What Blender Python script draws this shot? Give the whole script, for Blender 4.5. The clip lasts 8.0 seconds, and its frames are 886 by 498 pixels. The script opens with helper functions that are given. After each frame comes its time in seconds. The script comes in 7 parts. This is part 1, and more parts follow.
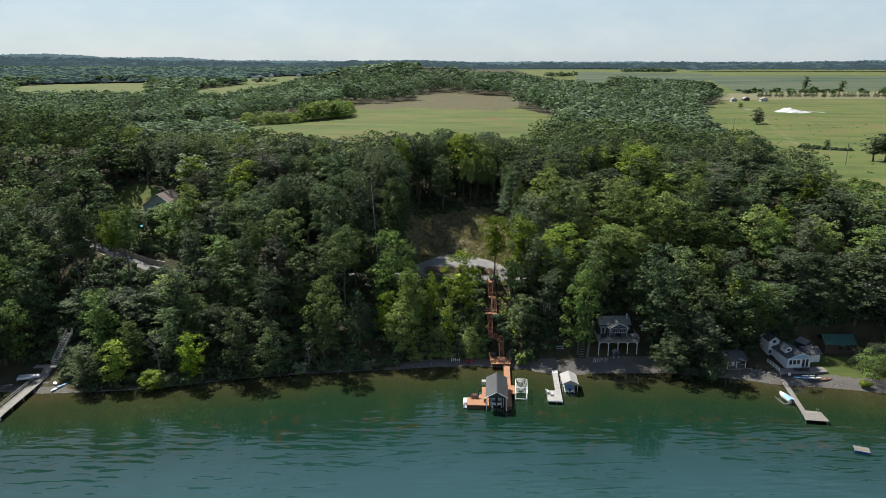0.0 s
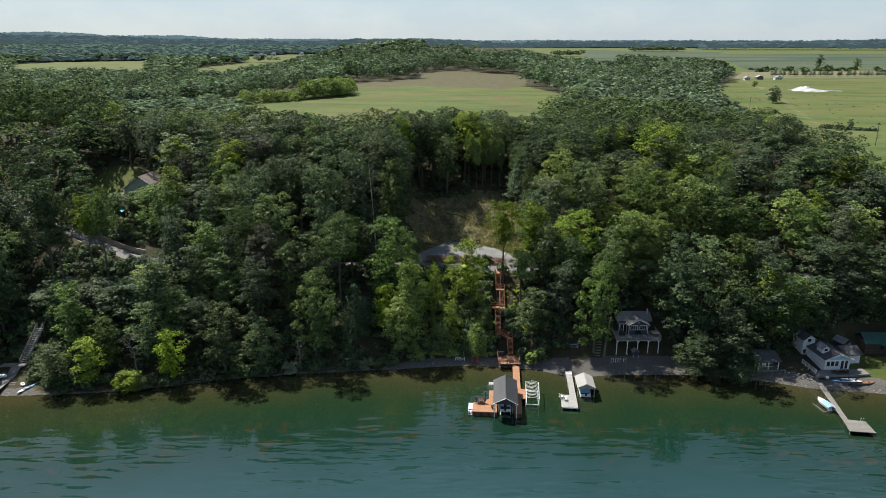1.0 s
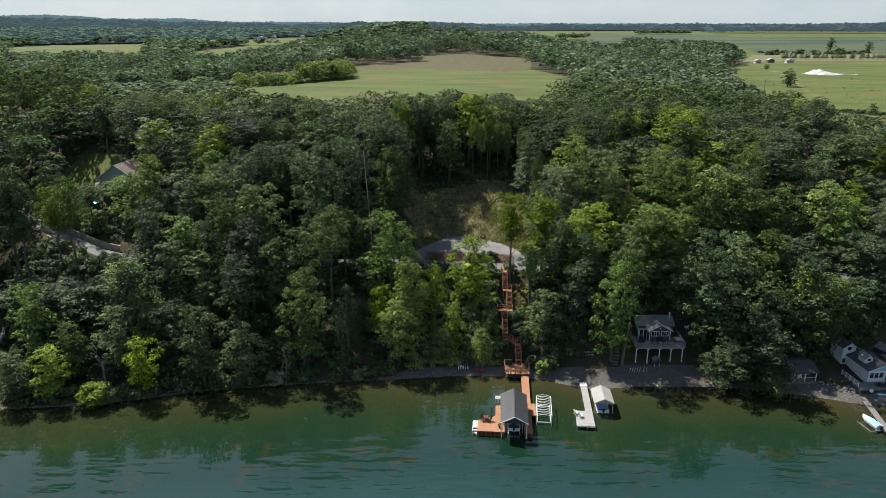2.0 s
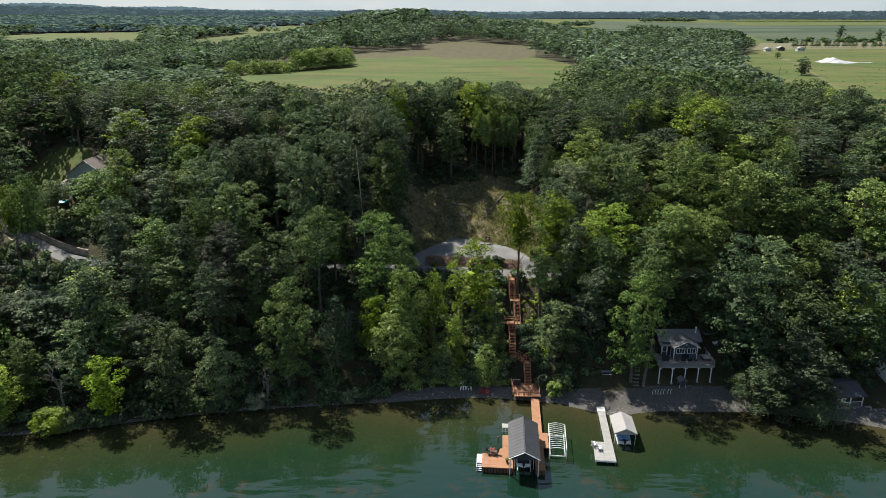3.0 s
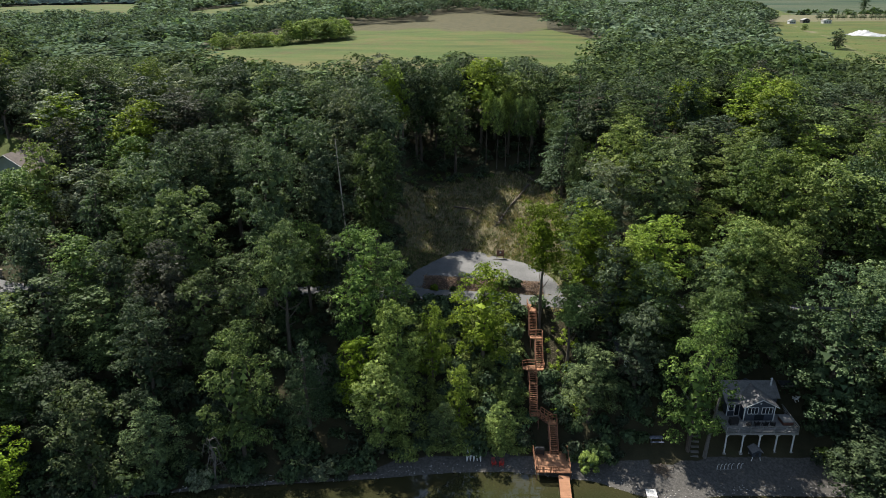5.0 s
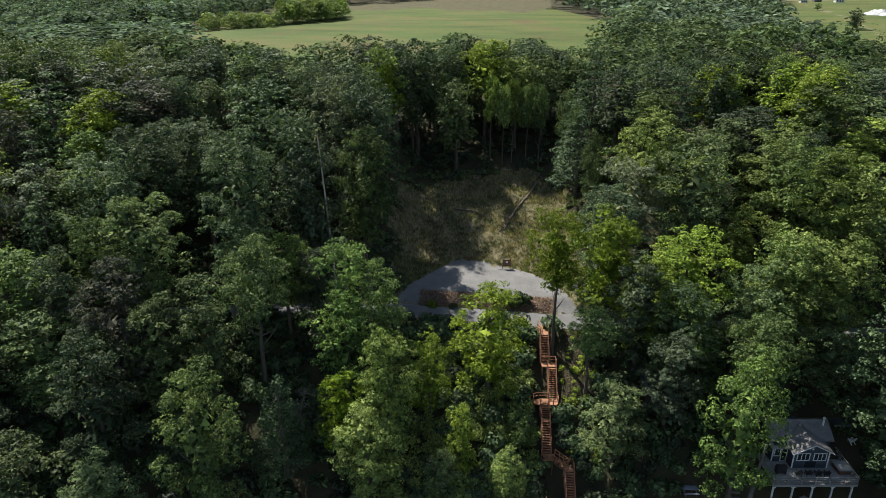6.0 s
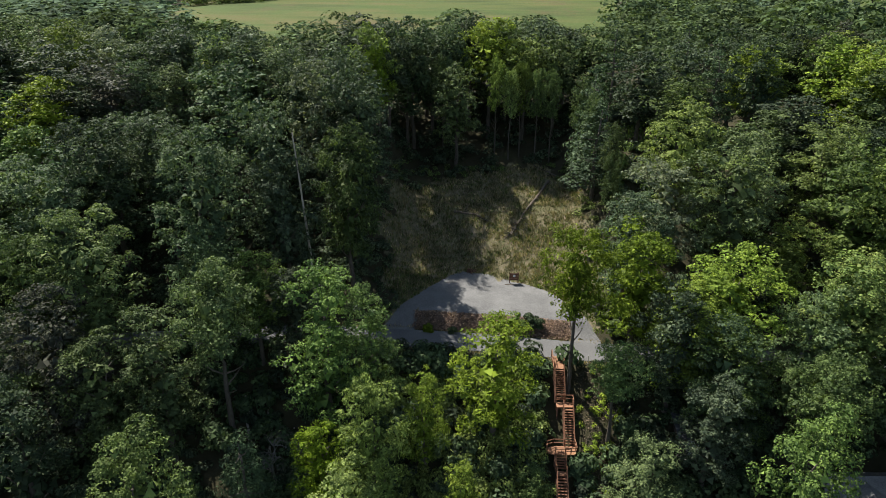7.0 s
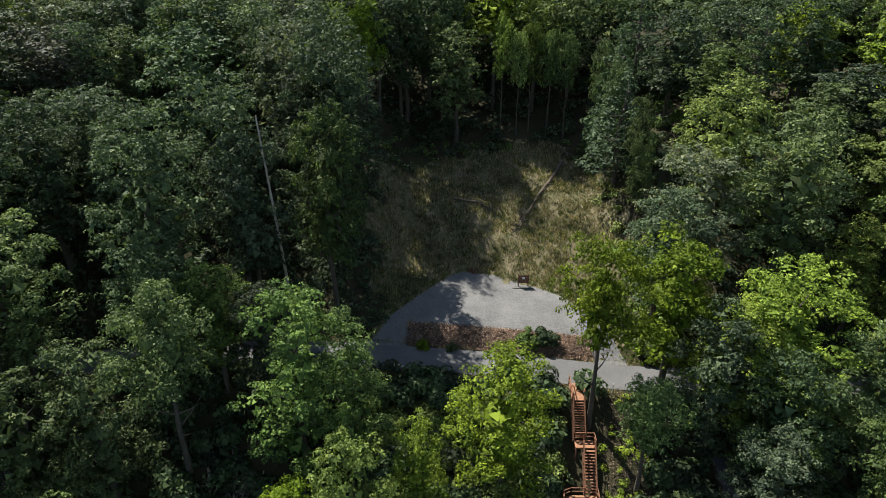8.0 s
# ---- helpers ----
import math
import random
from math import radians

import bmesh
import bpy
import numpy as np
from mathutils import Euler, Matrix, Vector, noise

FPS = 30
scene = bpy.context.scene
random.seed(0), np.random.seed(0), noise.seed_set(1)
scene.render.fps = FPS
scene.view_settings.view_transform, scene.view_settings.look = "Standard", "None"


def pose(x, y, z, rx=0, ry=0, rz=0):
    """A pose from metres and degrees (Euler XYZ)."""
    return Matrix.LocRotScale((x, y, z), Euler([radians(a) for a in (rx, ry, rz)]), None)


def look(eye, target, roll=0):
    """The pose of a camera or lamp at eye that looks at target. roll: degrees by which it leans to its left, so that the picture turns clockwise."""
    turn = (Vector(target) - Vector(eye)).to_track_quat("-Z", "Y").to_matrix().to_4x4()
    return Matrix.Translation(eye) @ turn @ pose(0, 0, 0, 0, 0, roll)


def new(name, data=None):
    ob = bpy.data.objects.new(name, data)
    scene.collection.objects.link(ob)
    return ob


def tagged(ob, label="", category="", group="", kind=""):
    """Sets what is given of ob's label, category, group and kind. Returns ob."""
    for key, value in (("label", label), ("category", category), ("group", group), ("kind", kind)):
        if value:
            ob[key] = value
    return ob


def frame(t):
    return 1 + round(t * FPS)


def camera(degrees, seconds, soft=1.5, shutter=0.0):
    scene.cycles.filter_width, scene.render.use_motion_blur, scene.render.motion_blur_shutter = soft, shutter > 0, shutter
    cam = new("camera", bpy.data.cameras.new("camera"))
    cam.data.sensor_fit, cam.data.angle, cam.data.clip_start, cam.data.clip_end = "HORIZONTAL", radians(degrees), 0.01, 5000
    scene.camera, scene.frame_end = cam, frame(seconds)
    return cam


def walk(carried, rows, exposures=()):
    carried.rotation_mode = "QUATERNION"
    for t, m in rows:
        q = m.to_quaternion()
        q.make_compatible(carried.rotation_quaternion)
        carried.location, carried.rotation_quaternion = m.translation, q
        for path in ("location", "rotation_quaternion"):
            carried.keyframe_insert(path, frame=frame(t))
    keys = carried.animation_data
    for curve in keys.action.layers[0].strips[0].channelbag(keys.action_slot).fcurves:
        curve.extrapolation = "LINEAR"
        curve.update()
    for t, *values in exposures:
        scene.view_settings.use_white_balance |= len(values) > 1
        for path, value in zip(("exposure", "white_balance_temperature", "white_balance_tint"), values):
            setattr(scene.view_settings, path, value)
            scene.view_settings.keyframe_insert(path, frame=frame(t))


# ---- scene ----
cam = camera(66.1, 8.0, soft=0.8)
METRES, EYE, TILT, LEAN, TURN = 120.0, 70.5, -15.3, 0.0, 0.0
ROWS = [
    (0.0, 0.0, 0.0, 0.0, -0.0, 0.0, 0.0),
    (0.5, 0.0008, 0.0589, 0.0072, 0.19, -0.81, -0.07),
    (1.0, 0.0014, 0.1206, 0.0157, 0.38, -1.65, -0.15),
    (1.5, 0.0018, 0.181, 0.0244, 0.51, -2.36, -0.19),
    (3.0, 0.003, 0.3662, 0.0534, 0.76, -3.78, -0.25),
    (3.5, 0.0033, 0.4273, 0.0642, 0.87, -4.21, -0.28),
    (4.0, 0.0034, 0.4884, 0.0754, 0.97, -4.64, -0.31),
    (5.5, 0.0036, 0.6739, 0.1122, 1.28, -6.58, -0.34),
    (6.0, 0.0035, 0.7353, 0.1247, 1.29, -7.37, -0.32),
    (6.5, 0.0034, 0.7985, 0.138, 1.3, -8.22, -0.31),
    (7.0, 0.0034, 0.8596, 0.1509, 1.33, -9.34, -0.3),
    (7.5, 0.0039, 0.9205, 0.1644, 1.38, -11.15, -0.25),
    (8.0, 0.004, 0.9835, 0.1783, 1.42, -13.41, -0.22),
]
walk(cam, [(t, pose(0, 0, EYE, TILT, LEAN, TURN) @ pose(METRES * x, METRES * y, METRES * z, 90 + pitch, roll, yaw)) for t, x, y, z, yaw, pitch, roll in ROWS])

# ---- light: a high sun behind the wood, hazy summer sky ----
SUN = Vector((-0.39, 0.48, 0.79)).normalized()
world = bpy.data.worlds.new("sky")
scene.world = world
world.use_nodes = True
wn = world.node_tree.nodes
sky = wn.new("ShaderNodeTexSky")
sky.sky_type = "NISHITA"
sky.sun_disc = False
sky.sun_elevation = math.asin(SUN.z)
sky.sun_rotation = math.atan2(SUN.x, SUN.y)
sky.air_density, sky.dust_density, sky.ozone_density, sky.altitude = 1.0, 0.5, 2.0, 150
# summer haze: a pale veil with faint clouds over the clear sky
wt = world.node_tree
co = wn.new("ShaderNodeTexCoord")
mp = wn.new("ShaderNodeMapping")
mp.inputs["Scale"].default_value = (1.0, 1.0, 2.2)
cl = wn.new("ShaderNodeTexNoise")
cl.inputs["Scale"].default_value, cl.inputs["Detail"].default_value, cl.inputs["Roughness"].default_value = 7.0, 6.0, 0.62
wt.links.new(co.outputs["Generated"], mp.inputs[0])
wt.links.new(mp.outputs[0], cl.inputs["Vector"])
veil = wn.new("ShaderNodeValToRGB")
veil.color_ramp.elements[0].position, veil.color_ramp.elements[0].color = 0.45, (0.455, 0.565, 0.665, 1)
veil.color_ramp.elements[1].position, veil.color_ramp.elements[1].color = 0.78, (0.58, 0.655, 0.725, 1)
wt.links.new(cl.outputs["Fac"], veil.inputs[0])
up = wn.new("ShaderNodeVectorMath")
up.operation = "SCALE"
up.inputs[3].default_value = 7.6
wt.links.new(veil.outputs[0], up.inputs[0])
blend = wn.new("ShaderNodeMix")
blend.data_type = "RGBA"
# the veil thins out towards the zenith
sep = wn.new("ShaderNodeSeparateXYZ")
wt.links.new(co.outputs["Generated"], sep.inputs[0])
thin = wn.new("ShaderNodeMapRange")
thin.inputs[1].default_value, thin.inputs[2].default_value, thin.inputs[3].default_value, thin.inputs[4].default_value = 0.05, 0.5, 0.78, 0.25
wt.links.new(sep.outputs[2], thin.inputs[0])
wt.links.new(thin.outputs[0], blend.inputs[0])
wt.links.new(sky.outputs[0], blend.inputs[6])
wt.links.new(up.outputs[0], blend.inputs[7])
wt.links.new(blend.outputs[2], wn["Background"].inputs[0])
wn["Background"].inputs[1].default_value = 0.067
sun = new("sun", bpy.data.lights.new("sun", "SUN"))
sun.data.energy, sun.data.angle, sun.data.color = 5.0, radians(0.6), (1.0, 0.95, 0.86)
sun.matrix_world = look(SUN * 300, (0, 0, 0))
scene.view_settings.exposure = 1.05


# ---- materials ----
def nodes_of(name, rough=0.8, metal=0.0, spec=0.4):
    m = bpy.data.materials.new(name)
    m.use_nodes = True
    t = m.node_tree
    b = t.nodes["Principled BSDF"]
    b.inputs["Roughness"].default_value = rough
    b.inputs["Metallic"].default_value = metal
    b.inputs["Specular IOR Level"].default_value = spec
    return m, t, b


def node(t, kind, **settings):
    n = t.nodes.new("ShaderNode" + kind)
    for key, value in settings.items():
        if key in n.inputs:
            n.inputs[key].default_value = value
    return n


def noise_at(t, scale, detail=4.0, rough=0.55, co="Object", squash=None):
    c = node(t, "TexCoord")
    n = node(t, "TexNoise", Scale=scale, Detail=detail, Roughness=rough)
    if squash:
        mp = node(t, "Mapping")
        mp.inputs["Scale"].default_value = squash
        t.links.new(c.outputs[co], mp.inputs[0])
        t.links.new(mp.outputs[0], n.inputs["Vector"])
    else:
        t.links.new(c.outputs[co], n.inputs["Vector"])
    return n.outputs["Fac"]


def ramp(t, fac, stops):
    r = node(t, "ValToRGB")
    el = r.color_ramp.elements
    while len(el) < len(stops):
        el.new(0.5)
    for e, (p, c) in zip(el, stops):
        e.position, e.color = p, (*c, 1)
    t.links.new(fac, r.inputs[0])
    return r.outputs[0]


def mixed(t, fac, a, b, how="MIX"):
    m = t.nodes.new("ShaderNodeMix")
    m.data_type, m.blend_type = "RGBA", how
    for sock, v in ((m.inputs[0], fac), (m.inputs[6], a), (m.inputs[7], b)):
        if isinstance(v, (int, float)):
            sock.default_value = v
        elif isinstance(v, tuple):
            sock.default_value = (*v, 1)
        else:
            t.links.new(v, sock)
    return m.outputs[2]


def bumped(t, b, fac, strength, distance):
    n = node(t, "Bump", Strength=strength, Distance=distance)
    t.links.new(fac, n.inputs["Height"])
    t.links.new(n.outputs[0], b.inputs["Normal"])


def surface(name, dark, light, scale=3.0, rough=0.8, metal=0.0, fine=25.0, bump=0.01, vary=0.0, squash=None, spec=0.4, co="Object"):
    """A weathered surface: two colours mixed by coarse and fine grain, a fine relief, and a shift from piece to piece."""
    m, t, b = nodes_of(name, rough, metal, spec)
    coarse = noise_at(t, scale, squash=squash, co=co)
    grain = noise_at(t, fine, 3.0, squash=squash, co=co)
    c = ramp(t, coarse, [(0.3, dark), (0.7, light)])
    c = mixed(t, 0.35, c, ramp(t, grain, [(0.3, tuple(v * 0.6 for v in dark)), (0.7, tuple(min(v * 1.25, 0.9) for v in light))]))
    if vary:
        info = node(t, "ObjectInfo")
        hsv = node(t, "HueSaturation")
        mr = node(t, "MapRange")
        mr.inputs[3].default_value, mr.inputs[4].default_value = 1 - vary, 1 + vary
        t.links.new(info.outputs["Random"], mr.inputs[0])
        t.links.new(mr.outputs[0], hsv.inputs["Value"])
        t.links.new(c, hsv.inputs["Color"])
        c = hsv.outputs[0]
    t.links.new(c, b.inputs["Base Color"])
    if bump:
        bumped(t, b, grain, 0.5, bump)
    return m


def leaf_material(name, dark, light, sheen=0.09, tone=False):
    """Leaves: tone shifts from leaf to leaf, from clump to clump and from tree to tree; light comes through them."""
    m, t, b = nodes_of(name, 0.6, 0.0, sheen)
    geo = node(t, "NewGeometry")
    if tone:
        each = node(t, "Attribute")
        each.attribute_name = "tone"
        pick = each.outputs["Fac"]
    else:
        pick = node(t, "ObjectInfo").outputs["Random"]
    c = ramp(t, geo.outputs["Random Per Island"], [(0.0, tuple(v * 0.8 for v in dark)), (0.6, tuple(v * 0.9 for v in light)), (1.0, tuple(v * 1.45 for v in light))])
    clump = noise_at(t, 0.45, 2.0)
    c = mixed(t, 1.0, c, ramp(t, clump, [(0.35, (0.62, 0.66, 0.66)), (0.65, (1.2, 1.15, 1.0))]), "MULTIPLY")
    hsv = node(t, "HueSaturation")
    for sock, lo, hi in (("Value", 0.64, 1.36), ("Saturation", 0.8, 1.1), ("Hue", 0.488, 0.503)):
        mr = node(t, "MapRange")
        mr.inputs[3].default_value, mr.inputs[4].default_value = lo, hi
        if sock == "Value":
            t.links.new(pick, mr.inputs[0])
        else:
            w = node(t, "TexWhiteNoise")
            w.noise_dimensions = "1D"
            ad = node(t, "Math")
            ad.inputs[1].default_value = 3.1 if sock == "Hue" else 7.7
            t.links.new(pick, ad.inputs[0])
            t.links.new(ad.outputs[0], w.inputs["W"])
            t.links.new(w.outputs["Value"], mr.inputs[0])
        t.links.new(mr.outputs[0], hsv.inputs[sock])
    t.links.new(c, hsv.inputs["Color"])
    t.links.new(hsv.outputs[0], b.inputs["Base Color"])
    tr = node(t, "BsdfTranslucent")
    thin = mixed(t, 1.0, hsv.outputs[0], (1.12, 1.2, 0.62), "MULTIPLY")
    t.links.new(thin, tr.inputs[0])
    mx = node(t, "MixShader", Fac=0.22)
    t.links.new(b.outputs[0], mx.inputs[1])
    t.links.new(tr.outputs[0], mx.inputs[2])
    t.links.new(mx.outputs[0], t.nodes["Material Output"].inputs[0])
    return m


LEAVES = {
    "oak": leaf_material("oak_leaves", (0.032, 0.054, 0.029), (0.072, 0.106, 0.057)),
    "maple": leaf_material("maple_leaves", (0.056, 0.093, 0.034), (0.112, 0.166, 0.057)),
    "bright": leaf_material("bright_leaves", (0.098, 0.150, 0.024), (0.184, 0.258, 0.043)),
    "grey": leaf_material("grey_leaves", (0.095, 0.122, 0.078), (0.165, 0.198, 0.130)),
    "pine": leaf_material("pine_needles", (0.034, 0.064, 0.030), (0.068, 0.114, 0.054)),
    "dry": leaf_material("dry_twigs", (0.052, 0.060, 0.043), (0.102, 0.111, 0.084)),
}
# Paler, bluer greens: the haze of distance is put into the leaf colour.
HAZED_LEAVES = leaf_material("hazed_leaves", (0.060, 0.089, 0.063), (0.108, 0.154, 0.104), sheen=0.0, tone=True)
BARK = surface("bark", (0.045, 0.036, 0.028), (0.13, 0.11, 0.09), 2.0, 0.95, fine=12, bump=0.03, squash=(1, 1, 0.2))


# ---- land ----
SHORE_X = [-900, -140, -99, -89, -80, -65, -58, -47, -30, -11, 0, 8, 19.6, 24, 28, 36, 52, 68, 76, 87, 98, 140, 900]
SHORE_Y = [100, 128, 136.5, 135.8, 136.4, 138.3, 140.2, 143.4, 146.3, 148.4, 150, 150.4, 148.6, 146.3, 144.8, 146.3, 146.4, 143.6, 140.6, 139.0, 136.4, 128, 100]
ROAD_X = [-900, -140, -99, -88, -76, -50, -20, -6, 3, 13, 18, 40, 70, 110, 160, 900]
ROAD_Y = [260, 215, 187.5, 179.8, 173.4, 174.6, 179.8, 178.9, 178.1, 176.7, 175.7, 174.6, 171, 168, 166, 150]
ROAD_Z = [24, 24, 20.0, 18.5, 17.0, 15.0, 14.0, 14.0, 14.0, 14.0, 14.0, 14.2, 14.6, 15, 16, 20]
LAYBY_X = [-9.8, -9.1, -6.9, -3.1, -0.3, 3.2, 6.7, 10.1, 13.3, 16.6, 18.6]
LAYBY_Y = [2.3, 2.6, 6.7, 12.1, 15.3, 15.7, 14.8, 13.9, 12.2, 7.6, 2.3]


def ease(a, b, v):
    u = np.clip((v - a) / (b - a), 0, 1)
    return u * u * (3 - 2 * u)


def shore(x):
    return np.interp(x, SHORE_X, SHORE_Y)


def soft_interp(x, xs, ys, w):
    return sum(np.interp(x + o * w, xs, ys) for o in (-1, -0.5, 0, 0.5, 1)) / 5


def road_y(x):
    return soft_interp(x, ROAD_X, ROAD_Y, 5)


def road_z(x):
    return soft_interp(x, ROAD_X, ROAD_Z, 5)


def pad(x):
    """Where the hillside is cut away for the gravel lay-by."""
    return ease(-13, -6, x) * (1 - ease(18, 26, x))


def layby_top(x):
    """How far the gravel reaches above the middle of the lane."""
    return soft_interp(x, LAYBY_X, LAYBY_Y, 0.8)


def height(x, y):
    """The ground's height: lake bed, beach, bluff, road, cut bank, plateau and the far country."""
    x, y = np.asarray(x, float), np.asarray(y, float)
    s0, ry, rz = shore(x), road_y(x), road_z(x)
    s = (y - s0) / (ry - 2.8 - s0)
    steep = np.interp(s, [0, 0.14, 0.26, 0.5, 0.93, 1], [-0.12, 0.7, 1.7, 6.2, 13.4, 14.5])
    lawn = np.interp(s, [0, 0.1, 0.34, 0.58, 0.93, 1], [-0.12, 0.8, 1.7, 2.7, 13.4, 14.5])
    lw = ease(59, 66, x) * (1 - ease(100, 112, x))
    below = (steep * (1 - lw) + lawn * lw) * np.where(s > 0.2, 1 + (rz - 14.6) / 14.6 * ease(0.2, 1, s), 1)
    e = y - ry - 2.8
    wild = np.interp(e, [0, 1.5, 10, 26, 32, 60], [0, 0.9, 4.2, 14.2, 15.4, 16.2])
    cut = np.interp(e, [0, 0.8, 2.2, 3.2, 11.5, 13, 20, 23, 31, 36, 60], [0, 0.3, 1.1, 1.25, 1.5, 2.0, 5.3, 6.9, 9.4, 10.9, 16.2])
    p = pad(x)
    above = rz + wild * (1 - p) + cut * p
    stairs = ease(10.4, 11.2, x) * (1 - ease(14.4, 15.2, x)) * ease(154, 156, y) * (1 - ease(171.5, 173, y))
    d = y - s0
    bed = np.interp(d, [-400, -60, -12, 0], [-25, -9, -2.2, -0.12])
    z = np.where(s < 0, bed, np.where(s < 1, below, np.where(e < 0, rz - 0.1, above)))
    far = np.interp(y, [230, 500, 800, 2000, 5000, 9000], [0, 1.8, 5, 9, 24, 30])
    vale = 17 * ease(100, 260, -x) * ease(300, 480, y) * (1 - ease(1500, 2500, y))
    dip = vale + 8.5 * ease(70, 190, x) * ease(230, 420, y)
    hill = 48 * ease(500, 3000, -x) * ease(1800, 3800, y) + 20 * np.exp(-(((x + 40) / 150) ** 2) - ((y - 985) / 120) ** 2)
    return z - 0.9 * stairs + far + hill - dip * (1 - ease(900, 2500, y)) - (rz - 14.6) * ease(20, 80, e)


def in_poly(x, y, poly):
    inside = np.zeros(np.shape(x), bool)
    for (xa, ya), (xb, yb) in zip(poly, poly[1:] + poly[:1]):
        hit = (ya > y) != (yb > y)
        inside ^= hit & (x < (xb - xa) * (y - ya) / ((yb - ya) or 1e-9) + xa)
    return inside


HAYFIELD = [(-72, 262), (-116, 398), (-84, 480), (-92, 622), (-50, 657), (-28, 690), (-28, 765), (10, 800), (80, 735), (64, 590), (84, 500), (66, 400), (52, 310), (30, 262)]
PASTURE = [(232, 650), (180, 464), (136, 310), (121, 250), (121, 190), (150, 154), (700, 100), (900, 820), (470, 860), (330, 830), (300, 760)]
FALLOW = [(330, 830), (470, 860), (900, 820), (1100, 1150), (408, 1000)]
CORN_A = [(215, 1120), (330, 960), (395, 1120), (800, 2080), (450, 2380)]
CORN_B = [(430, 1010), (1150, 1180), (1500, 1900), (690, 1900)]
LEFT_A = [(-860, 1400), (-830, 1480), (-650, 1560), (-545, 1310), (-385, 925), (-580, 925)]
LEFT_B = [(-1320, 2420), (-1160, 2440), (-1180, 2800), (-1320, 2700)]
LEFT_C = [(-445, 1250), (-434, 1477), (-500, 1740), (-490, 1800), (-310, 1960), (-285, 1640), (-290, 1270), (-215, 925), (-325, 900)]
OPEN = [HAYFIELD, PASTURE, FALLOW, CORN_A, CORN_B, LEFT_A, LEFT_B, LEFT_C]


def clearing(x, y):
    e = y - road_y(x) - 2.8
    x = x + 0.9 * np.sin(0.8 * e + 1) + 0.6 * np.sin(2.1 * e)
    return in_poly(x, e + 0.8 * np.sin(1.3 * x), [(-8, 0), (-9.5, 8), (-11, 18), (-9, 28), (2, 33), (12, 37), (17, 34), (20.5, 24), (21, 12), (19, 0)])


def link_mesh(name, verts, faces, material, parent=None, smooth=False):
    me = bpy.data.meshes.new(name)
    verts, faces = np.asarray(verts, np.float32), np.asarray(faces, np.int32)
    k = faces.shape[1]
    me.vertices.add(len(verts))
    me.vertices.foreach_set("co", verts.ravel())
    me.loops.add(faces.size)
    me.loops.foreach_set("vertex_index", faces.ravel())
    me.polygons.add(len(faces))
    me.polygons.foreach_set("loop_start", np.arange(0, faces.size, k, dtype=np.int32))
    if smooth:
        me.polygons.foreach_set("use_smooth", np.ones(len(faces), bool))
    me.update(calc_edges=True)
    me.materials.append(material)
    ob = new(name, me)
    ob.parent = parent
    return ob


def grid_faces(nx, ny):
    i = np.arange(nx - 1)[None, :] + np.arange(ny - 1)[:, None] * nx
    i = i.ravel()
    return np.stack([i, i + 1, i + 1 + nx, i + nx], 1)


def spread(*pieces):
    return np.unique(np.concatenate([np.arange(a, b, st) for a, b, st in pieces]))


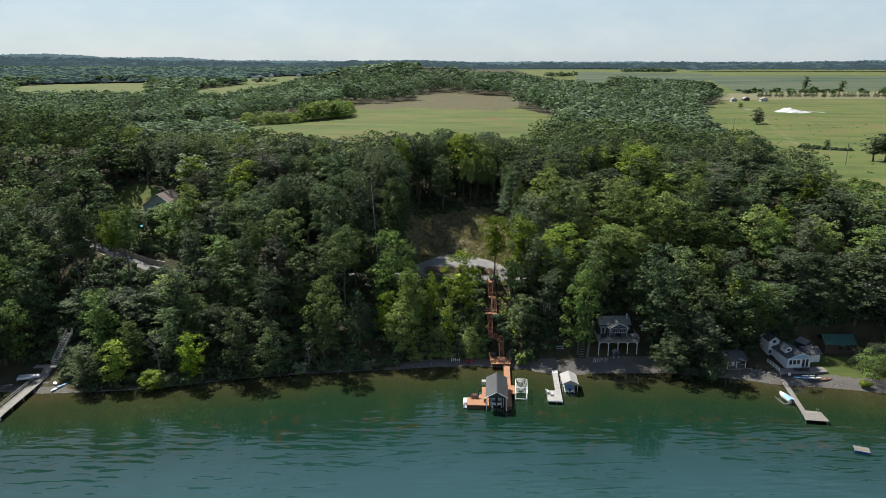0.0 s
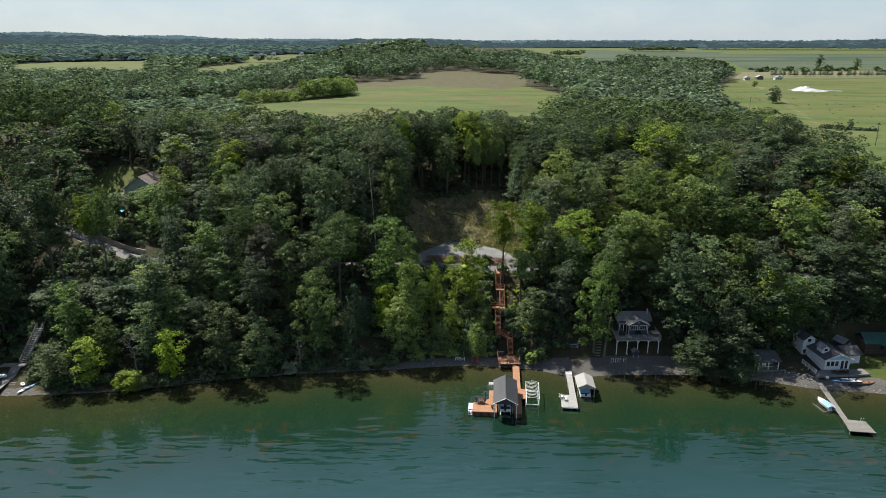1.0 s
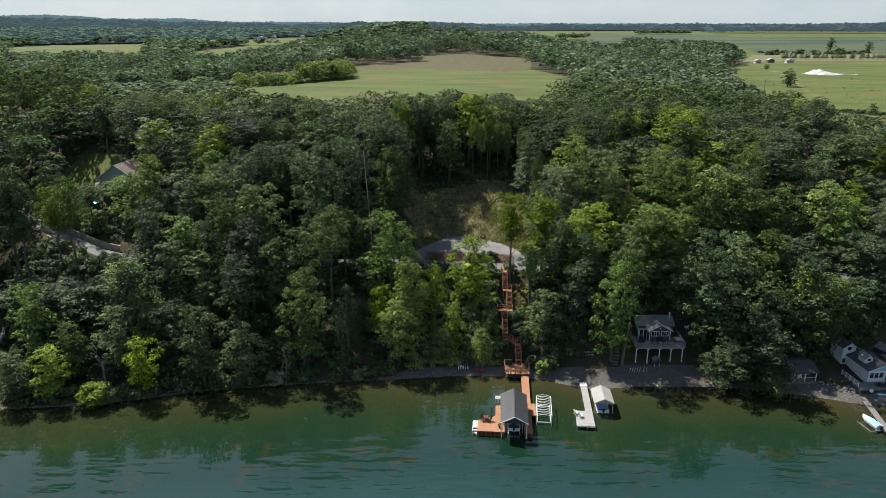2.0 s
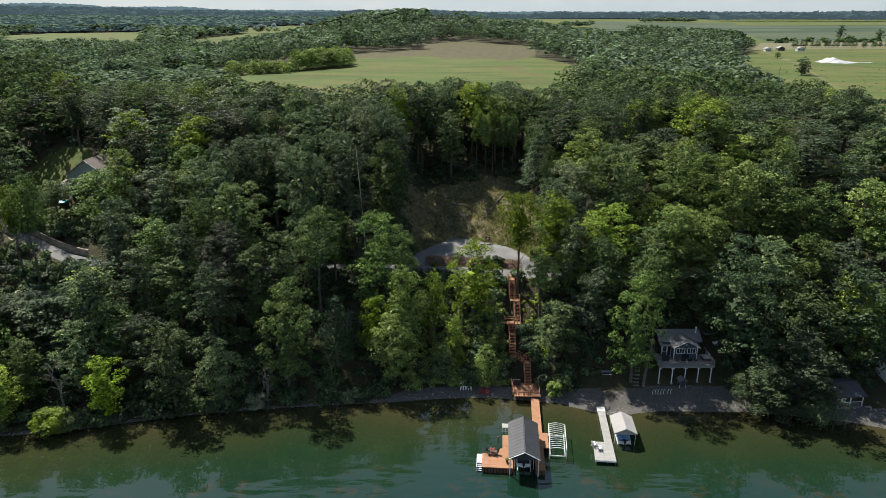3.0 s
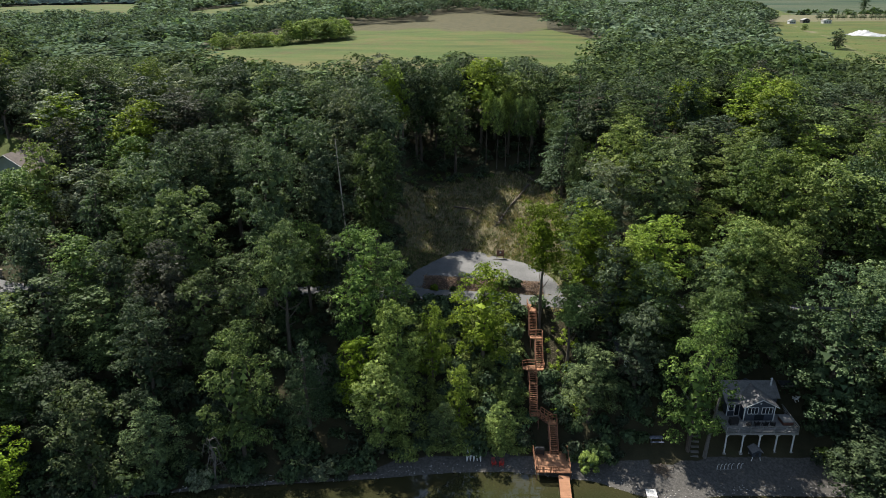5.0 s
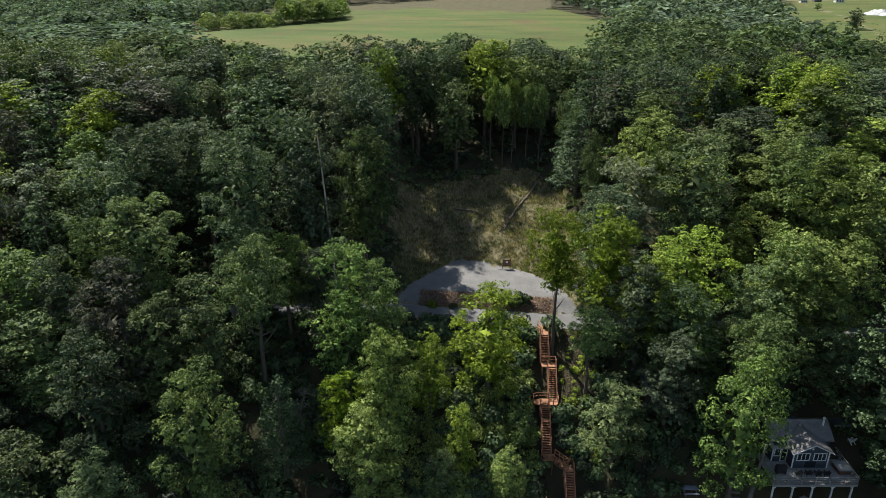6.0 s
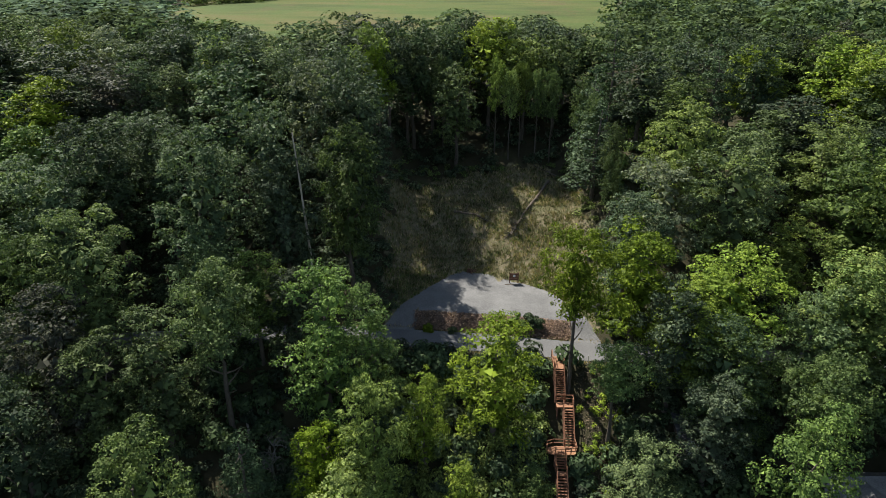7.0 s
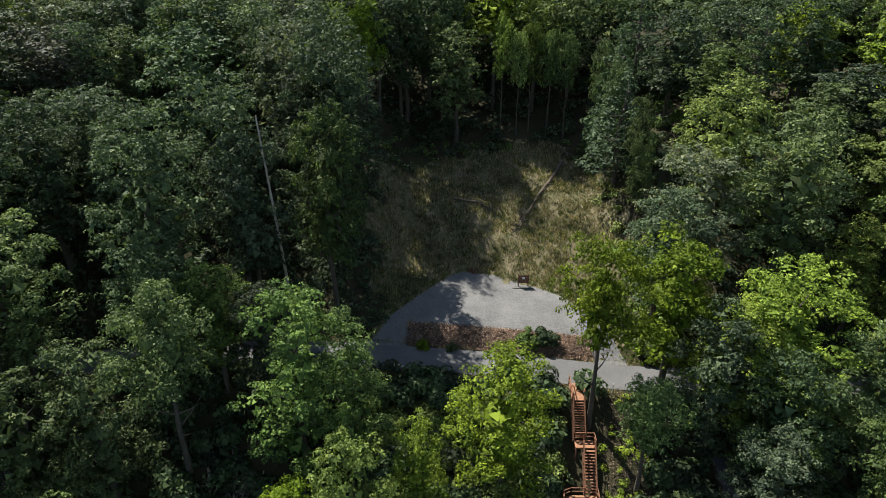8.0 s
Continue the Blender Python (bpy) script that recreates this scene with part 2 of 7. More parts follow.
def ground_material():
    m, t, b = nodes_of("ground", 0.95, 0, 0.15)
    at = node(t, "Attribute")
    at.attribute_name = "cover"
    sp = node(t, "SeparateColor")
    t.links.new(at.outputs["Color"], sp.inputs[0])
    at2 = node(t, "Attribute")
    at2.attribute_name = "crop"
    sp2 = node(t, "SeparateColor")
    t.links.new(at2.outputs["Color"], sp2.inputs[0])
    big, mid, fine = noise_at(t, 0.02, 5), noise_at(t, 0.25, 6), noise_at(t, 3.0, 5, 0.7)
    edge = noise_at(t, 0.6, 4)
    far_edge = noise_at(t, 0.08, 4)

    def soft(mask, grain, w=0.35):
        add = node(t, "Math")
        add.operation = "ADD"
        mul = node(t, "Math")
        mul.operation = "MULTIPLY_ADD"
        mul.inputs[1].default_value, mul.inputs[2].default_value = w * 2, -w
        t.links.new(grain, mul.inputs[0])
        t.links.new(mask, add.inputs[0])
        t.links.new(mul.outputs[0], add.inputs[1])
        mr = node(t, "MapRange")
        mr.inputs[1].default_value, mr.inputs[2].default_value = 0.4, 0.6
        t.links.new(add.outputs[0], mr.inputs[0])
        return mr.outputs[0]

    c = ramp(t, mid, [(0.3, (0.028, 0.028, 0.015)), (0.6, (0.055, 0.050, 0.027)), (0.75, (0.044, 0.058, 0.020))])
    grass = ramp(t, mid, [(0.25, (0.056, 0.082, 0.022)), (0.6, (0.078, 0.106, 0.031)), (0.8, (0.122, 0.114, 0.044))])
    grass = mixed(t, 0.5, grass, ramp(t, big, [(0.35, (0.060, 0.086, 0.023)), (0.65, (0.118, 0.119, 0.043))]))
    streak = noise_at(t, 0.055, 5, 0.65, squash=(0.3, 1, 1))
    grass = mixed(t, 0.7, grass, ramp(t, streak, [(0.38, (0.050, 0.078, 0.021)), (0.5, (0.094, 0.124, 0.034)), (0.62, (0.140, 0.128, 0.050))]))
    worn = noise_at(t, 0.035, 6, 0.7, squash=(1, 0.5, 1))
    grass = mixed(t, ramp(t, worn, [(0.54, (0, 0, 0)), (0.68, (0.8, 0.8, 0.8))]), grass, (0.115, 0.085, 0.045))
    lush = noise_at(t, 0.05, 5, 0.65)
    grass = mixed(t, 1.0, grass, (0.83, 0.81, 0.74), "MULTIPLY")
    grass = mixed(t, ramp(t, lush, [(0.48, (0, 0, 0)), (0.6, (0.55, 0.55, 0.55))]), grass, (0.058, 0.094, 0.021))
    c = mixed(t, soft(sp.outputs[0], far_edge), c, grass)
    beach = ramp(t, fine, [(0.3, (0.064, 0.060, 0.056)), (0.5, (0.092, 0.087, 0.080)), (0.72, (0.135, 0.127, 0.116))])
    c = mixed(t, soft(sp.outputs[1], edge), c, beach)
    straw = ramp(t, noise_at(t, 0.9, 6, 0.7), [(0.3, (0.085, 0.095, 0.04)), (0.48, (0.15, 0.135, 0.075)), (0.6, (0.20, 0.165, 0.11)), (0.74, (0.28, 0.22, 0.165))])
    c = mixed(t, soft(sp.outputs[2], edge), c, straw)
    brown = ramp(t, mid, [(0.3, (0.056, 0.055, 0.028)), (0.7, (0.094, 0.083, 0.043))])
    c = mixed(t, soft(sp2.outputs[0], far_edge), c, brown)
    corn = ramp(t, noise_at(t, 0.012, 2, squash=(0.12, 1, 1)), [(0.38, (0.022, 0.046, 0.026)), (0.48, (0.048, 0.070, 0.038)), (0.56, (0.072, 0.082, 0.050)), (0.62, (0.028, 0.052, 0.029))])
    c = mixed(t, soft(sp2.outputs[1], far_edge), c, corn)
    fallow = ramp(t, mid, [(0.3, (0.10, 0.10, 0.05)), (0.5, (0.145, 0.13, 0.08)), (0.65, (0.08, 0.10, 0.04))])
    c = mixed(t, soft(sp2.outputs[2], far_edge), c, fallow)
    c = mixed(t, 0.3, c, ramp(t, fine, [(0.3, (0.3, 0.3, 0.3)), (0.7, (1.0, 1.0, 1.0))]), "MULTIPLY")
    t.links.new(c, b.inputs["Base Color"])
    bumped(t, b, fine, 0.6, 0.15)
    return m


def build_ground():
    xs = spread((-4900, -1000, 150), (-1000, -560, 20), (-560, -116, 7), (-116, 116, 1.25), (116, 560, 7), (560, 1000, 20), (1000, 4901, 150))
    ys = spread((-400, 90, 40), (90, 126, 4), (126, 216, 0.75), (216, 260, 2.5), (260, 900, 7), (900, 2500, 30), (2500, 4950, 150))
    X, Y = np.meshgrid(xs, ys)
    Z = height(X, Y)
    rough = np.array([noise.noise((x * 0.35, y * 0.35, 0)) + 0.6 * noise.noise((x * 1.1, y * 1.1, 7)) if -117 < x < 117 and 126 < y < 230 else 0.0 for x, y in zip(X.ravel(), Y.ravel())]).reshape(X.shape)
    flat = (np.abs(Y - road_y(X)) < 4.0) | ((pad(X) > 0.4) & (Y > road_y(X)) & (Y < road_y(X) + 14))
    Z = Z + np.where(flat, 0.0, rough * 0.22) * ease(0.5, 4, Y - shore(X))
    ob = link_mesh("ground", np.stack([X, Y, Z], -1).reshape(-1, 3), grid_faces(len(xs), len(ys)), ground_material(), smooth=True)
    d = Y - shore(X)
    lw = ease(59, 66, X) * (1 - ease(100, 112, X))
    wide = 1.1 + 2.5 * np.maximum(ease(-14, -7, X), 1 - ease(-86, -82, X)) + 2.6 * ease(20, 26, X) * (1 - ease(52, 58, X)) + 1.5 * lw
    one = np.ones_like(X)
    grass = np.any([in_poly(X, Y, p) for p in (HAYFIELD, PASTURE, LEFT_A, LEFT_B, LEFT_C, [(-146, 436), (-116, 394), (-84, 436), (-58, 500), (-58, 550), (-100, 530), (-146, 468)])] + [((X + 97) / 9) ** 2 + ((Y - 207) / 7) ** 2 < 1, (Y > 930) & (Y < 2900) & (X > 170 + 0.04 * Y)], 0) * 1.0
    grass = np.maximum(grass, lw * (d > 4.5) * (d < 14) * (X > 86))
    beach = (d < wide) * 1.0
    straw = clearing(X, Y) * 1.0
    for bx, by, ra, rb in ((181, 380, 4, 9), (170, 308, 4, 5), (182, 304, 3, 5), (300, 690, 10, 6), (400, 860, 60, 5)):
        straw = np.maximum(straw, 0.62 * (((X - bx) / ra) ** 2 + ((Y - by) / rb) ** 2 < 1))
    for (xa, ya), (xb, yb) in (((322, 770), (300, 690)), ((300, 690), (288, 630)), ((288, 630), (242, 503)), ((242, 503), (210, 405)), ((430, 850), (560, 690))):
        u = np.clip(((X - xa) * (xb - xa) + (Y - ya) * (yb - ya)) / ((xb - xa) ** 2 + (yb - ya) ** 2), 0, 1)
        straw = np.maximum(straw, np.clip(0.66 - np.hypot(X - xa - u * (xb - xa), Y - ya - u * (yb - ya)) / 9, 0, 1))
    cover = np.stack([grass, beach, straw, one], -1)
    crop = np.stack([in_poly(X, Y, HAYFIELD) * ease(510, 640, Y + 14 * np.sin(X / 17) + 9 * np.sin(X / 7 + 2)), (in_poly(X, Y, CORN_A) | in_poly(X, Y, CORN_B)) * 1.0, in_poly(X, Y, FALLOW) * 1.0, one], -1)
    for key, v in (("cover", cover), ("crop", crop)):
        ob.data.color_attributes.new(key, "FLOAT_COLOR", "POINT").data.foreach_set("color", v.ravel().astype(np.float32))
    return tagged(ob, "wooded lakeside bluff with farm fields on the plateau", "ground", kind="structure")


build_ground()


def water_material():
    """Lake water: sandy shallows seen through it near the shore, green and then blue-green further out."""
    m, t, b = nodes_of("lake_water", 0.03, 0, 0.62)
    at = node(t, "Attribute")
    at.attribute_name = "depth"
    wob = noise_at(t, 0.06, 5)
    mul = node(t, "Math")
    mul.operation = "MULTIPLY_ADD"
    mul.inputs[1].default_value, mul.inputs[2].default_value = 0.22, -0.11
    t.links.new(wob, mul.inputs[0])
    add = node(t, "Math")
    t.links.new(at.outputs["Fac"], add.inputs[0])
    t.links.new(mul.outputs[0], add.inputs[1])
    c = ramp(t, add.outputs[0], [(0.0, (0.032, 0.030, 0.014)), (0.10, (0.019, 0.025, 0.010)), (0.24, (0.009, 0.022, 0.010)), (0.45, (0.004, 0.020, 0.013)), (0.7, (0.010, 0.034, 0.033)), (1.0, (0.017, 0.047, 0.050))])
    weed = noise_at(t, 0.42, 6, 0.72)
    patch = noise_at(t, 0.11, 3)
    wm = node(t, "Math")
    wm.operation = "MULTIPLY"
    t.links.new(ramp(t, weed, [(0.50, (0, 0, 0)), (0.62, (1, 1, 1))]), wm.inputs[0])
    t.links.new(ramp(t, patch, [(0.46, (0, 0, 0)), (0.58, (1, 1, 1))]), wm.inputs[1])
    band = ramp(t, at.outputs["Fac"], [(0.24, (0, 0, 0)), (0.32, (0.7, 0.7, 0.7)), (0.46, (0.6, 0.6, 0.6)), (0.58, (0, 0, 0))])
    wb = node(t, "Math")
    wb.operation = "MULTIPLY"
    t.links.new(wm.outputs[0], wb.inputs[0])
    t.links.new(band, wb.inputs[1])
    c = mixed(t, wb.outputs[0], c, (0.028, 0.023, 0.009))
    t.links.new(c, b.inputs["Base Color"])
    ripple = noise_at(t, 1.1, 2, 0.55, squash=(0.5, 1.2, 1))
    swell = noise_at(t, 0.36, 1, 0.5, squash=(0.42, 1.4, 1))
    gust = ramp(t, noise_at(t, 0.035, 4, 0.6, squash=(1, 1.6, 1)), [(0.40, (0.12, 0.12, 0.12)), (0.56, (1, 1, 1))])
    offshore = ramp(t, at.outputs["Fac"], [(0.06, (0.10, 0.10, 0.10)), (0.25, (0.16, 0.16, 0.16)), (0.52, (1, 1, 1))])
    gust = mixed(t, 1.0, gust, offshore, "MULTIPLY")
    bb = node(t, "Bump", Distance=0.34)
    t.links.new(swell, bb.inputs["Height"])
    t.links.new(gust, bb.inputs["Strength"])
    b2 = node(t, "Bump", Distance=0.05)
    t.links.new(ripple, b2.inputs["Height"])
    t.links.new(gust, b2.inputs["Strength"])
    t.links.new(bb.outputs[0], b2.inputs["Normal"])
    t.links.new(b2.outputs[0], b.inputs["Normal"])
    return m


def build_water():
    xs = spread((-4900, -200, 200), (-200, 200, 2.0), (200, 4901, 200))
    ys = spread((-4900, 0, 200), (0, 100, 5), (100, 162, 1.0))
    X, Y = np.meshgrid(xs, ys)
    ob = link_mesh("water", np.stack([X, Y, 0 * X], -1).reshape(-1, 3), grid_faces(len(xs), len(ys)), water_material(), smooth=True)
    depth = np.clip((shore(X) - Y) / 60, 0, 1)
    ob.data.attributes.new("depth", "FLOAT", "POINT").data.foreach_set("value", depth.ravel().astype(np.float32))
    return tagged(ob, "clear green lake water, sandy and brown in the shallows", "lake", kind="structure")


build_water()

# ---- trees ----
rng = np.random.default_rng(7)


def lobes_of(r, kind):
    """Centres and radii of the leafy masses of a crown 1 high and 1 across in radius, its foot at z 0."""
    out = []
    if kind == "pine":
        for k in range(9):
            h = 0.05 + 0.9 * k / 8
            reach = (1 - h) ** 0.75 * 0.8 + 0.08
            n = max(2, int(6 * (1 - h)) + 2)
            for a in range(n):
                w = 6.283 * (a + 0.5 * k) / n + r.uniform(-0.3, 0.3)
                q = reach * r.uniform(0.5, 0.8)
                out.append((q * math.cos(w), q * math.sin(w), h, 0.14 + 0.26 * reach, 0.055))
        out.append((0, 0, 0.97, 0.1, 0.06))
        return out
    if kind == "far":
        for k in range(15):
            h = (k + 0.5) / 15
            w = k * 2.39996 + r.uniform(-0.5, 0.5)
            q = 0.78 * math.sqrt(max(0.0, 1 - h ** 1.7)) * r.uniform(0.75, 1.15)
            g = r.uniform(0.24, 0.40)
            out.append((q * math.cos(w), q * math.sin(w), 0.24 + 0.62 * h + r.uniform(-0.05, 0.05), g, g * 0.34))
        return out
    mid = 0.3 if kind == "low" else 0.42
    return tufts(r, limbs_of(r, 27, mid), 17, 4.5 / {"low": 17.6, "tall": 10.0}.get(kind, 14.4), (0.06, 0.125))


def limbs_of(r, limbs, mid):
    """The rounded masses that the limbs of a crown carry: place and radius."""
    out = []
    lean = r.uniform(0, 6.28)
    for k in range(limbs):
        h = (k + 0.5) / limbs
        w = k * 2.39996 + r.uniform(-0.6, 0.6)
        prof = math.sqrt(max(0.0, 1 - ((h - mid) / (1.02 - mid)) ** 2)) if h > mid else 0.72 + 0.28 * h / mid
        q = prof * (0.74 if k % 4 else 0.35) * r.uniform(0.82, 1.08) * (1 + 0.16 * math.cos(w - lean))
        out.append((q * math.cos(w), q * math.sin(w), 0.08 + 0.8 * h + r.uniform(-0.06, 0.06), r.uniform(0.20, 0.38)))
    return out


def tufts(r, limbs, each, flat, size):
    """Leafy tufts on the outside of the masses, and a dense leafy core (last) in each mass."""
    out, cores = [], []
    for x, y, z, s in limbs:
        for _ in range(each):
            v = r.normal(size=3)
            v /= np.linalg.norm(v)
            v[2] = abs(v[2]) if v[2] < -0.3 else v[2]
            d, g = s * r.uniform(0.8, 1.1), r.uniform(*size)
            out.append((x + v[0] * d, y + v[1] * d, z + v[2] * d * flat * 1.1, g, g * flat * 0.8))
        cores.append((x, y, z, s * 0.62, s * 0.62 * flat))
    return out, cores


def leaf_cloud(r, lobes, n, size, quad=True, radius=4.5, tall=12.0, up_only=False):
    """n leaf sprays, size metres long, on the skins of the lobes of a crown of that radius and height."""
    L = np.array(lobes)
    area = L[:, 3] ** 2
    pick = r.choice(len(L), n, p=area / area.sum())
    v = r.normal(size=(n, 3))
    v /= np.linalg.norm(v, axis=1)[:, None]
    v[:, 2] = np.where(v[:, 2] < (-0.1 if up_only else -0.2), -v[:, 2], v[:, 2])
    shell = r.uniform(0.86 if up_only else 0.7, 1.08, n) ** 0.7
    c = L[pick]
    p = np.stack([c[:, 0] * radius, c[:, 1] * radius, c[:, 2] * tall], 1) + v * shell[:, None] * np.stack([c[:, 3] * radius, c[:, 3] * radius, c[:, 4] * tall], 1)
    nrm = v + r.normal(scale=0.33 if up_only else 0.36, size=(n, 3)) + np.array([0, 0, 0.25])
    nrm /= np.linalg.norm(nrm, axis=1)[:, None]
    a = np.cross(nrm, r.normal(size=(n, 3)))
    a /= np.linalg.norm(a, axis=1)[:, None]
    b = np.cross(nrm, a)
    s = (size * r.uniform(0.6, 1.3, n))[:, None]
    if quad:
        fold = nrm * s * 0.16
        V = np.stack([p - a * s * 0.5, p + b * s * 0.36 + fold, p + a * s * 0.55, p - b * s * 0.36 + fold], 1)
        i = np.arange(n)[:, None] * 4
        F = np.concatenate([i + np.array([[0, 1, 2]]), i + np.array([[0, 2, 3]])])
    else:
        V = np.stack([p - a * s * 0.5 - b * s * 0.3, p + a * s * 0.5 - b * s * 0.25, p + b * s * 0.6], 1)
        F = np.arange(n)[:, None] * 3 + np.array([[0, 1, 2]])
    return V.reshape(-1, 3), F


def tube(bm, p, q, ra, rb, seg=7):
    p, q = Vector(p), Vector(q)
    turn = (q - p).to_track_quat("Z", "Y")
    rings = []
    for c, rad in ((p, ra), (q, rb)):
        rings.append([bm.verts.new(c + turn @ Vector((rad * math.cos(6.2832 * k / seg), rad * math.sin(6.2832 * k / seg), 0))) for k in range(seg)])
    for k in range(seg):
        bm.faces.new((rings[0][k], rings[0][(k + 1) % seg], rings[1][(k + 1) % seg], rings[1][k]))
    bm.faces.new(rings[0][::-1])
    bm.faces.new(rings[1])


def trunk_mesh(r, kind, tall=18.0):
    bm = bmesh.new()
    bend = [Vector((0, 0, -1.5))]
    top = 0.93 if kind == "pine" else 0.72
    for k in range(1, 6):
        bend.append(Vector((r.uniform(-0.25, 0.25) * k * 0.5, r.uniform(-0.25, 0.25) * k * 0.5, tall * top * k / 5)))
    rad = [0.34, 0.27, 0.22, 0.17, 0.11, 0.05]
    for k in range(5):
        tube(bm, bend[k], bend[k + 1], rad[k], rad[k + 1], 8)
    for k in range(9):
        h = r.uniform(1.6, 4.6)
        a, f = int(h), h - int(h)
        s = bend[a].lerp(bend[a + 1], f)
        w = 6.283 * k / 9 + r.uniform(-0.4, 0.4)
        reach = r.uniform(1.8, 3.4) * (1.15 - 0.15 * h)
        e = s + Vector((reach * math.cos(w), reach * math.sin(w), reach * (0.12 if kind == "pine" else r.uniform(0.5, 1.1))))
        mid = s.lerp(e, 0.5) + Vector((0, 0, -0.15))
        tube(bm, s, mid, 0.10, 0.07, 5)
        tube(bm, mid, e, 0.07, 0.02, 5)
    me = bpy.data.meshes.new("trunk")
    bm.to_mesh(me)
    bm.free()
    me.materials.append(BARK)
    return me


def crown_mesh(r, kind, n, size):
    base = {"pine": 3.0, "broad": 3.6, "low": 0.4, "tall": 8.0}[kind]
    lobes = lobes_of(r, kind)
    if kind == "pine":
        if n < 1000:
            lobes = [(x, y, z, g, 0.13) for x, y, z, g, q in lobes]
        V, F = leaf_cloud(r, lobes, n, size, False, 4.5, 18.0 - base)
    else:
        V, F = leaf_cloud(r, lobes[0], n, size, False, 4.5, 18.0 - base)
        V2, F2 = leaf_cloud(r, lobes[1], 620, 0.42, False, 4.5, 18.0 - base)
        heart = [(0.1 * math.cos(2.4 * k), 0.1 * math.sin(2.4 * k), 0.12 + 0.1 * k, 0.35 - 0.025 * abs(k - 2), 0.1) for k in range(6)]
        V3, F3 = leaf_cloud(r, heart, 260, 0.8, False, 4.5, 18.0 - base)
        V, F = np.concatenate([V, V2, V3]), np.concatenate([F, F2 + len(V), F3 + len(V) + len(V2)])
    V[:, 2] += base
    ob = link_mesh("crown", V, F, LEAVES["pine" if kind == "pine" else "oak"])
    me = ob.data
    bpy.data.objects.remove(ob)
    return me


def crown_set(n, size, count, seed):
    r = np.random.default_rng(seed)
    return {k: [(trunk_mesh(r, k), crown_mesh(r, k, n, size)) for _ in range(count)] for k in ("broad", "pine", "low", "tall")}


FINE = crown_set(10000, 0.19, 7, 11)
PLAIN = crown_set(4000, 0.30, 7, 12)
SPARSE = crown_set(520, 0.9, 3, 13)
LABELS = {
    "oak": "dark green broadleaved tree in full summer leaf",
    "maple": "mid green maple-like tree in full leaf",
    "bright": "bright yellow-green broadleaved tree in full leaf",
    "grey": "pale grey-green broadleaved tree",
    "pine": "dark evergreen pine with layered boughs",
    "dry": "half-dead grey-brown tree with bare twigs",
}
PLANTED = []
turns = np.random.default_rng(17)
count_trees = 0


def plant(x, y, top, r, kind, form="broad"):
    """A tree whose crown tops out at that height above the lake, r metres in radius."""
    global count_trees
    r *= 1.27
    z = float(height(x, y))
    if form == "broad" and y < road_y(x) - 6:
        form = "low"
    near = abs(x) < 56 and 147 < y < 198
    stock = (FINE if near else PLAIN if y < 280 else SPARSE)["pine" if kind == "pine" else form]
    trunk_data, crown_data = stock[count_trees % len(stock)]
    count_trees += 1
    thing = new("tree")
    tall = max(top - z, 3.0)
    thing.matrix_world = Matrix.LocRotScale((x, y, z), Euler((0, 0, turns.uniform(0, 6.28))), (r / 4.5, r / 4.5, tall / 18.0))
    for name, data in (("trunk", trunk_data), ("crown", crown_data)):
        p = new(name, data)
        p.parent = thing
        if name == "crown":
            p.material_slots[0].link = "OBJECT"
            p.material_slots[0].material = LEAVES[kind]
    tagged(thing, LABELS[kind], "tree", "trees of the lakeside wood")
    PLANTED.append((x, y, r))
    return thing


# trees told apart one by one: place, height of the top above the lake, crown radius, kind
for x, y, top, r, kind in [
    (-57.2, 142.5, 12.6, 3.0, "bright"), (-47, 145.5, 18, 4.2, "maple"), (-65, 139.2, 4.8, 2.6, "bright"), (-42, 155, 24.5, 4.2, "oak"), (-28.6, 151, 23.2, 4.0, "maple"),
    (-31, 163, 28.2, 4.2, "maple"), (-14.0, 167.4, 31.4, 4.4, "maple"), (-10, 153.4, 17.2, 3.6, "bright"), (-8, 158, 23.2, 3.3, "bright"),
    (-36.3, 161, 27.4, 4.4, "maple"), (-41.6, 163.5, 29.5, 4.4, "dry"), (-41, 171, 35.2, 4.8, "maple"), (-48, 179.5, 39, 5.6, "oak"), (-30.6, 181, 41.4, 5.2, "oak"),
    (-44, 186, 41.5, 5.4, "oak"), (-24.5, 188, 42.6, 5.0, "oak"), (-22.0, 184.4, 38, 4.0, "oak"), (-38.8, 190, 40.6, 5.0, "oak"), (-19, 199, 47, 4.8, "grey"),
]:
    plant(x, y, top, r, kind)
for x, y, top, r, kind in [(5.6, 226, 48.0, 4.4, "bright"), (11.7, 225, 45.4, 3.8, "bright"), (-1.5, 226, 47.4, 3.8, "oak"), (17, 225, 45.4, 3.6, "maple"), (-8.6, 221.5, 45.8, 3.2, "maple"), (2.2, 232, 48, 4.2, "oak"), (9, 233, 46.6, 4.2, "maple"), (15.5, 234, 47, 4.2, "oak"), (-15.5, 203.2, 44, 3.0, "oak"), (-12.4, 211.4, 46, 2.6, "bright"), (-11.2, 216, 48, 3.6, "oak")]:
    plant(x, y, top, r, kind, "tall")
for x, y, top in [(6.6, 219.4, 43), (8.9, 218.4, 41), (10.8, 219.2, 42), (13.4, 218, 41), (-2.4, 221.6, 43), (15.8, 217, 41), (19.6, 211, 41), (20.4, 206.5, 40), (22.5, 199, 37), (21.5, 194, 34)]:
    plant(x, y, top, 1.5, "bright" if 5 < x < 12 else "maple", "tall")
plant(13.6, 171.2, 33.0, 3.4, "bright", "tall")
plant(-97.6, 190.0, 39, 3.4, "pine")
plant(-92.2, 186.6, 35, 2.8, "pine")
plant(-25.4, 166.4, 30.5, 4.0, "maple", "tall")
plant(17.4, 165.4, 22.0, 2.8, "maple", "tall")
plant(-9.6, 168.5, 27.5, 3.2, "maple")
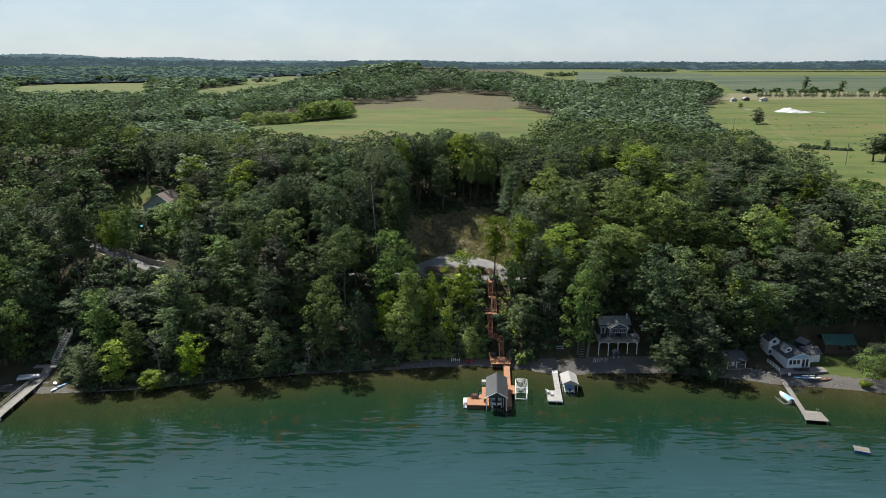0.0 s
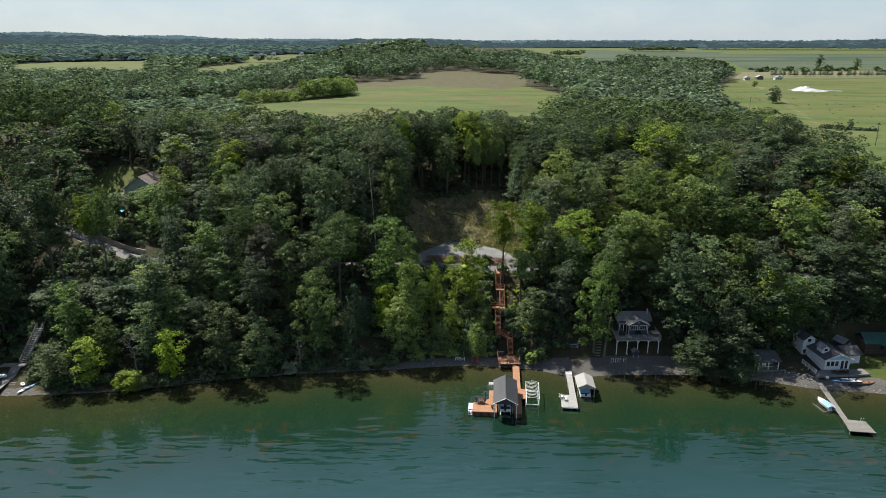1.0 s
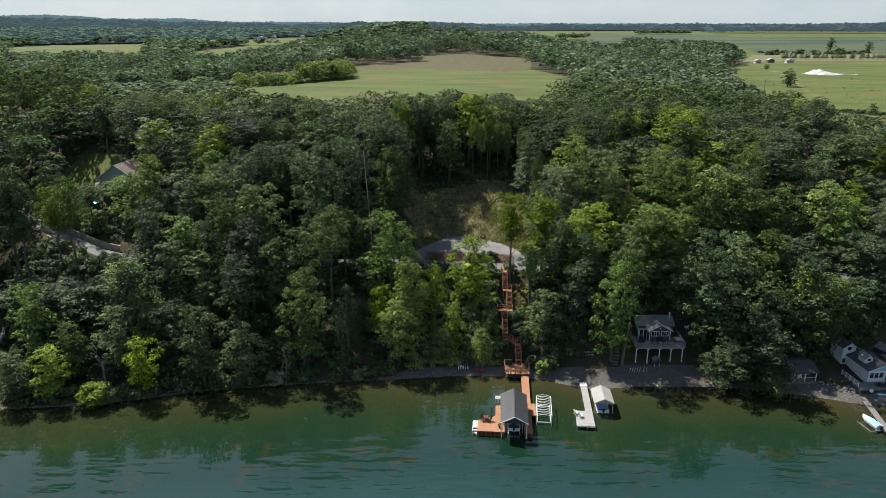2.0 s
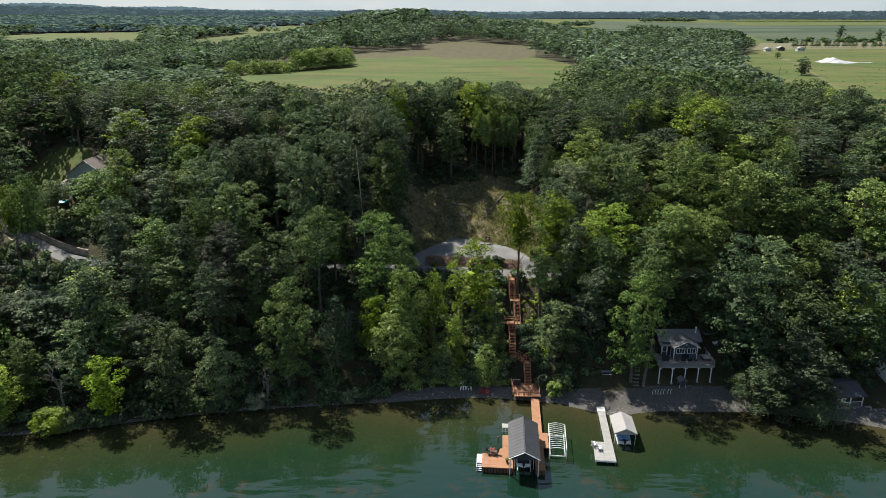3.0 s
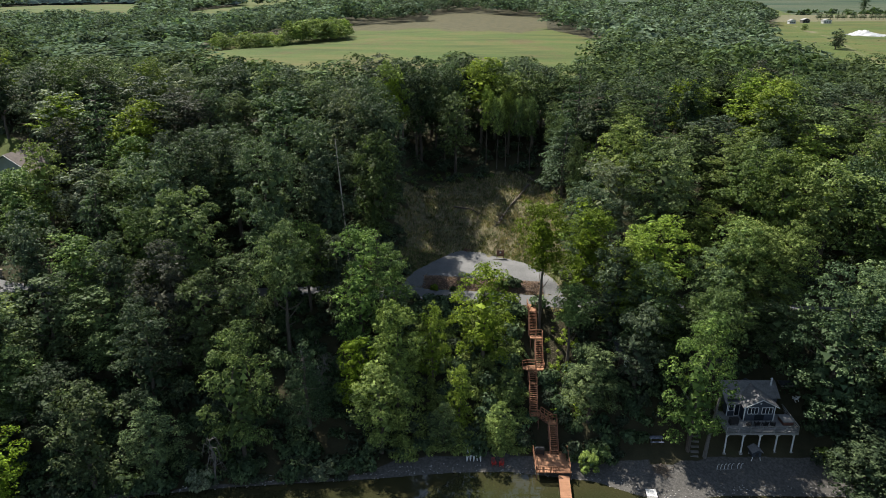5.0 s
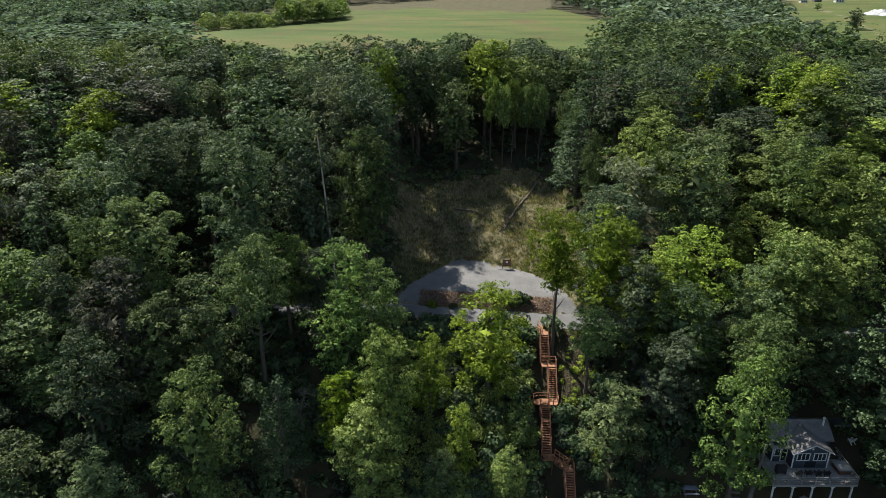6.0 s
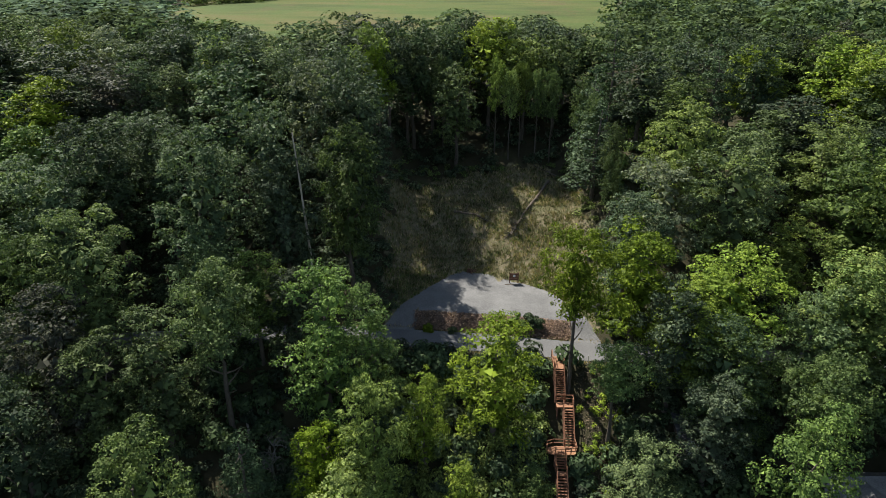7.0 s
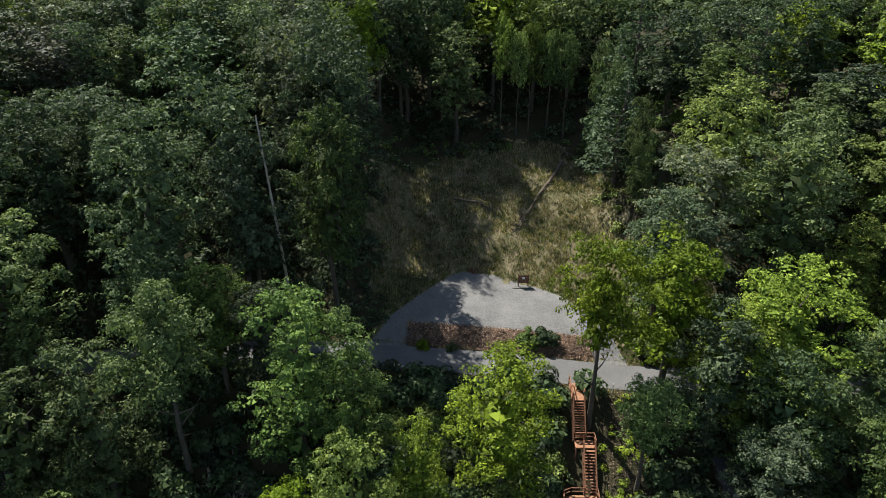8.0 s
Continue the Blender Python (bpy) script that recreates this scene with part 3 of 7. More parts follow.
plant(32.9, 153.4, 24.0, 3.9, "maple")
plant(36.2, 158.8, 25.0, 3.6, "maple", "tall")
for x, y, top, r, kind in [(-18.5, 173.2, 27.5, 3.0, "oak"), (-23.5, 174.2, 29, 3.3, "maple"), (-29, 173.8, 31, 3.5, "oak")]:
    plant(x, y, top, r, kind)
for x, y, top, r, kind in [
    (-13.5, 212, 49, 3.6, "bright"), (-16.9, 225, 49.4, 5.2, "oak"), (-7.7, 222, 50, 4.6, "oak"),
    (26, 221, 48.4, 3.6, "pine"), (21, 209, 43, 3.6, "pine"), (30, 191.5, 42.2, 4.4, "bright"), (21, 204, 38.6, 4.2, "pine"), (26.6, 187, 36, 4.6, "grey"),
    (35.1, 185.5, 40, 5.0, "maple"), (49, 203, 40.7, 5.0, "oak"), (49.8, 184, 39, 5.0, "maple"), (43.4, 198, 39.3, 4.4, "maple"), (21.5, 181, 34, 4.2, "oak"),
    (21, 174, 32, 4.4, "bright"), (30.5, 171.5, 30.9, 4.8, "bright"), (44.5, 169.5, 30.5, 5.0, "bright"), (52, 156, 29.4, 5.6, "oak"),
]:
    plant(x, y, top, r, kind)
for x, y, top, r, kind in [
    (19.6, 157.5, 16.5, 3.6, "maple"), (4.6, 166.0, 26.0, 4.2, "bright"), (60, 147.5, 15.5, 5.2, "oak"), (53.5, 146.5, 10.5, 4.2, "oak"), (47.7, 165, 24, 4.5, "maple"),
    (61, 181.5, 37.4, 5.4, "bright"), (67.7, 178, 33.4, 5.0, "maple"), (75.1, 180, 32.6, 5.0, "maple"), (79.9, 195, 40, 5.6, "oak"), (72, 155, 24.6, 5.4, "oak"),
    (97.9, 201, 41.6, 5.6, "oak"), (101, 185, 32.8, 5.4, "oak"), (74, 216, 45.4, 5.4, "oak"), (53, 180, 39.4, 4.8, "bright"), (-75.6, 203.0, 44.5, 5.2, "grey"),
    (-74, 201, 44, 4.4, "bright"), (-60.6, 208, 46.6, 5.4, "oak"), (-32, 200.6, 45.4, 5.6, "oak"),
]:
    plant(x, y, top, r, kind)
for x, y, top, r, kind in [(-81.2, 168.4, 35.8, 3.2, "maple"), (-86.0, 171, 34.0, 3.0, "bright"), (-86.0, 186.4, 31, 2.8, "maple"), (-79.6, 190.2, 31.6, 3.3, "maple"), (-84.0, 191.8, 30.2, 2.6, "oak"), (-95.5, 170.5, 38, 4.8, "oak"), (-92.5, 169.0, 32, 3.4, "maple")]:
    plant(x, y, top, r, kind, "tall")
for x, y, top, r, kind in [(-14.0, 192, 46, 4.6, "oak"), (-13.8, 199.5, 46, 4.4, "oak"), (-13.6, 185.5, 41, 3.8, "maple"), (42.5, 168.5, 31, 4.6, "maple"), (48.5, 168, 31, 4.6, "bright"), (38.5, 167, 29, 4.2, "maple"), (-17, 206, 47, 4.0, "oak")]:
    plant(x, y, top, r, kind)
for x, y, top, r, kind in [(84, 159.5, 19, 4.2, "oak"), (90, 160.5, 21, 4.4, "oak"), (96, 159.5, 20, 4.4, "maple"), (102, 158, 20, 4.6, "oak"), (107.5, 156, 19, 4.6, "oak"), (78, 158, 20, 4.4, "maple"), (93, 164, 25, 4.4, "oak"), (101, 163, 25, 4.4, "oak"), (87, 165, 26, 4.4, "oak"), (26.5, 169, 28, 4.2, "bright"), (72, 157.5, 22, 4.6, "bright"), (29.8, 166, 24.5, 4.4, "maple"), (24.2, 168, 29, 4.0, "oak"), (28.5, 164.2, 26.5, 3.6, "oak"), (26.6, 160.4, 22.5, 3.4, "oak"), (86, 205, 42, 4.6, "oak"), (70, 205, 42, 4.6, "maple"), (88, 190, 37, 4.6, "oak"), (64, 196, 40, 4.4, "bright"), (93, 214, 44, 4.8, "oak"), (83, 222, 44, 4.8, "oak"), (78, 207, 42, 4.4, "maple")]:
    plant(x, y, top, r, kind)
for x, y, top, r, kind in [(1.0, 157, 13.5, 2.0, "bright"), (6.8, 154.8, 8.5, 1.9, "bright"), (-3.0, 163.5, 20, 2.4, "bright"), (8.6, 159.5, 11.0, 1.6, "maple"), (-1.2, 154.2, 9.5, 1.8, "maple")]:
    plant(x, y, top, r, kind)

for x, y, top, r, kind in [(-13, 229, 48, 4.6, "oak"), (-6, 235, 46, 4.6, "oak"), (1, 239, 45, 4.6, "maple"), (8, 240, 44.5, 4.4, "oak"), (14, 240, 44.5, 4.6, "oak"), (20, 236, 46, 4.6, "oak"), (26, 230, 47, 4.4, "maple"), (-4.5, 227, 46, 3.6, "oak"), (29, 212, 45, 4.4, "oak"), (33, 205, 43, 4.4, "maple")]:
    plant(x, y, top, r, kind)
for x, y, top, r, kind in [(109, 163, 25, 4.6, "oak"), (113, 156, 22, 4.6, "maple"), (117, 164, 27, 4.8, "oak"), (119, 172, 30, 5.0, "oak"), (112, 171, 30, 4.8, "maple"), (117, 181, 33, 5.0, "oak"), (112, 190, 37, 5.0, "oak"), (116, 207, 38, 5.0, "oak"), (110, 199, 39, 5.0, "bright"), (108, 213, 40, 5.0, "maple"), (113, 222, 40, 5.2, "oak"), (-104.5, 175, 35, 4.6, "oak"), (-110, 179, 36, 4.8, "oak"), (-104, 165, 30, 4.4, "maple"), (-111, 169, 33, 4.8, "oak"), (-109, 159, 27, 4.6, "maple"), (-117, 175, 36, 5.0, "oak"), (-101, 157, 24, 4.0, "oak"), (-118, 186, 39, 5.0, "maple"), (-112, 196, 42, 5.0, "oak"), (-107, 222, 46, 5.2, "oak"), (-99, 221, 46, 5.0, "maple"), (-112, 212, 45, 5.0, "oak"), (-91, 220, 46, 4.8, "oak")]:
    plant(x, y, top, r, kind)

KEEP_OPEN = [
    [(-140, 440), (-116, 398), (-84, 440), (-62, 500), (-62, 545), (-100, 525), (-140, 462)],
    [(8.5, 146), (17.5, 146), (17.5, 168), (18.5, 176), (9.0, 176)],
    [(-6, 170), (16, 170), (18, 186), (-6, 184)],
    [(36, 140), (50.5, 140), (51, 166), (38, 166)],
    [(63, 130), (112, 130), (112, 151), (98, 155), (84, 158), (64, 152)],
    [(-112, 130), (-79, 130), (-80.5, 141), (-84, 150), (-86, 158), (-96, 158), (-97, 148), (-112, 146)],
    [(-99, 172), (-72, 165), (-69, 172), (-78, 180), (-77, 206), (-89, 211), (-101, 211), (-104, 190)],
    [(23, 160), (31, 160), (31, 167), (23, 167)],
    [(21, 143), (37, 143), (37, 157.5), (21, 156)],
    [(-8, 151), (10, 151), (10.5, 176), (-9, 176)],
    [(-27, 155), (-16.5, 157), (-16.5, 170), (-27, 172)],
    [(-11, 178), (21, 178), (23, 206), (20, 213), (-9, 213), (-12, 205)],
]


def free(x, y):
    if y - shore(x) < (1.2 if -80 < x < -10 else 2.5) or clearing(np.array(x), np.array(y)) or abs(y - road_y(x)) < 3.4:
        return False
    return not any(in_poly(np.array(x), np.array(y), p) for p in KEEP_OPEN + OPEN)


def near_done(x, y):
    """The stretch of wood in which each tree stands by itself."""
    return y < 229 and abs(x) <= (106 if y < 182 else 50 + (y - 140) * 0.66)


def fill_wood():
    """The rest of the wood, tree by tree, in the spaces between those told apart."""
    spots = []
    for y in np.arange(141, 232, 6.4):
        for x in np.arange(-112, 113, 6.6):
            px, py = x + rng.uniform(-2.6, 2.6), y + rng.uniform(-2.6, 2.6)
            if not near_done(px, py):
                continue
            if free(px, py) and all((px - a) ** 2 + (py - b) ** 2 > (0.62 * c + 2.9) ** 2 for a, b, c in PLANTED):
                spots.append((px, py))
    for px, py in spots:
        d = py - float(shore(px))
        g = float(height(px, py))
        tall = rng.uniform(13.5, 18.5) * (0.62 + 0.38 * min(1, d / 16))
        kind = rng.choice(["oak", "maple", "bright", "grey", "pine", "dry"], p=[0.22, 0.40, 0.27, 0.03, 0.06, 0.02] if -38 < px < 18 and py < 166 else [0.5, 0.38, 0.06, 0.0, 0.04, 0.02] if px > 18 and py < 166 else [0.46, 0.32, 0.10, 0.03, 0.07, 0.02] if px < 18 else [0.25, 0.34, 0.34, 0.03, 0.03, 0.01])
        if -101 < px < -66 and py < 174:
            tall = max(3.5, min(tall, 64.5 - 52.5 * py / 176 - g))
        plant(px, py, g + tall, rng.uniform(3.3, 5.0) * (0.8 + 0.2 * min(1, d / 16)), kind)
    return len(spots)


FILLED = fill_wood()
print("trees", len(PLANTED))


def far_wood(name, label, spots, n, size, templates=5, seed=3, leaves=None):
    """A stretch of distant wood as one mesh of leaf sprays."""
    r = np.random.default_rng(seed)
    forms = [leaf_cloud(r, lobes_of(r, "far"), n, size, False, 4.5, 12.0, True) for _ in range(templates)]
    vs, fs, off, tones = [], [], 0, []
    for x, y, z, rad, tall in spots:
        V, F = forms[r.integers(templates)]
        w = r.uniform(0, 6.28)
        c, s = math.cos(w), math.sin(w)
        q = rad / 4.5
        vs.append(np.stack([x + q * (V[:, 0] * c - V[:, 1] * s), y + q * (V[:, 0] * s + V[:, 1] * c), z + V[:, 2] * tall / 12.0], 1))
        fs.append(F + off)
        off += len(V)
        tones.append(np.full(len(V), min(1.0, max(0.0, 0.5 + 0.55 * noise.noise((x * 0.011, y * 0.011, 4)) + r.uniform(-0.42, 0.42))), np.float32))
    ob = link_mesh(name, np.concatenate(vs), np.concatenate(fs), leaves or HAZED_LEAVES)
    ob.data.attributes.new("tone", "FLOAT", "POINT").data.foreach_set("value", np.concatenate(tones))
    return tagged(ob, label, "wood", kind="stuff")


def wood_spots(x0, x1, y0, y1, step, tall, rad, wedge=0.75, skip=None):
    out = []
    y = y0
    while y < y1:
        for x in np.arange(x0, x1, step):
            px, py = x + rng.uniform(-0.45, 0.45) * step, y + rng.uniform(-0.45, 0.45) * step
            if abs(px) > 60 + py * wedge or (skip and skip(px, py)) or not free(px, py):
                continue
            rr = rad * rng.choice([0.6, 0.8, 1.0, 1.3, 1.65]) * rng.uniform(0.9, 1.1)
            low = 0.8 if px > 78 and py < 500 else 0.58 if -205 < px < -66 and 232 < py < 445 and -px < 0.62 * py - 40 else 0.86 if -115 < px < 60 and py < 272 else 1.0
            rr *= 0.9 if px > 78 and low < 0.9 else 1.0
            out.append((px, py, float(height(px, py)) + tall * (0.2 if py < 260 else 0.04) * low, rr, tall * low * (0.46 + 0.36 * rr / rad) * rng.uniform(0.85, 1.1)))
        y += step
    return out


EDGE_LEAVES = leaf_material("woodland_leaves", (0.040, 0.062, 0.034), (0.084, 0.119, 0.061), 0.0, tone=True)
far_wood("near_woodland", "dense dark green woodland behind the bluff", wood_spots(-300, 300, 132, 330, 8.8, 17, 5.9, 0.8, near_done), 620, 0.55, templates=9, leaves=EDGE_LEAVES)
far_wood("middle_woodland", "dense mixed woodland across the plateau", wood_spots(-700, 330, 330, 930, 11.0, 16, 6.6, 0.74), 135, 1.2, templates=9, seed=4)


def hedge(x0, y0, x1, y1, deep, step, tall=14):
    out = []
    n = int(math.hypot(x1 - x0, y1 - y0) / step) + 1
    for k in range(n):
        for j in range(max(1, int(deep / step))):
            u = k / n
            px, py = x0 + (x1 - x0) * u + rng.uniform(-0.5, 0.5) * step, y0 + (y1 - y0) * u + j * step + rng.uniform(-0.4, 0.4) * step
            out.append((px, py, float(height(px, py)) + tall * 0.1, step * rng.uniform(0.6, 0.95), tall * rng.uniform(0.7, 1.1)))
    return out


bands = []
for b in [(-900, 1500, -640, 1575, 60), (-640, 1560, -540, 1330, 40), (-300, 1400, 190, 1250, 120), (-2000, 2250, -300, 2200, 160), (95, 950, 215, 930, 170), (-270, 950, -30, 950, 200), (-430, 1490, -350, 1500, 14), (-500, 1830, -330, 1990, 40)]:
    bands += hedge(*b, 12)
for b in [(230, 960, 300, 905, 60), (290, 900, 330, 900, 110), (395, 1020, 330, 1350, 60), (560, 2150, 720, 2150, 60), (255, 1700, 330, 1720, 30), (285, 1190, 425, 1160, 30)]:
    bands += hedge(*b, 11)
bands += wood_spots(-1250, -40, 930, 1480, 15, 16, 9.5, 0.72)
distant = wood_spots(-2200, -230, 1480, 2400, 27, 15, 17, 0.72)
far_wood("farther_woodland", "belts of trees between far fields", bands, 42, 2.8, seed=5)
# Leaves that emit a pale blue: distance haze painted as a glow.
def haze_glow_material(name, glow, leaf=(0.02, 0.032, 0.03)):
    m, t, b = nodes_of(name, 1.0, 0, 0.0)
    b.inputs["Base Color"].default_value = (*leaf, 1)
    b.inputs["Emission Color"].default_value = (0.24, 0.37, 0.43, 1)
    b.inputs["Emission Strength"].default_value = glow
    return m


far_wood("distant_woodland", "woods between the far fields, haze painted on as a faint glow", distant, 70, 3.4, seed=15, leaves=haze_glow_material("far_woods_haze_glow", 0.07, (0.055, 0.085, 0.055)))
THICKET = leaf_material("thicket_leaves", (0.13, 0.19, 0.055), (0.20, 0.27, 0.085), 0.03, tone=True)
thicket = []
for k in range(36):
    u = (k + rng.uniform(0, 1)) / 36
    thicket.append((-129 + 34 * u + rng.normal(0, 2), 438 + 14 * u + rng.uniform(0, 16), 29.6, rng.uniform(3.6, 5.4), rng.uniform(8.0, 11.0)))
for k in range(80):
    u = rng.uniform(0, 1)
    thicket.append((-95 + 27 * u, 462 + 34 * u + rng.uniform(-2, 30), 31.0, rng.uniform(4.0, 6.0), rng.uniform(10, 15)))
far_wood("field_thicket", "light green rounded thicket at the hayfield edge", thicket, 360, 0.75, seed=9, leaves=THICKET)
# The farther belt glows more, as thicker painted haze.
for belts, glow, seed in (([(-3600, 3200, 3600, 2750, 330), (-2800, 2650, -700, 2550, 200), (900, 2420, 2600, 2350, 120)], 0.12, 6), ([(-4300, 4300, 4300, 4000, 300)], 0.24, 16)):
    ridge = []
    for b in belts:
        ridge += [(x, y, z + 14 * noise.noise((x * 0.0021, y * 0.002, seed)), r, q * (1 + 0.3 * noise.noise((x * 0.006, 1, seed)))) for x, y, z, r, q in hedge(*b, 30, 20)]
    far_wood("wooded_horizon", "far wooded horizon, its blue-green haze painted as a glow", ridge, 30, 6.5, seed=seed, leaves=haze_glow_material("horizon_haze_glow", glow))


# ---- small builders ----
def box(bm, x0, x1, y0, y1, z0, z1):
    v = [bm.verts.new((x, y, z)) for z in (z0, z1) for y in (y0, y1) for x in (x0, x1)]
    for f in ((0, 2, 3, 1), (4, 5, 7, 6), (0, 1, 5, 4), (2, 6, 7, 3), (0, 4, 6, 2), (1, 3, 7, 5)):
        bm.faces.new([v[i] for i in f])


def slab(bm, pts, z0, z1):
    """A plate with that outline (counter-clockwise), from z0 up to z1."""
    lo, hi = [bm.verts.new((x, y, z0)) for x, y in pts], [bm.verts.new((x, y, z1)) for x, y in pts]
    bm.faces.new(lo[::-1])
    bm.faces.new(hi)
    n = len(pts)
    for i in range(n):
        bm.faces.new((lo[i], lo[(i + 1) % n], hi[(i + 1) % n], hi[i]))


def beam(bm, p, q, w, h):
    """A square bar from p to q."""
    p, q = Vector(p), Vector(q)
    turn = (q - p).to_track_quat("Z", "X")
    ends = []
    for c in (p, q):
        ends.append([bm.verts.new(c + turn @ Vector((a * w / 2, b * h / 2, 0))) for a, b in ((-1, -1), (1, -1), (1, 1), (-1, 1))])
    for k in range(4):
        bm.faces.new((ends[0][k], ends[0][(k + 1) % 4], ends[1][(k + 1) % 4], ends[1][k]))
    bm.faces.new(ends[0][::-1])
    bm.faces.new(ends[1])


def sheet(bm, pts, thick):
    """A flat panel through the corners pts, thickened downwards."""
    hi = [bm.verts.new(p) for p in pts]
    lo = [bm.verts.new((p[0], p[1], p[2] - thick)) for p in pts]
    n = len(pts)
    bm.faces.new(hi)
    bm.faces.new(lo[::-1])
    for i in range(n):
        bm.faces.new((hi[i], lo[i], lo[(i + 1) % n], hi[(i + 1) % n]))


def part(name, bm, material, parent, label=""):
    bmesh.ops.recalc_face_normals(bm, faces=bm.faces)
    me = bpy.data.meshes.new(name)
    bm.to_mesh(me)
    bm.free()
    me.materials.append(material)
    ob = new(name, me)
    ob.parent = parent
    if label:
        ob["label"] = label
    return ob


def made(fn, *args):
    bm = bmesh.new()
    fn(bm, *args)
    return bm


def thing(name, x, y, z, turn, label, category, group=""):
    e = new(name)
    e.matrix_world = pose(x, y, z, 0, 0, turn)
    return tagged(e, label, category, group)


def boards(name, dark, light, pitch, axis, rough=0.75):
    """Sawn boards: each board its own tone, dark joints between."""
    m, t, b = nodes_of(name, rough, 0, 0.3)
    c = node(t, "TexCoord")
    s = node(t, "SeparateXYZ")
    t.links.new(c.outputs["Object"], s.inputs[0])
    d = node(t, "Math")
    d.operation = "DIVIDE"
    d.inputs[1].default_value = pitch
    t.links.new(s.outputs[axis], d.inputs[0])
    fl, fr = node(t, "Math"), node(t, "Math")
    fl.operation, fr.operation = "FLOOR", "FRACT"
    t.links.new(d.outputs[0], fl.inputs[0])
    t.links.new(d.outputs[0], fr.inputs[0])
    w = node(t, "TexWhiteNoise")
    w.noise_dimensions = "1D"
    t.links.new(fl.outputs[0], w.inputs["W"])
    col = ramp(t, w.outputs["Value"], [(0.0, dark), (1.0, light)])
    col = mixed(t, 0.4, col, ramp(t, noise_at(t, 1.2, 5), [(0.3, tuple(v * 0.7 for v in dark)), (0.7, light)]))
    col = mixed(t, 1.0, col, ramp(t, fr.outputs[0], [(0.0, (0.35, 0.35, 0.35)), (0.10, (1, 1, 1))]), "MULTIPLY")
    t.links.new(col, b.inputs["Base Color"])
    bumped(t, b, fr.outputs[0], 0.3, 0.01)
    return m


CEDAR = boards("cedar_decking", (0.225, 0.108, 0.056), (0.325, 0.165, 0.092), 0.14, 1)
CEDAR_RAIL = surface("cedar_rails", (0.17, 0.074, 0.038), (0.25, 0.118, 0.064), 2.0, vary=0.15)
CEDAR_DARK = surface("wet_cedar", (0.09, 0.045, 0.03), (0.16, 0.08, 0.05), 3.0, vary=0.2)
GREY_DECK = boards("grey_decking", (0.21, 0.208, 0.20), (0.29, 0.285, 0.275), 0.15, 1)
GREY_WOOD = boards("weathered_boards", (0.115, 0.108, 0.098), (0.185, 0.175, 0.16), 0.15, 1)
WHITE = surface("white_paint", (0.54, 0.54, 0.53), (0.68, 0.68, 0.67), 1.5, 0.5, fine=20, bump=0.002)
WHITE_VINYL = surface("white_vinyl", (0.60, 0.62, 0.65), (0.72, 0.74, 0.77), 1.0, 0.45, fine=15, bump=0.003)
STEEL_DARK = surface("dark_metal_roof", (0.034, 0.036, 0.041), (0.058, 0.061, 0.067), 0.8, 0.45, 0.2, fine=9, bump=0.004)
SLATE = boards("slate_blue_siding", (0.045, 0.055, 0.072), (0.06, 0.072, 0.092), 0.14, 2, 0.6)
SHINGLE = surface("grey_shingles", (0.10, 0.10, 0.105), (0.21, 0.205, 0.20), 1.2, 0.9, fine=7, bump=0.02, squash=(1, 1, 2))
SHINGLE_DARK = surface("charcoal_shingles", (0.032, 0.034, 0.038), (0.065, 0.067, 0.072), 1.2, 0.9, fine=7, bump=0.02)
PALE_BLUE = boards("pale_blue_siding", (0.22, 0.44, 0.55), (0.30, 0.54, 0.64), 0.14, 2, 0.55)
WHITE_SIDING = boards("white_siding", (0.58, 0.60, 0.62), (0.70, 0.71, 0.72), 0.14, 2, 0.55)
GREEN_ROOF = surface("green_metal_roof", (0.018, 0.065, 0.05), (0.035, 0.10, 0.08), 0.8, 0.45, 0.2, fine=8, bump=0.003)
LOG_WALL = boards("dark_log_wall", (0.045, 0.034, 0.026), (0.09, 0.068, 0.05), 0.22, 2, 0.85)
CANVAS = surface("grey_canvas", (0.21, 0.208, 0.20), (0.28, 0.275, 0.265), 0.6, 0.85, fine=12, bump=0.006)
ALUMINIUM = surface("aluminium", (0.55, 0.55, 0.55), (0.72, 0.72, 0.72), 2.0, 0.45, 0.5, fine=20, bump=0.001)
BLACK = surface("black_plastic", (0.012, 0.012, 0.013), (0.03, 0.03, 0.032), 3.0, 0.5, fine=30, bump=0.002)
RED = surface("red_plastic", (0.30, 0.018, 0.016), (0.42, 0.035, 0.03), 2.0, 0.45, fine=20, bump=0.002)
BLUE = surface("blue_plastic", (0.015, 0.06, 0.18), (0.03, 0.10, 0.26), 2.0, 0.45, fine=20, bump=0.002)
TEAL = surface("turquoise_plastic", (0.05, 0.42, 0.50), (0.10, 0.55, 0.62), 2.0, 0.45, fine=20, bump=0.002)
GELCOAT = surface("white_gelcoat", (0.62, 0.64, 0.66), (0.74, 0.76, 0.78), 0.8, 0.2, fine=10, bump=0.0, spec=0.5)
BLUE_COAT = surface("blue_gelcoat", (0.16, 0.33, 0.55), (0.25, 0.45, 0.68), 0.8, 0.25, fine=10, bump=0.0)
DARK_COVER = surface("dark_boat_cover", (0.03, 0.035, 0.045), (0.07, 0.075, 0.085), 1.0, 0.8, fine=12, bump=0.004)
ASPHALT = surface("asphalt", (0.085, 0.085, 0.086), (0.135, 0.134, 0.133), 0.25, 0.92, fine=6, bump=0.01)
GRAVEL = surface("gravel", (0.09, 0.09, 0.09), (0.17, 0.168, 0.165), 0.35, 0.95, fine=5, bump=0.04)
BLOCK = surface("tan_stone_block", (0.20, 0.165, 0.125), (0.34, 0.285, 0.22), 1.2, 0.9, fine=8, bump=0.03, vary=0.25)
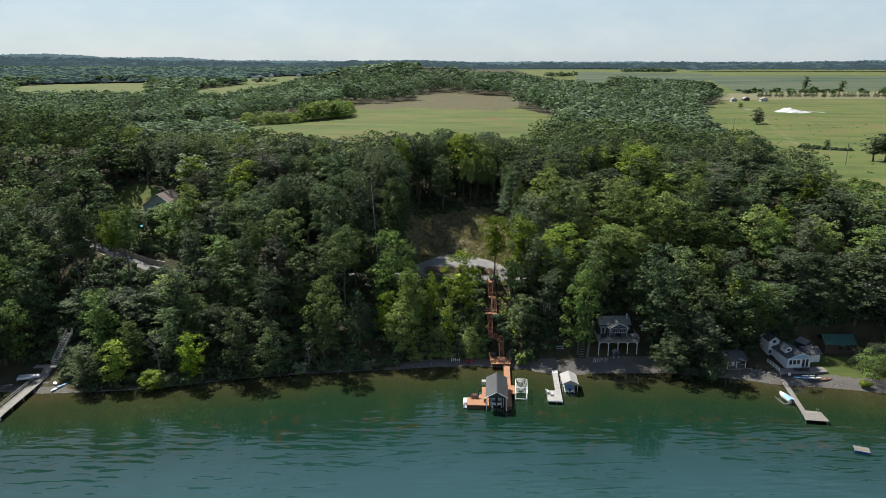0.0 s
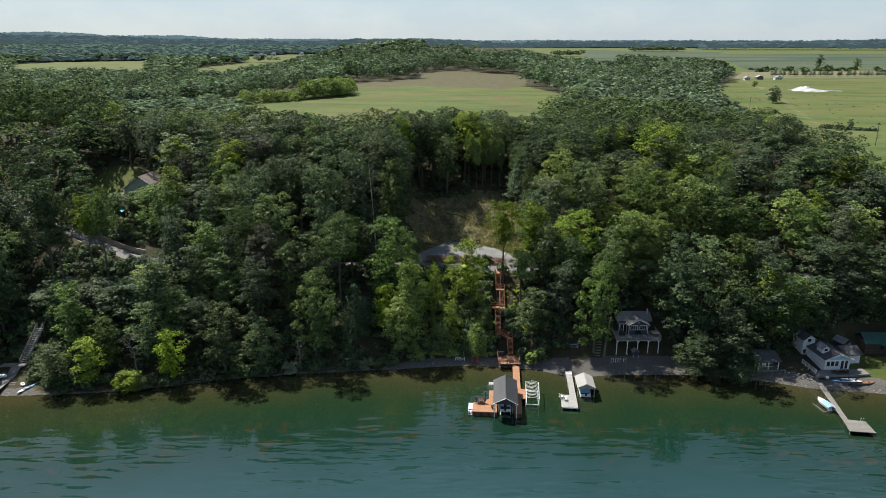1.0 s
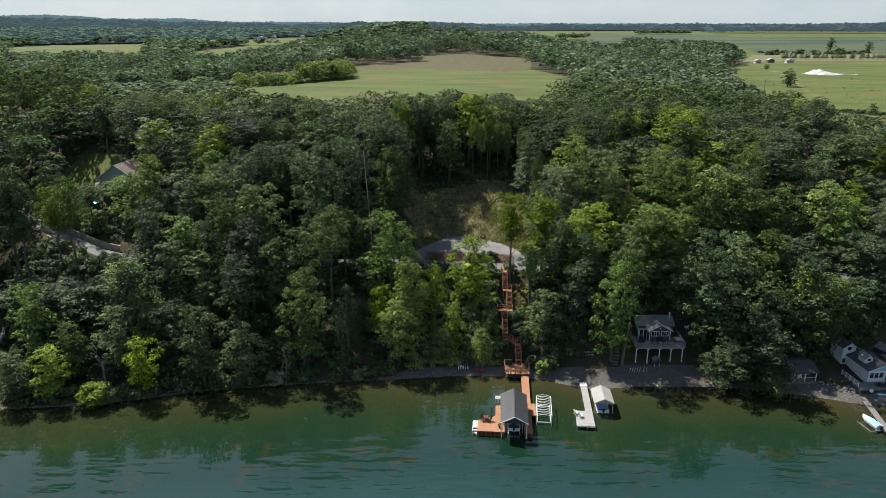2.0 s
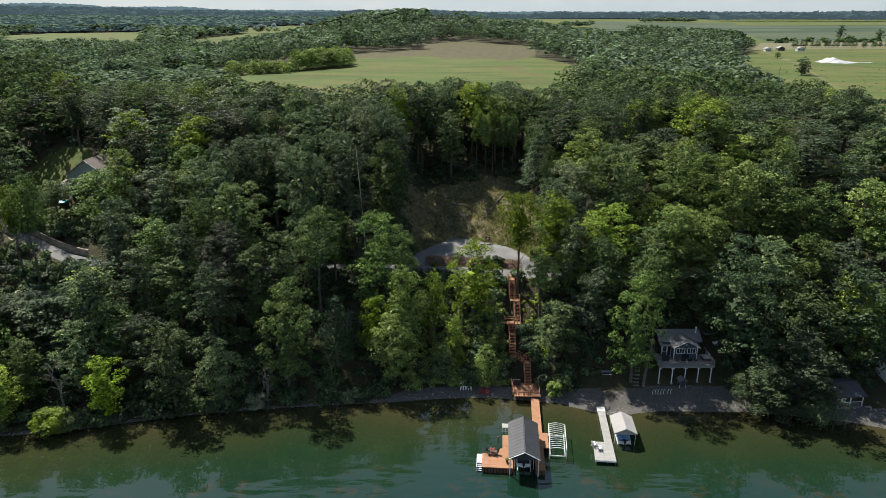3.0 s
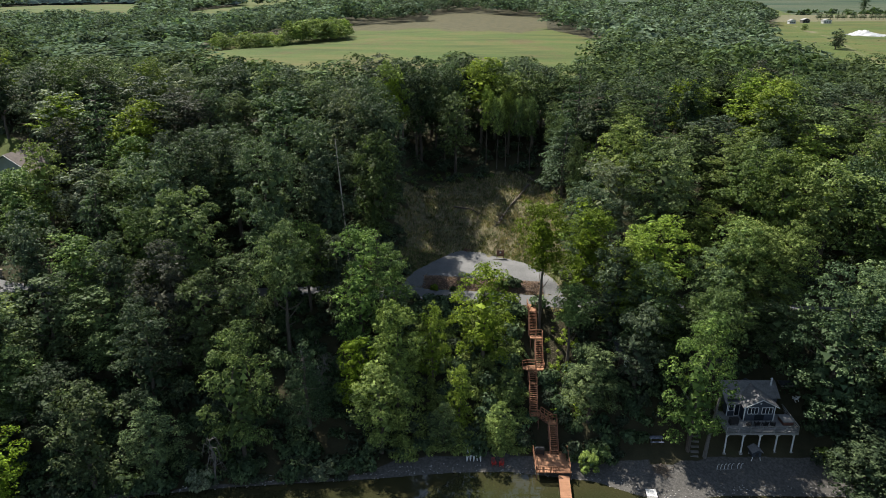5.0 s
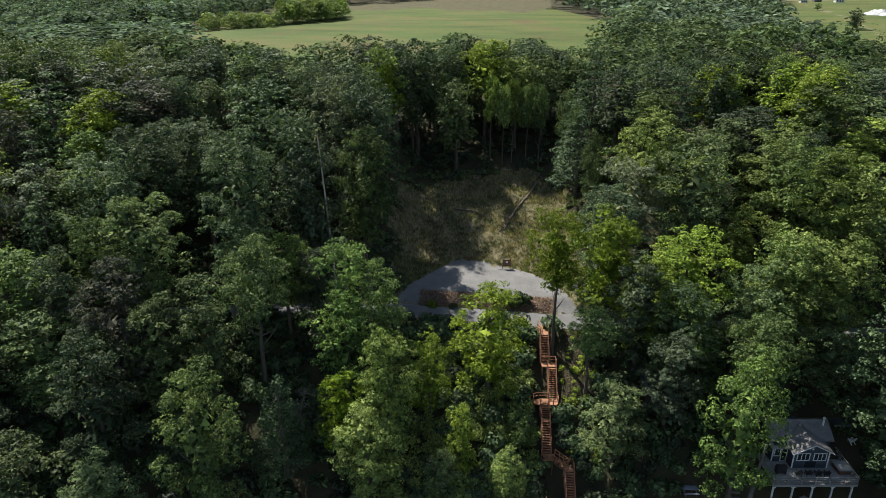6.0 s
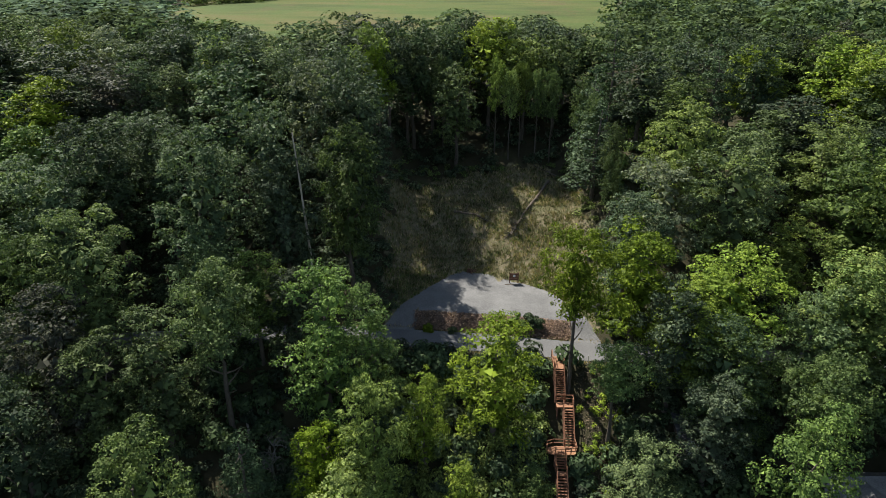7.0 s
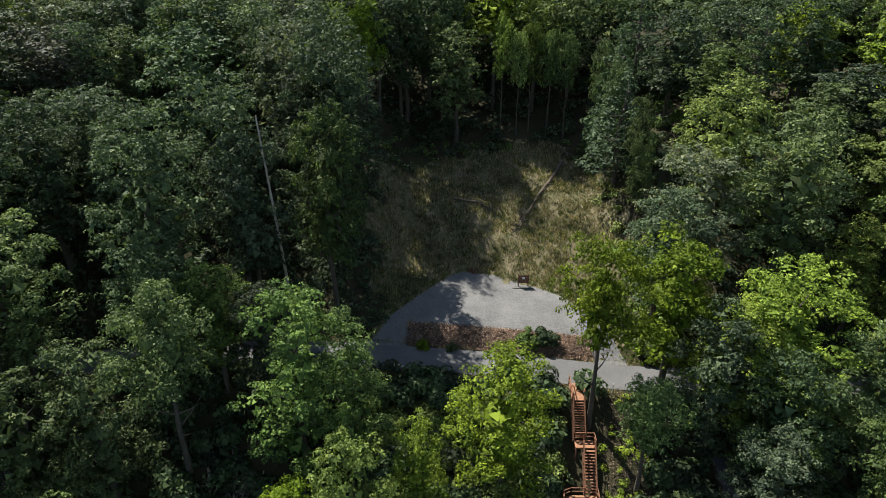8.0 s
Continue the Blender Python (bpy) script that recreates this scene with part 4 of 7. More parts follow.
DEADWOOD = surface("grey_deadwood", (0.075, 0.069, 0.061), (0.145, 0.134, 0.12), 1.5, 0.9, fine=9, bump=0.02)
STONE = surface("grey_stone", (0.17, 0.16, 0.15), (0.38, 0.36, 0.33), 1.5, 0.9, fine=9, bump=0.03, vary=0.3)
LOG = surface("fallen_log", (0.055, 0.042, 0.032), (0.14, 0.115, 0.09), 1.5, 0.95, fine=9, bump=0.03)
PALE_LOG = surface("bleached_log", (0.26, 0.22, 0.18), (0.42, 0.37, 0.31), 1.5, 0.9, fine=9, bump=0.02)
MULCH = surface("leaf_mulch", (0.05, 0.034, 0.024), (0.17, 0.115, 0.082), 1.6, 0.95, fine=6, bump=0.1)
BROWN_PAINT = surface("brown_stain", (0.085, 0.035, 0.025), (0.14, 0.06, 0.045), 2.0, 0.7, fine=15, bump=0.005)
TARP = surface("white_sheeting", (0.20, 0.21, 0.22), (0.50, 0.50, 0.50), 0.35, 0.4, fine=2, bump=0.05)
GLASS, gt, gb = nodes_of("window_glass", 0.06, 0, 0.6)
gb.inputs["Base Color"].default_value = (0.02, 0.025, 0.03, 1)


# ---- road, lay-by and cut bank ----
def ribbon(name, xs, half, lift, material, label, category):
    rows, n = [], 7
    for x in xs:
        c, s = float(road_y(x)), float(road_y(x + 0.5) - road_y(x - 0.5))
        q = math.hypot(1, s)
        for k in range(n):
            u = half * (2 * k / (n - 1) - 1) * (1 + 0.03 * noise.noise((x * 0.4, k // 3, 3)))
            rows.append((x - s / q * u, c + u / q, float(road_z(x)) + lift - 0.04 * (u / half) ** 2))
    return tagged(link_mesh(name, rows, grid_faces(n, len(xs)), material, smooth=True), label, category, kind="structure")


ribbon("road", np.arange(-180, 180, 1.5), 2.05, 0.0, ASPHALT, "narrow grey asphalt lane along the hillside", "road")


def build_layby():
    xs = np.linspace(-9.8, 18.6, 69)
    rows, n = [], 18
    for x in xs:
        lo = float(road_y(x)) + (4.75 if -5.2 < x < 15.0 else 2.0)
        hi = float(road_y(x) + layby_top(x)) + 0.4 * noise.noise((x * 0.5, 1, 0))
        hi = max(hi, lo + 0.2)
        for k in range(n):
            y = lo + (hi - lo) * k / (n - 1)
            rows.append((x, y, float(height(x, y)) + 0.07))
    ob = link_mesh("pavement", rows, grid_faces(n, len(xs)), GRAVEL, smooth=True)
    return tagged(ob, "grey gravel lay-by cut into the hillside", "lay-by", kind="structure")


build_layby()


def build_mulch():
    xs, n, rows = np.linspace(-5.6, 15.2, 84), 12, []
    for i, x in enumerate(xs):
        fade = min(1, (x + 5.6) / 1.5, (15.2 - x) / 1.5)
        for k in range(n):
            y = float(road_y(x)) + 2.35 + 2.7 * k / (n - 1)
            hump = math.sin(math.pi * k / (n - 1))
            rows.append((x, y, float(height(x, y)) + 0.03 + hump * fade * (0.35 + 0.35 * noise.noise((x * 0.9, y * 0.9, 5)) + 0.2 * noise.noise((x * 3, y * 3, 5)))))
    ob = link_mesh("leaf_bank", rows, grid_faces(n, len(xs)), MULCH, smooth=True)
    return tagged(ob, "bank of reddish-brown dead leaves and brush beside the road", "leaf bank", kind="stuff")


build_mulch()


# ---- main dock and boathouse ----
def at_ground(x, y):
    return float(height(x, y))


def deck_part(name, parent, pts, z0, z1, material):
    return part(name, made(slab, pts, z0, z1), material, parent)


def build_dock():
    t = thing("dock", 5.0, 129.9, 0, -4, "orange-brown cedar dock with a swimming deck over the water", "dock")
    deck_part("deck", t, [(0, 0), (4.7, 0), (4.7, 8.6), (3.1, 8.4), (3.1, 5.0), (1.15, 3.6), (0, 3.4)], 0.74, 0.9, CEDAR)
    deck_part("walkway", t, [(8.05, 0), (9.5, 0), (9.5, 19.9), (8.05, 19.9)], 0.745, 0.905, CEDAR)
    deck_part("cross_deck", t, [(4.7, 8.7), (8.05, 8.7), (8.05, 10.6), (4.7, 10.2)], 0.74, 0.9, CEDAR)
    deck_part("side_deck", t, [(9.5, 5.6), (10.35, 5.6), (10.35, 9.6), (9.5, 9.6)], 0.76, 0.91, CEDAR)
    for x0, x1 in ((0.05, 4.7), (8.1, 9.5)):
        for k in range(int((x1 - x0) / 0.22)):
            part("slat", made(box, x0 + 0.22 * k, x0 + 0.22 * k + 0.14, -0.06, -0.005, -0.15, 0.72), CEDAR_DARK, t)
    for x in (0.2, 2.4, 4.6, 8.15, 9.4):
        for y in (0.3, 4.0, 8.2) if x > 2 else (0.3, 3.1):
            part("pile", made(tube, (x, y, -3), (x, y, 0.74), 0.11, 0.11, 8), CEDAR_DARK, t)
    for y in (12.0, 15.0, 18.0):
        for x in (8.15, 9.4):
            part("pile", made(tube, (x, y, -2), (x, y, 0.74), 0.11, 0.11, 8), CEDAR_DARK, t)
    bm = bmesh.new()
    for k in range(4):
        box(bm, -0.75, -0.02, 0.1 + 0.22 * k, 0.24 + 0.22 * k, 0.1 + 0.15 * k, 0.16 + 0.15 * k)
    box(bm, -0.8, -0.74, 0.0, 3.2, 0.0, 0.85)
    box(bm, -0.74, 0, 1.1, 3.2, 0.66, 0.86)
    part("swim_step", bm, WHITE_VINYL, t, "white plastic swimming step")
    return t


build_dock()


def gable_roof(parent, x0, x1, y0, y1, eave, ridge, material, thick=0.12, name="roof"):
    """A roof with its ridge along y."""
    xm = (x0 + x1) / 2
    out = []
    for pts in ([(x0, y0, eave), (xm, y0, ridge), (xm, y1, ridge), (x0, y1, eave)], [(xm, y0, ridge), (x1, y0, eave), (x1, y1, eave), (xm, y1, ridge)]):
        out.append(part(name, made(sheet, pts, thick), material, parent))
    return out


def gable_wall(bm, x0, x1, y0, y1, z0, eave, ridge):
    xm = (x0 + x1) / 2
    prof = [(x0, z0), (x1, z0), (x1, eave), (xm, ridge), (x0, eave)]
    a, b = [bm.verts.new((x, y0, z)) for x, z in prof], [bm.verts.new((x, y1, z)) for x, z in prof]
    bm.faces.new(a)
    bm.faces.new(b[::-1])
    for i in range(5):
        bm.faces.new((a[i], b[i], b[(i + 1) % 5], a[(i + 1) % 5]))


def build_boathouse():
    t = thing("boathouse", 5.0, 129.9, 0, -4, "open boathouse with dark grey metal roof over a slip", "boathouse")
    roofs = gable_roof(t, 3.95, 8.65, -0.75, 8.7, 3.2, 4.45, STEEL_DARK, 0.08)
    for side, (xa, xb) in zip(roofs, ((3.95, 6.3), (8.65, 6.3))):
        for k in range(12):
            y = -0.72 + 0.85 * k
            part("seam", made(beam, (xa, y, 3.21), (xb, y, 4.465), 0.022, 0.022), STEEL_DARK, side)
    part("ridge_cap", made(box, 6.18, 6.42, -0.76, 8.71, 4.43, 4.49), STEEL_DARK, t)
    for y in (-0.7, 8.6):
        # The front panel is dark to stand in for the shaded interior.
        part("gable_panel", made(gable_wall, 4.15, 8.45, y, y + 0.06, 3.05, 3.08, 4.28), WHITE_VINYL if y > 0 else STEEL_DARK, t)
        for xa, xb in ((3.95, 6.3), (8.65, 6.3)):
            part("bargeboard", made(beam, (xa, y - 0.08, 3.12), (xb, y - 0.08, 4.37), 0.05, 0.2), WHITE, t, "white bargeboard")
    for x in (4.2, 8.4):
        for y in (-0.35, 2.6, 5.6, 8.4):
            part("post", made(box, x - 0.07, x + 0.07, y - 0.07, y + 0.07, -2.0, 3.2), WHITE, t)
        part("eave_beam", made(box, x - 0.06, x + 0.06, -0.5, 8.6, 2.95, 3.12), WHITE, t)
    for y in (-0.35, 8.4):
        part("tie_beam", made(box, 4.2, 8.4, y - 0.05, y + 0.05, 2.95, 3.08), WHITE, t)
    part("rear_roof", made(sheet, [(3.0, 9.2, 1.75), (6.0, 9.2, 1.75), (6.0, 10.6, 1.65), (3.0, 10.6, 1.65)], 0.08), CANVAS, t, "flat grey lean-to roof")
    for x in (3.1, 5.9):
        part("post", made(box, x - 0.05, x + 0.05, 10.4, 10.5, -1.0, 1.6), WHITE, t)
    return t


build_boathouse()


def hull_loft(bm, length, beam_w, depth, sheer=0.25, sections=9, deck_at=None):
    """A boat's hull: V sections from the transom at y 0 to the stem at y = length."""
    rings = []
    for k in range(sections):
        u = k / (sections - 1)
        w = beam_w / 2 * (1 - max(0, (u - 0.45) / 0.55) ** 2.2)
        keel = depth * 0.0 + depth * 0.55 * max(0, (u - 0.6) / 0.4) ** 2
        top = depth + sheer * u ** 2
        y = length * u
        rings.append([bm.verts.new(p) for p in ((-w, y, top), (-w * 0.86, y, top * 0.45 + keel * 0.5), (0, y, keel), (w * 0.86, y, top * 0.45 + keel * 0.5), (w, y, top))])
    for a, b in zip(rings, rings[1:]):
        for i in range(4):
            bm.faces.new((a[i], a[i + 1], b[i + 1], b[i]))
    bm.faces.new(rings[0][::-1])
    bmesh.ops.remove_doubles(bm, verts=bm.verts, dist=0.001)


def foredeck(bm, length, beam_w, depth, a, b, sheer=0.25, crown=0.08):
    prev = None
    for k in range(8):
        u = a + (b - a) * k / 7
        w = beam_w / 2 * (1 - max(0, (u - 0.45) / 0.55) ** 2.2) * 0.97
        z = depth + sheer * u ** 2
        row = [bm.verts.new(p) for p in ((-w, length * u, z), (0, length * u, z + crown), (w, length * u, z))]
        if prev:
            for i in range(2):
                bm.faces.new((prev[i], prev[i + 1], row[i + 1], row[i]))
        prev = row


def boat(x, y, z, turn, length, width, coat, label, cover=None, motor=True, name="motorboat", category="boat"):
    t = thing(name, x, y, z, turn, label, category)
    h = 0.75
    part("hull", made(hull_loft, length, width, h), coat, t)
    part("foredeck", made(foredeck, length, width, h, 0.58, 0.985), coat, t)
    for s in (-1, 1):
        bm = bmesh.new()
        beam(bm, (s * width * 0.46, 0, h), (s * width * 0.46, length * 0.6, h + 0.09), 0.16, 0.05)
        part("gunwale", bm, coat, t)
    part("floor", made(box, -width * 0.4, width * 0.4, 0.05, length * 0.58, 0.25, 0.3), DARK_COVER, t)
    part("transom", made(box, -width * 0.44, width * 0.44, -0.03, 0.06, 0.2, h), coat, t)
    if cover:
        part("cover", made(foredeck, length, width * 0.98, h + 0.05, 0.02, 0.6, 0.25, 0.22), cover, t, "fitted boat cover")
    else:
        part("windscreen", made(sheet, [(-width * 0.42, length * 0.57, h + 0.08), (width * 0.42, length * 0.57, h + 0.08), (width * 0.36, length * 0.51, h + 0.5), (-width * 0.36, length * 0.51, h + 0.5)], 0.03), GLASS, t)
        for sx in (-0.24, 0.24):
            bm = bmesh.new()
            box(bm, (sx - 0.12) * width, (sx + 0.12) * width, length * 0.3, length * 0.42, 0.3, 0.68)
            box(bm, (sx - 0.12) * width, (sx + 0.12) * width, length * 0.28, length * 0.3, 0.3, 1.0)
            part("seat", bm, GELCOAT, t)
        part("rear_bench", made(box, -width * 0.38, width * 0.38, length * 0.06, length * 0.17, 0.3, 0.66), DARK_COVER, t)
    if motor:
        bm = bmesh.new()
        box(bm, -0.19, 0.19, -0.62, -0.08, 0.62, 1.12)
        bmesh.ops.bevel(bm, geom=list(bm.edges), offset=0.09, segments=2, affect="EDGES")
        box(bm, -0.07, 0.07, -0.42, -0.2, -0.45, 0.65)
        part("outboard_motor", bm, BLACK, t, "black outboard motor")
    return t


boat(11.35, 130.6, 0.25, -4, 6.2, 2.3, GELCOAT, "white motorboat with a black outboard under the boathouse roof")


def cradle():
    t = thing("boat_lift", 5.0, 129.9, 0, -4, "white metal boat lift cradle under the boathouse roof", "boat lift")
    for x in (4.95, 7.75):
        for y in (1.2, 5.4):
            part("guide_post", made(tube, (x, y, -2), (x, y, 2.0), 0.05, 0.05, 6), ALUMINIUM, t)
        part("bunk", made(box, x + (0.35 if x < 6 else -0.47), x + (0.47 if x < 6 else -0.35), 0.6, 5.8, 0.05, 0.2), ALUMINIUM, t)
    w = part("winch_wheel", made(lambda bm: [tube(bm, (3.55 + 0.5 * math.cos(a), 9.2 + 0.06, 1.5 + 0.5 * math.sin(a)), (3.55 + 0.5 * math.cos(a + 0.5236), 9.26, 1.5 + 0.5 * math.sin(a + 0.5236)), 0.03, 0.03, 5) for a in [0.5236 * i for i in range(12)]]), WHITE, t, "white spoked winch wheel")
    for k in range(6):
        part("spoke", made(tube, (3.55, 9.26, 1.5), (3.55 + 0.5 * math.cos(1.047 * k), 9.26, 1.5 + 0.5 * math.sin(1.047 * k)), 0.018, 0.018, 5), WHITE, w)
    part("winch_post", made(box, 3.5, 3.6, 9.26, 9.34, 0.9, 1.5), WHITE, t)
    return t


cradle()


def armchair(x, y, z, turn, mat_seat, label, group=""):
    """A slatted deck chair with a raked back."""
    t = thing("deck_chair", x, y, z, turn, label, "chair", group)
    for s in (-0.27, 0.27):
        part("leg", made(box, s - 0.03, s + 0.03, -0.3, -0.24, 0, 0.55), mat_seat, t)
        part("leg", made(beam, (s, 0.42, 0), (s, -0.1, 0.38), 0.06, 0.06), mat_seat, t)
        part("armrest", made(box, s - 0.07, s + 0.07, -0.34, 0.3, 0.55, 0.59), mat_seat, t)
    part("seat", made(sheet, [(-0.27, -0.32, 0.38), (0.27, -0.32, 0.38), (0.27, 0.2, 0.28), (-0.27, 0.2, 0.28)], 0.04), mat_seat, t)
    for k in range(4):
        xa = -0.27 + 0.14 * k
        part("back_slat", made(beam, (xa + 0.06, 0.2, 0.28), (xa + 0.06, 0.48, 1.0), 0.11, 0.03), mat_seat, t)
    return t


for x, y, turn, m in ((6.2, 133.0, 60, BLACK), (6.75, 133.6, 170, RED), (7.3, 132.9, -70, BLACK)):
    armchair(x, y, 0.905, turn, m, ("red" if m is RED else "black") + " slatted armchair on the cedar deck", "chairs round the deck table")
tb = thing("patio_table", 6.75, 133.0, 0.905, 0, "small red-brown patio table on the cedar deck", "table")
part("tabletop", made(tube, (0, 0, 0.66), (0, 0, 0.7), 0.36, 0.36, 14), BROWN_PAINT, tb)
part("pedestal", made(tube, (0, 0, 0), (0, 0, 0.66), 0.05, 0.04, 8), BLACK, tb)


def planter(x, y, z):
    t = thing("potted_plant", x, y, z, 0, "small leafy plant in a dark pot on the dock", "plant")
    part("pot", made(tube, (0, 0, 0), (0, 0, 0.35), 0.14, 0.2, 10), BLACK, t)
    V, F = leaf_cloud(np.random.default_rng(5), [(0, 0, 0.5, 0.9, 0.4)], 90, 0.16, True, 0.35, 0.6)
    V[:, 2] += 0.25
    link_mesh("leaves", V, F, LEAVES["bright"], t)


planter(14.15, 137.2, 0.91)
planter(8.9, 131.0, 0.91)


# ---- bare canopy frame of a boat lift ----
def canopy_frame():
    t = thing("boat_lift_canopy", 15.55, 133.0, 0, -6, "bare white arched canopy frame of a boat lift in the water", "boat lift")
    for x in (0, 2.6):
        for y in (0.3, 6.4):
            part("leg", made(tube, (x, y, -2.5), (x, y, 2.0), 0.05, 0.05, 6), WHITE, t)
        part("side_rail", made(tube, (x, 0, 2.0), (x, 6.8, 2.0), 0.055, 0.055, 6), WHITE, t)
    for k in range(13):
        y = 0.05 + 6.7 * k / 12
        bm = bmesh.new()
        arc = [(2.6 * i / 6, y, 2.0 + 0.28 * math.sin(math.pi * i / 6)) for i in range(7)]
        for p, q in zip(arc, arc[1:]):
            tube(bm, p, q, 0.04, 0.04, 5)
        part("rib", bm, WHITE, t)
    for x in (0.15, 2.45):
        part("bunk", made(box, x - 0.06, x + 0.06, 0.6, 6.2, 0.45, 0.6), ALUMINIUM, t)
    for y in (0.6, 6.0):
        part("cross_beam", made(box, 0, 2.6, y - 0.05, y + 0.05, 0.3, 0.45), ALUMINIUM, t)
    return t


canopy_frame()


# ---- second dock with canopied lift ----
def build_dock_2():
    t = thing("dock", 25.6, 131.85, 0, -4.8, "pale grey L-shaped dock on metal legs", "dock")
    deck_part("walkway", t, [(-1.25, 0), (0, 0), (0, 13.8), (-1.25, 13.8)], 0.58, 0.7, GREY_DECK)
    deck_part("platform", t, [(-3.2, 0), (-1.25, 0), (-1.25, 4.8), (-3.0, 4.8)], 0.582, 0.702, GREY_DECK)
    for x in (-3.1, -1.3, -0.05):
        for y in (0.1, 4.5) if x < -2 else (0.1, 4.5, 9, 13.5):
            part("leg", made(tube, (x, y, -2.5), (x, y, 0.75), 0.035, 0.035, 6), ALUMINIUM, t)
    part("edge_board", made(box, -3.2, 0.0, -0.05, -0.005, 0.4, 0.68), WHITE, t)
    deck_part("shore_ramp", t, [(-1.3, 13.8), (0.05, 13.8), (0.05, 15.2), (-1.3, 15.2)], 0.6, 0.68, ALUMINIUM)


build_dock_2()
for x, y, turn in ((22.9, 135.7, 120), (23.6, 134.7, 80)):
    armchair(x, y, 0.705, turn, WHITE, "white plastic armchair on the grey dock", "white dock chairs")


def canopy_2():
    t = thing("boat_lift_canopy", 26.35, 136.8, 0, -3.5, "grey fabric gable canopy over a boat lift", "boat lift")
    gable_roof(t, -0.1, 3.55, 0, 5.1, 2.25, 3.15, CANVAS, 0.03, "canopy_panel")
    for y in (0.02, 5.0):
        part("canopy_end", made(gable_wall, 0.0, 3.45, y, y + 0.03, 2.12, 2.2, 3.08), CANVAS, t)
    for x in (0.1, 3.35):
        for y in (0.5, 4.6):
            part("leg", made(tube, (x, y, -2.2), (x, y, 2.2), 0.05, 0.05, 6), ALUMINIUM, t)
        part("bunk", made(box, x + (0.55 if x < 1 else -0.67), x + (0.67 if x < 1 else -0.55), 0.3, 5, 0.0, 0.15), ALUMINIUM, t)


canopy_2()
boat(28.0, 136.9, 0.05, -3.5, 5.2, 2.1, GELCOAT, "white motorboat with a pale blue cover on its lift", BLUE_COAT)
pole_t = thing("mooring_pole", 26.1, 135.6, 0, 0, "thin mooring pole standing in the water", "pole")
part("pole", made(tube, (0, 0, -2.5), (0.1, 0, 1.6), 0.04, 0.03, 6), GREY_WOOD, pole_t)


# ---- stairs up the bluff ----
def railing(parent, p, q, posts=3, tall=0.95, rails=(0.95, 0.5), mat=None):
    p, q = Vector(p), Vector(q)
    m = mat or CEDAR_RAIL
    for k in range(posts):
        c = p.lerp(q, k / max(1, posts - 1))
        part("rail_post", made(box, c.x - 0.05, c.x + 0.05, c.y - 0.05, c.y + 0.05, c.z - 0.1, c.z + tall), m, parent)
    for h in rails:
        part("handrail", made(beam, p + Vector((0, 0, h)), q + Vector((0, 0, h)), 0.1, 0.06), m, parent)


def flight(parent, top, bottom, width):
    """Stair treads between two landings, with stringers and handrails."""
    top, bottom = Vector(top), Vector(bottom)
    n = max(2, round((top.z - bottom.z) / 0.19))
    run = Vector((bottom.x - top.x, bottom.y - top.y, 0))
    side = Vector((-run.y, run.x, 0)).normalized() * width / 2
    step = run.length / n * 1.05
    ahead = run.normalized()
    for k in range(1, n):
        c = top.lerp(bottom, k / n)
        bm = bmesh.new()
        a, b = c - ahead * step * 0.48, c + ahead * step * 0.42
        pts = [a - side, b - side, b + side, a + side]
        sheet(bm, [(v.x, v.y, v.z) for v in pts], 0.06)
        part("tread", bm, CEDAR_RAIL, parent)
    for s in (-1, 1):
        part("stringer", made(beam, top + side * s + Vector((0, 0, -0.2)), bottom + side * s + Vector((0, 0, -0.2)), 0.07, 0.28), CEDAR_DARK, parent)
        railing(parent, top + side * s * 1.06, bottom + side * s * 1.06, 4, 0.9, (0.9, 0.45))


def landing(parent, x0, x1, y0, y1, z, sides=""):
    part("landing", made(box, x0, x1, y0, y1, z - 0.12, z), CEDAR, parent)
    for x in (x0 + 0.1, x1 - 0.1):
        for y in (y0 + 0.1, y1 - 0.1):
            part("support_post", made(box, x - 0.06, x + 0.06, y - 0.06, y + 0.06, min(z - 0.3, at_ground(x, y) - 0.4), z - 0.12), CEDAR_DARK, parent)
    for s in sides:
        p, q = {"w": ((x0, y0, z), (x0, y1, z)), "e": ((x1, y0, z), (x1, y1, z)), "n": ((x0, y1, z), (x1, y1, z)), "s": ((x0, y0, z), (x1, y0, z))}[s]
        railing(parent, p, q, 3)


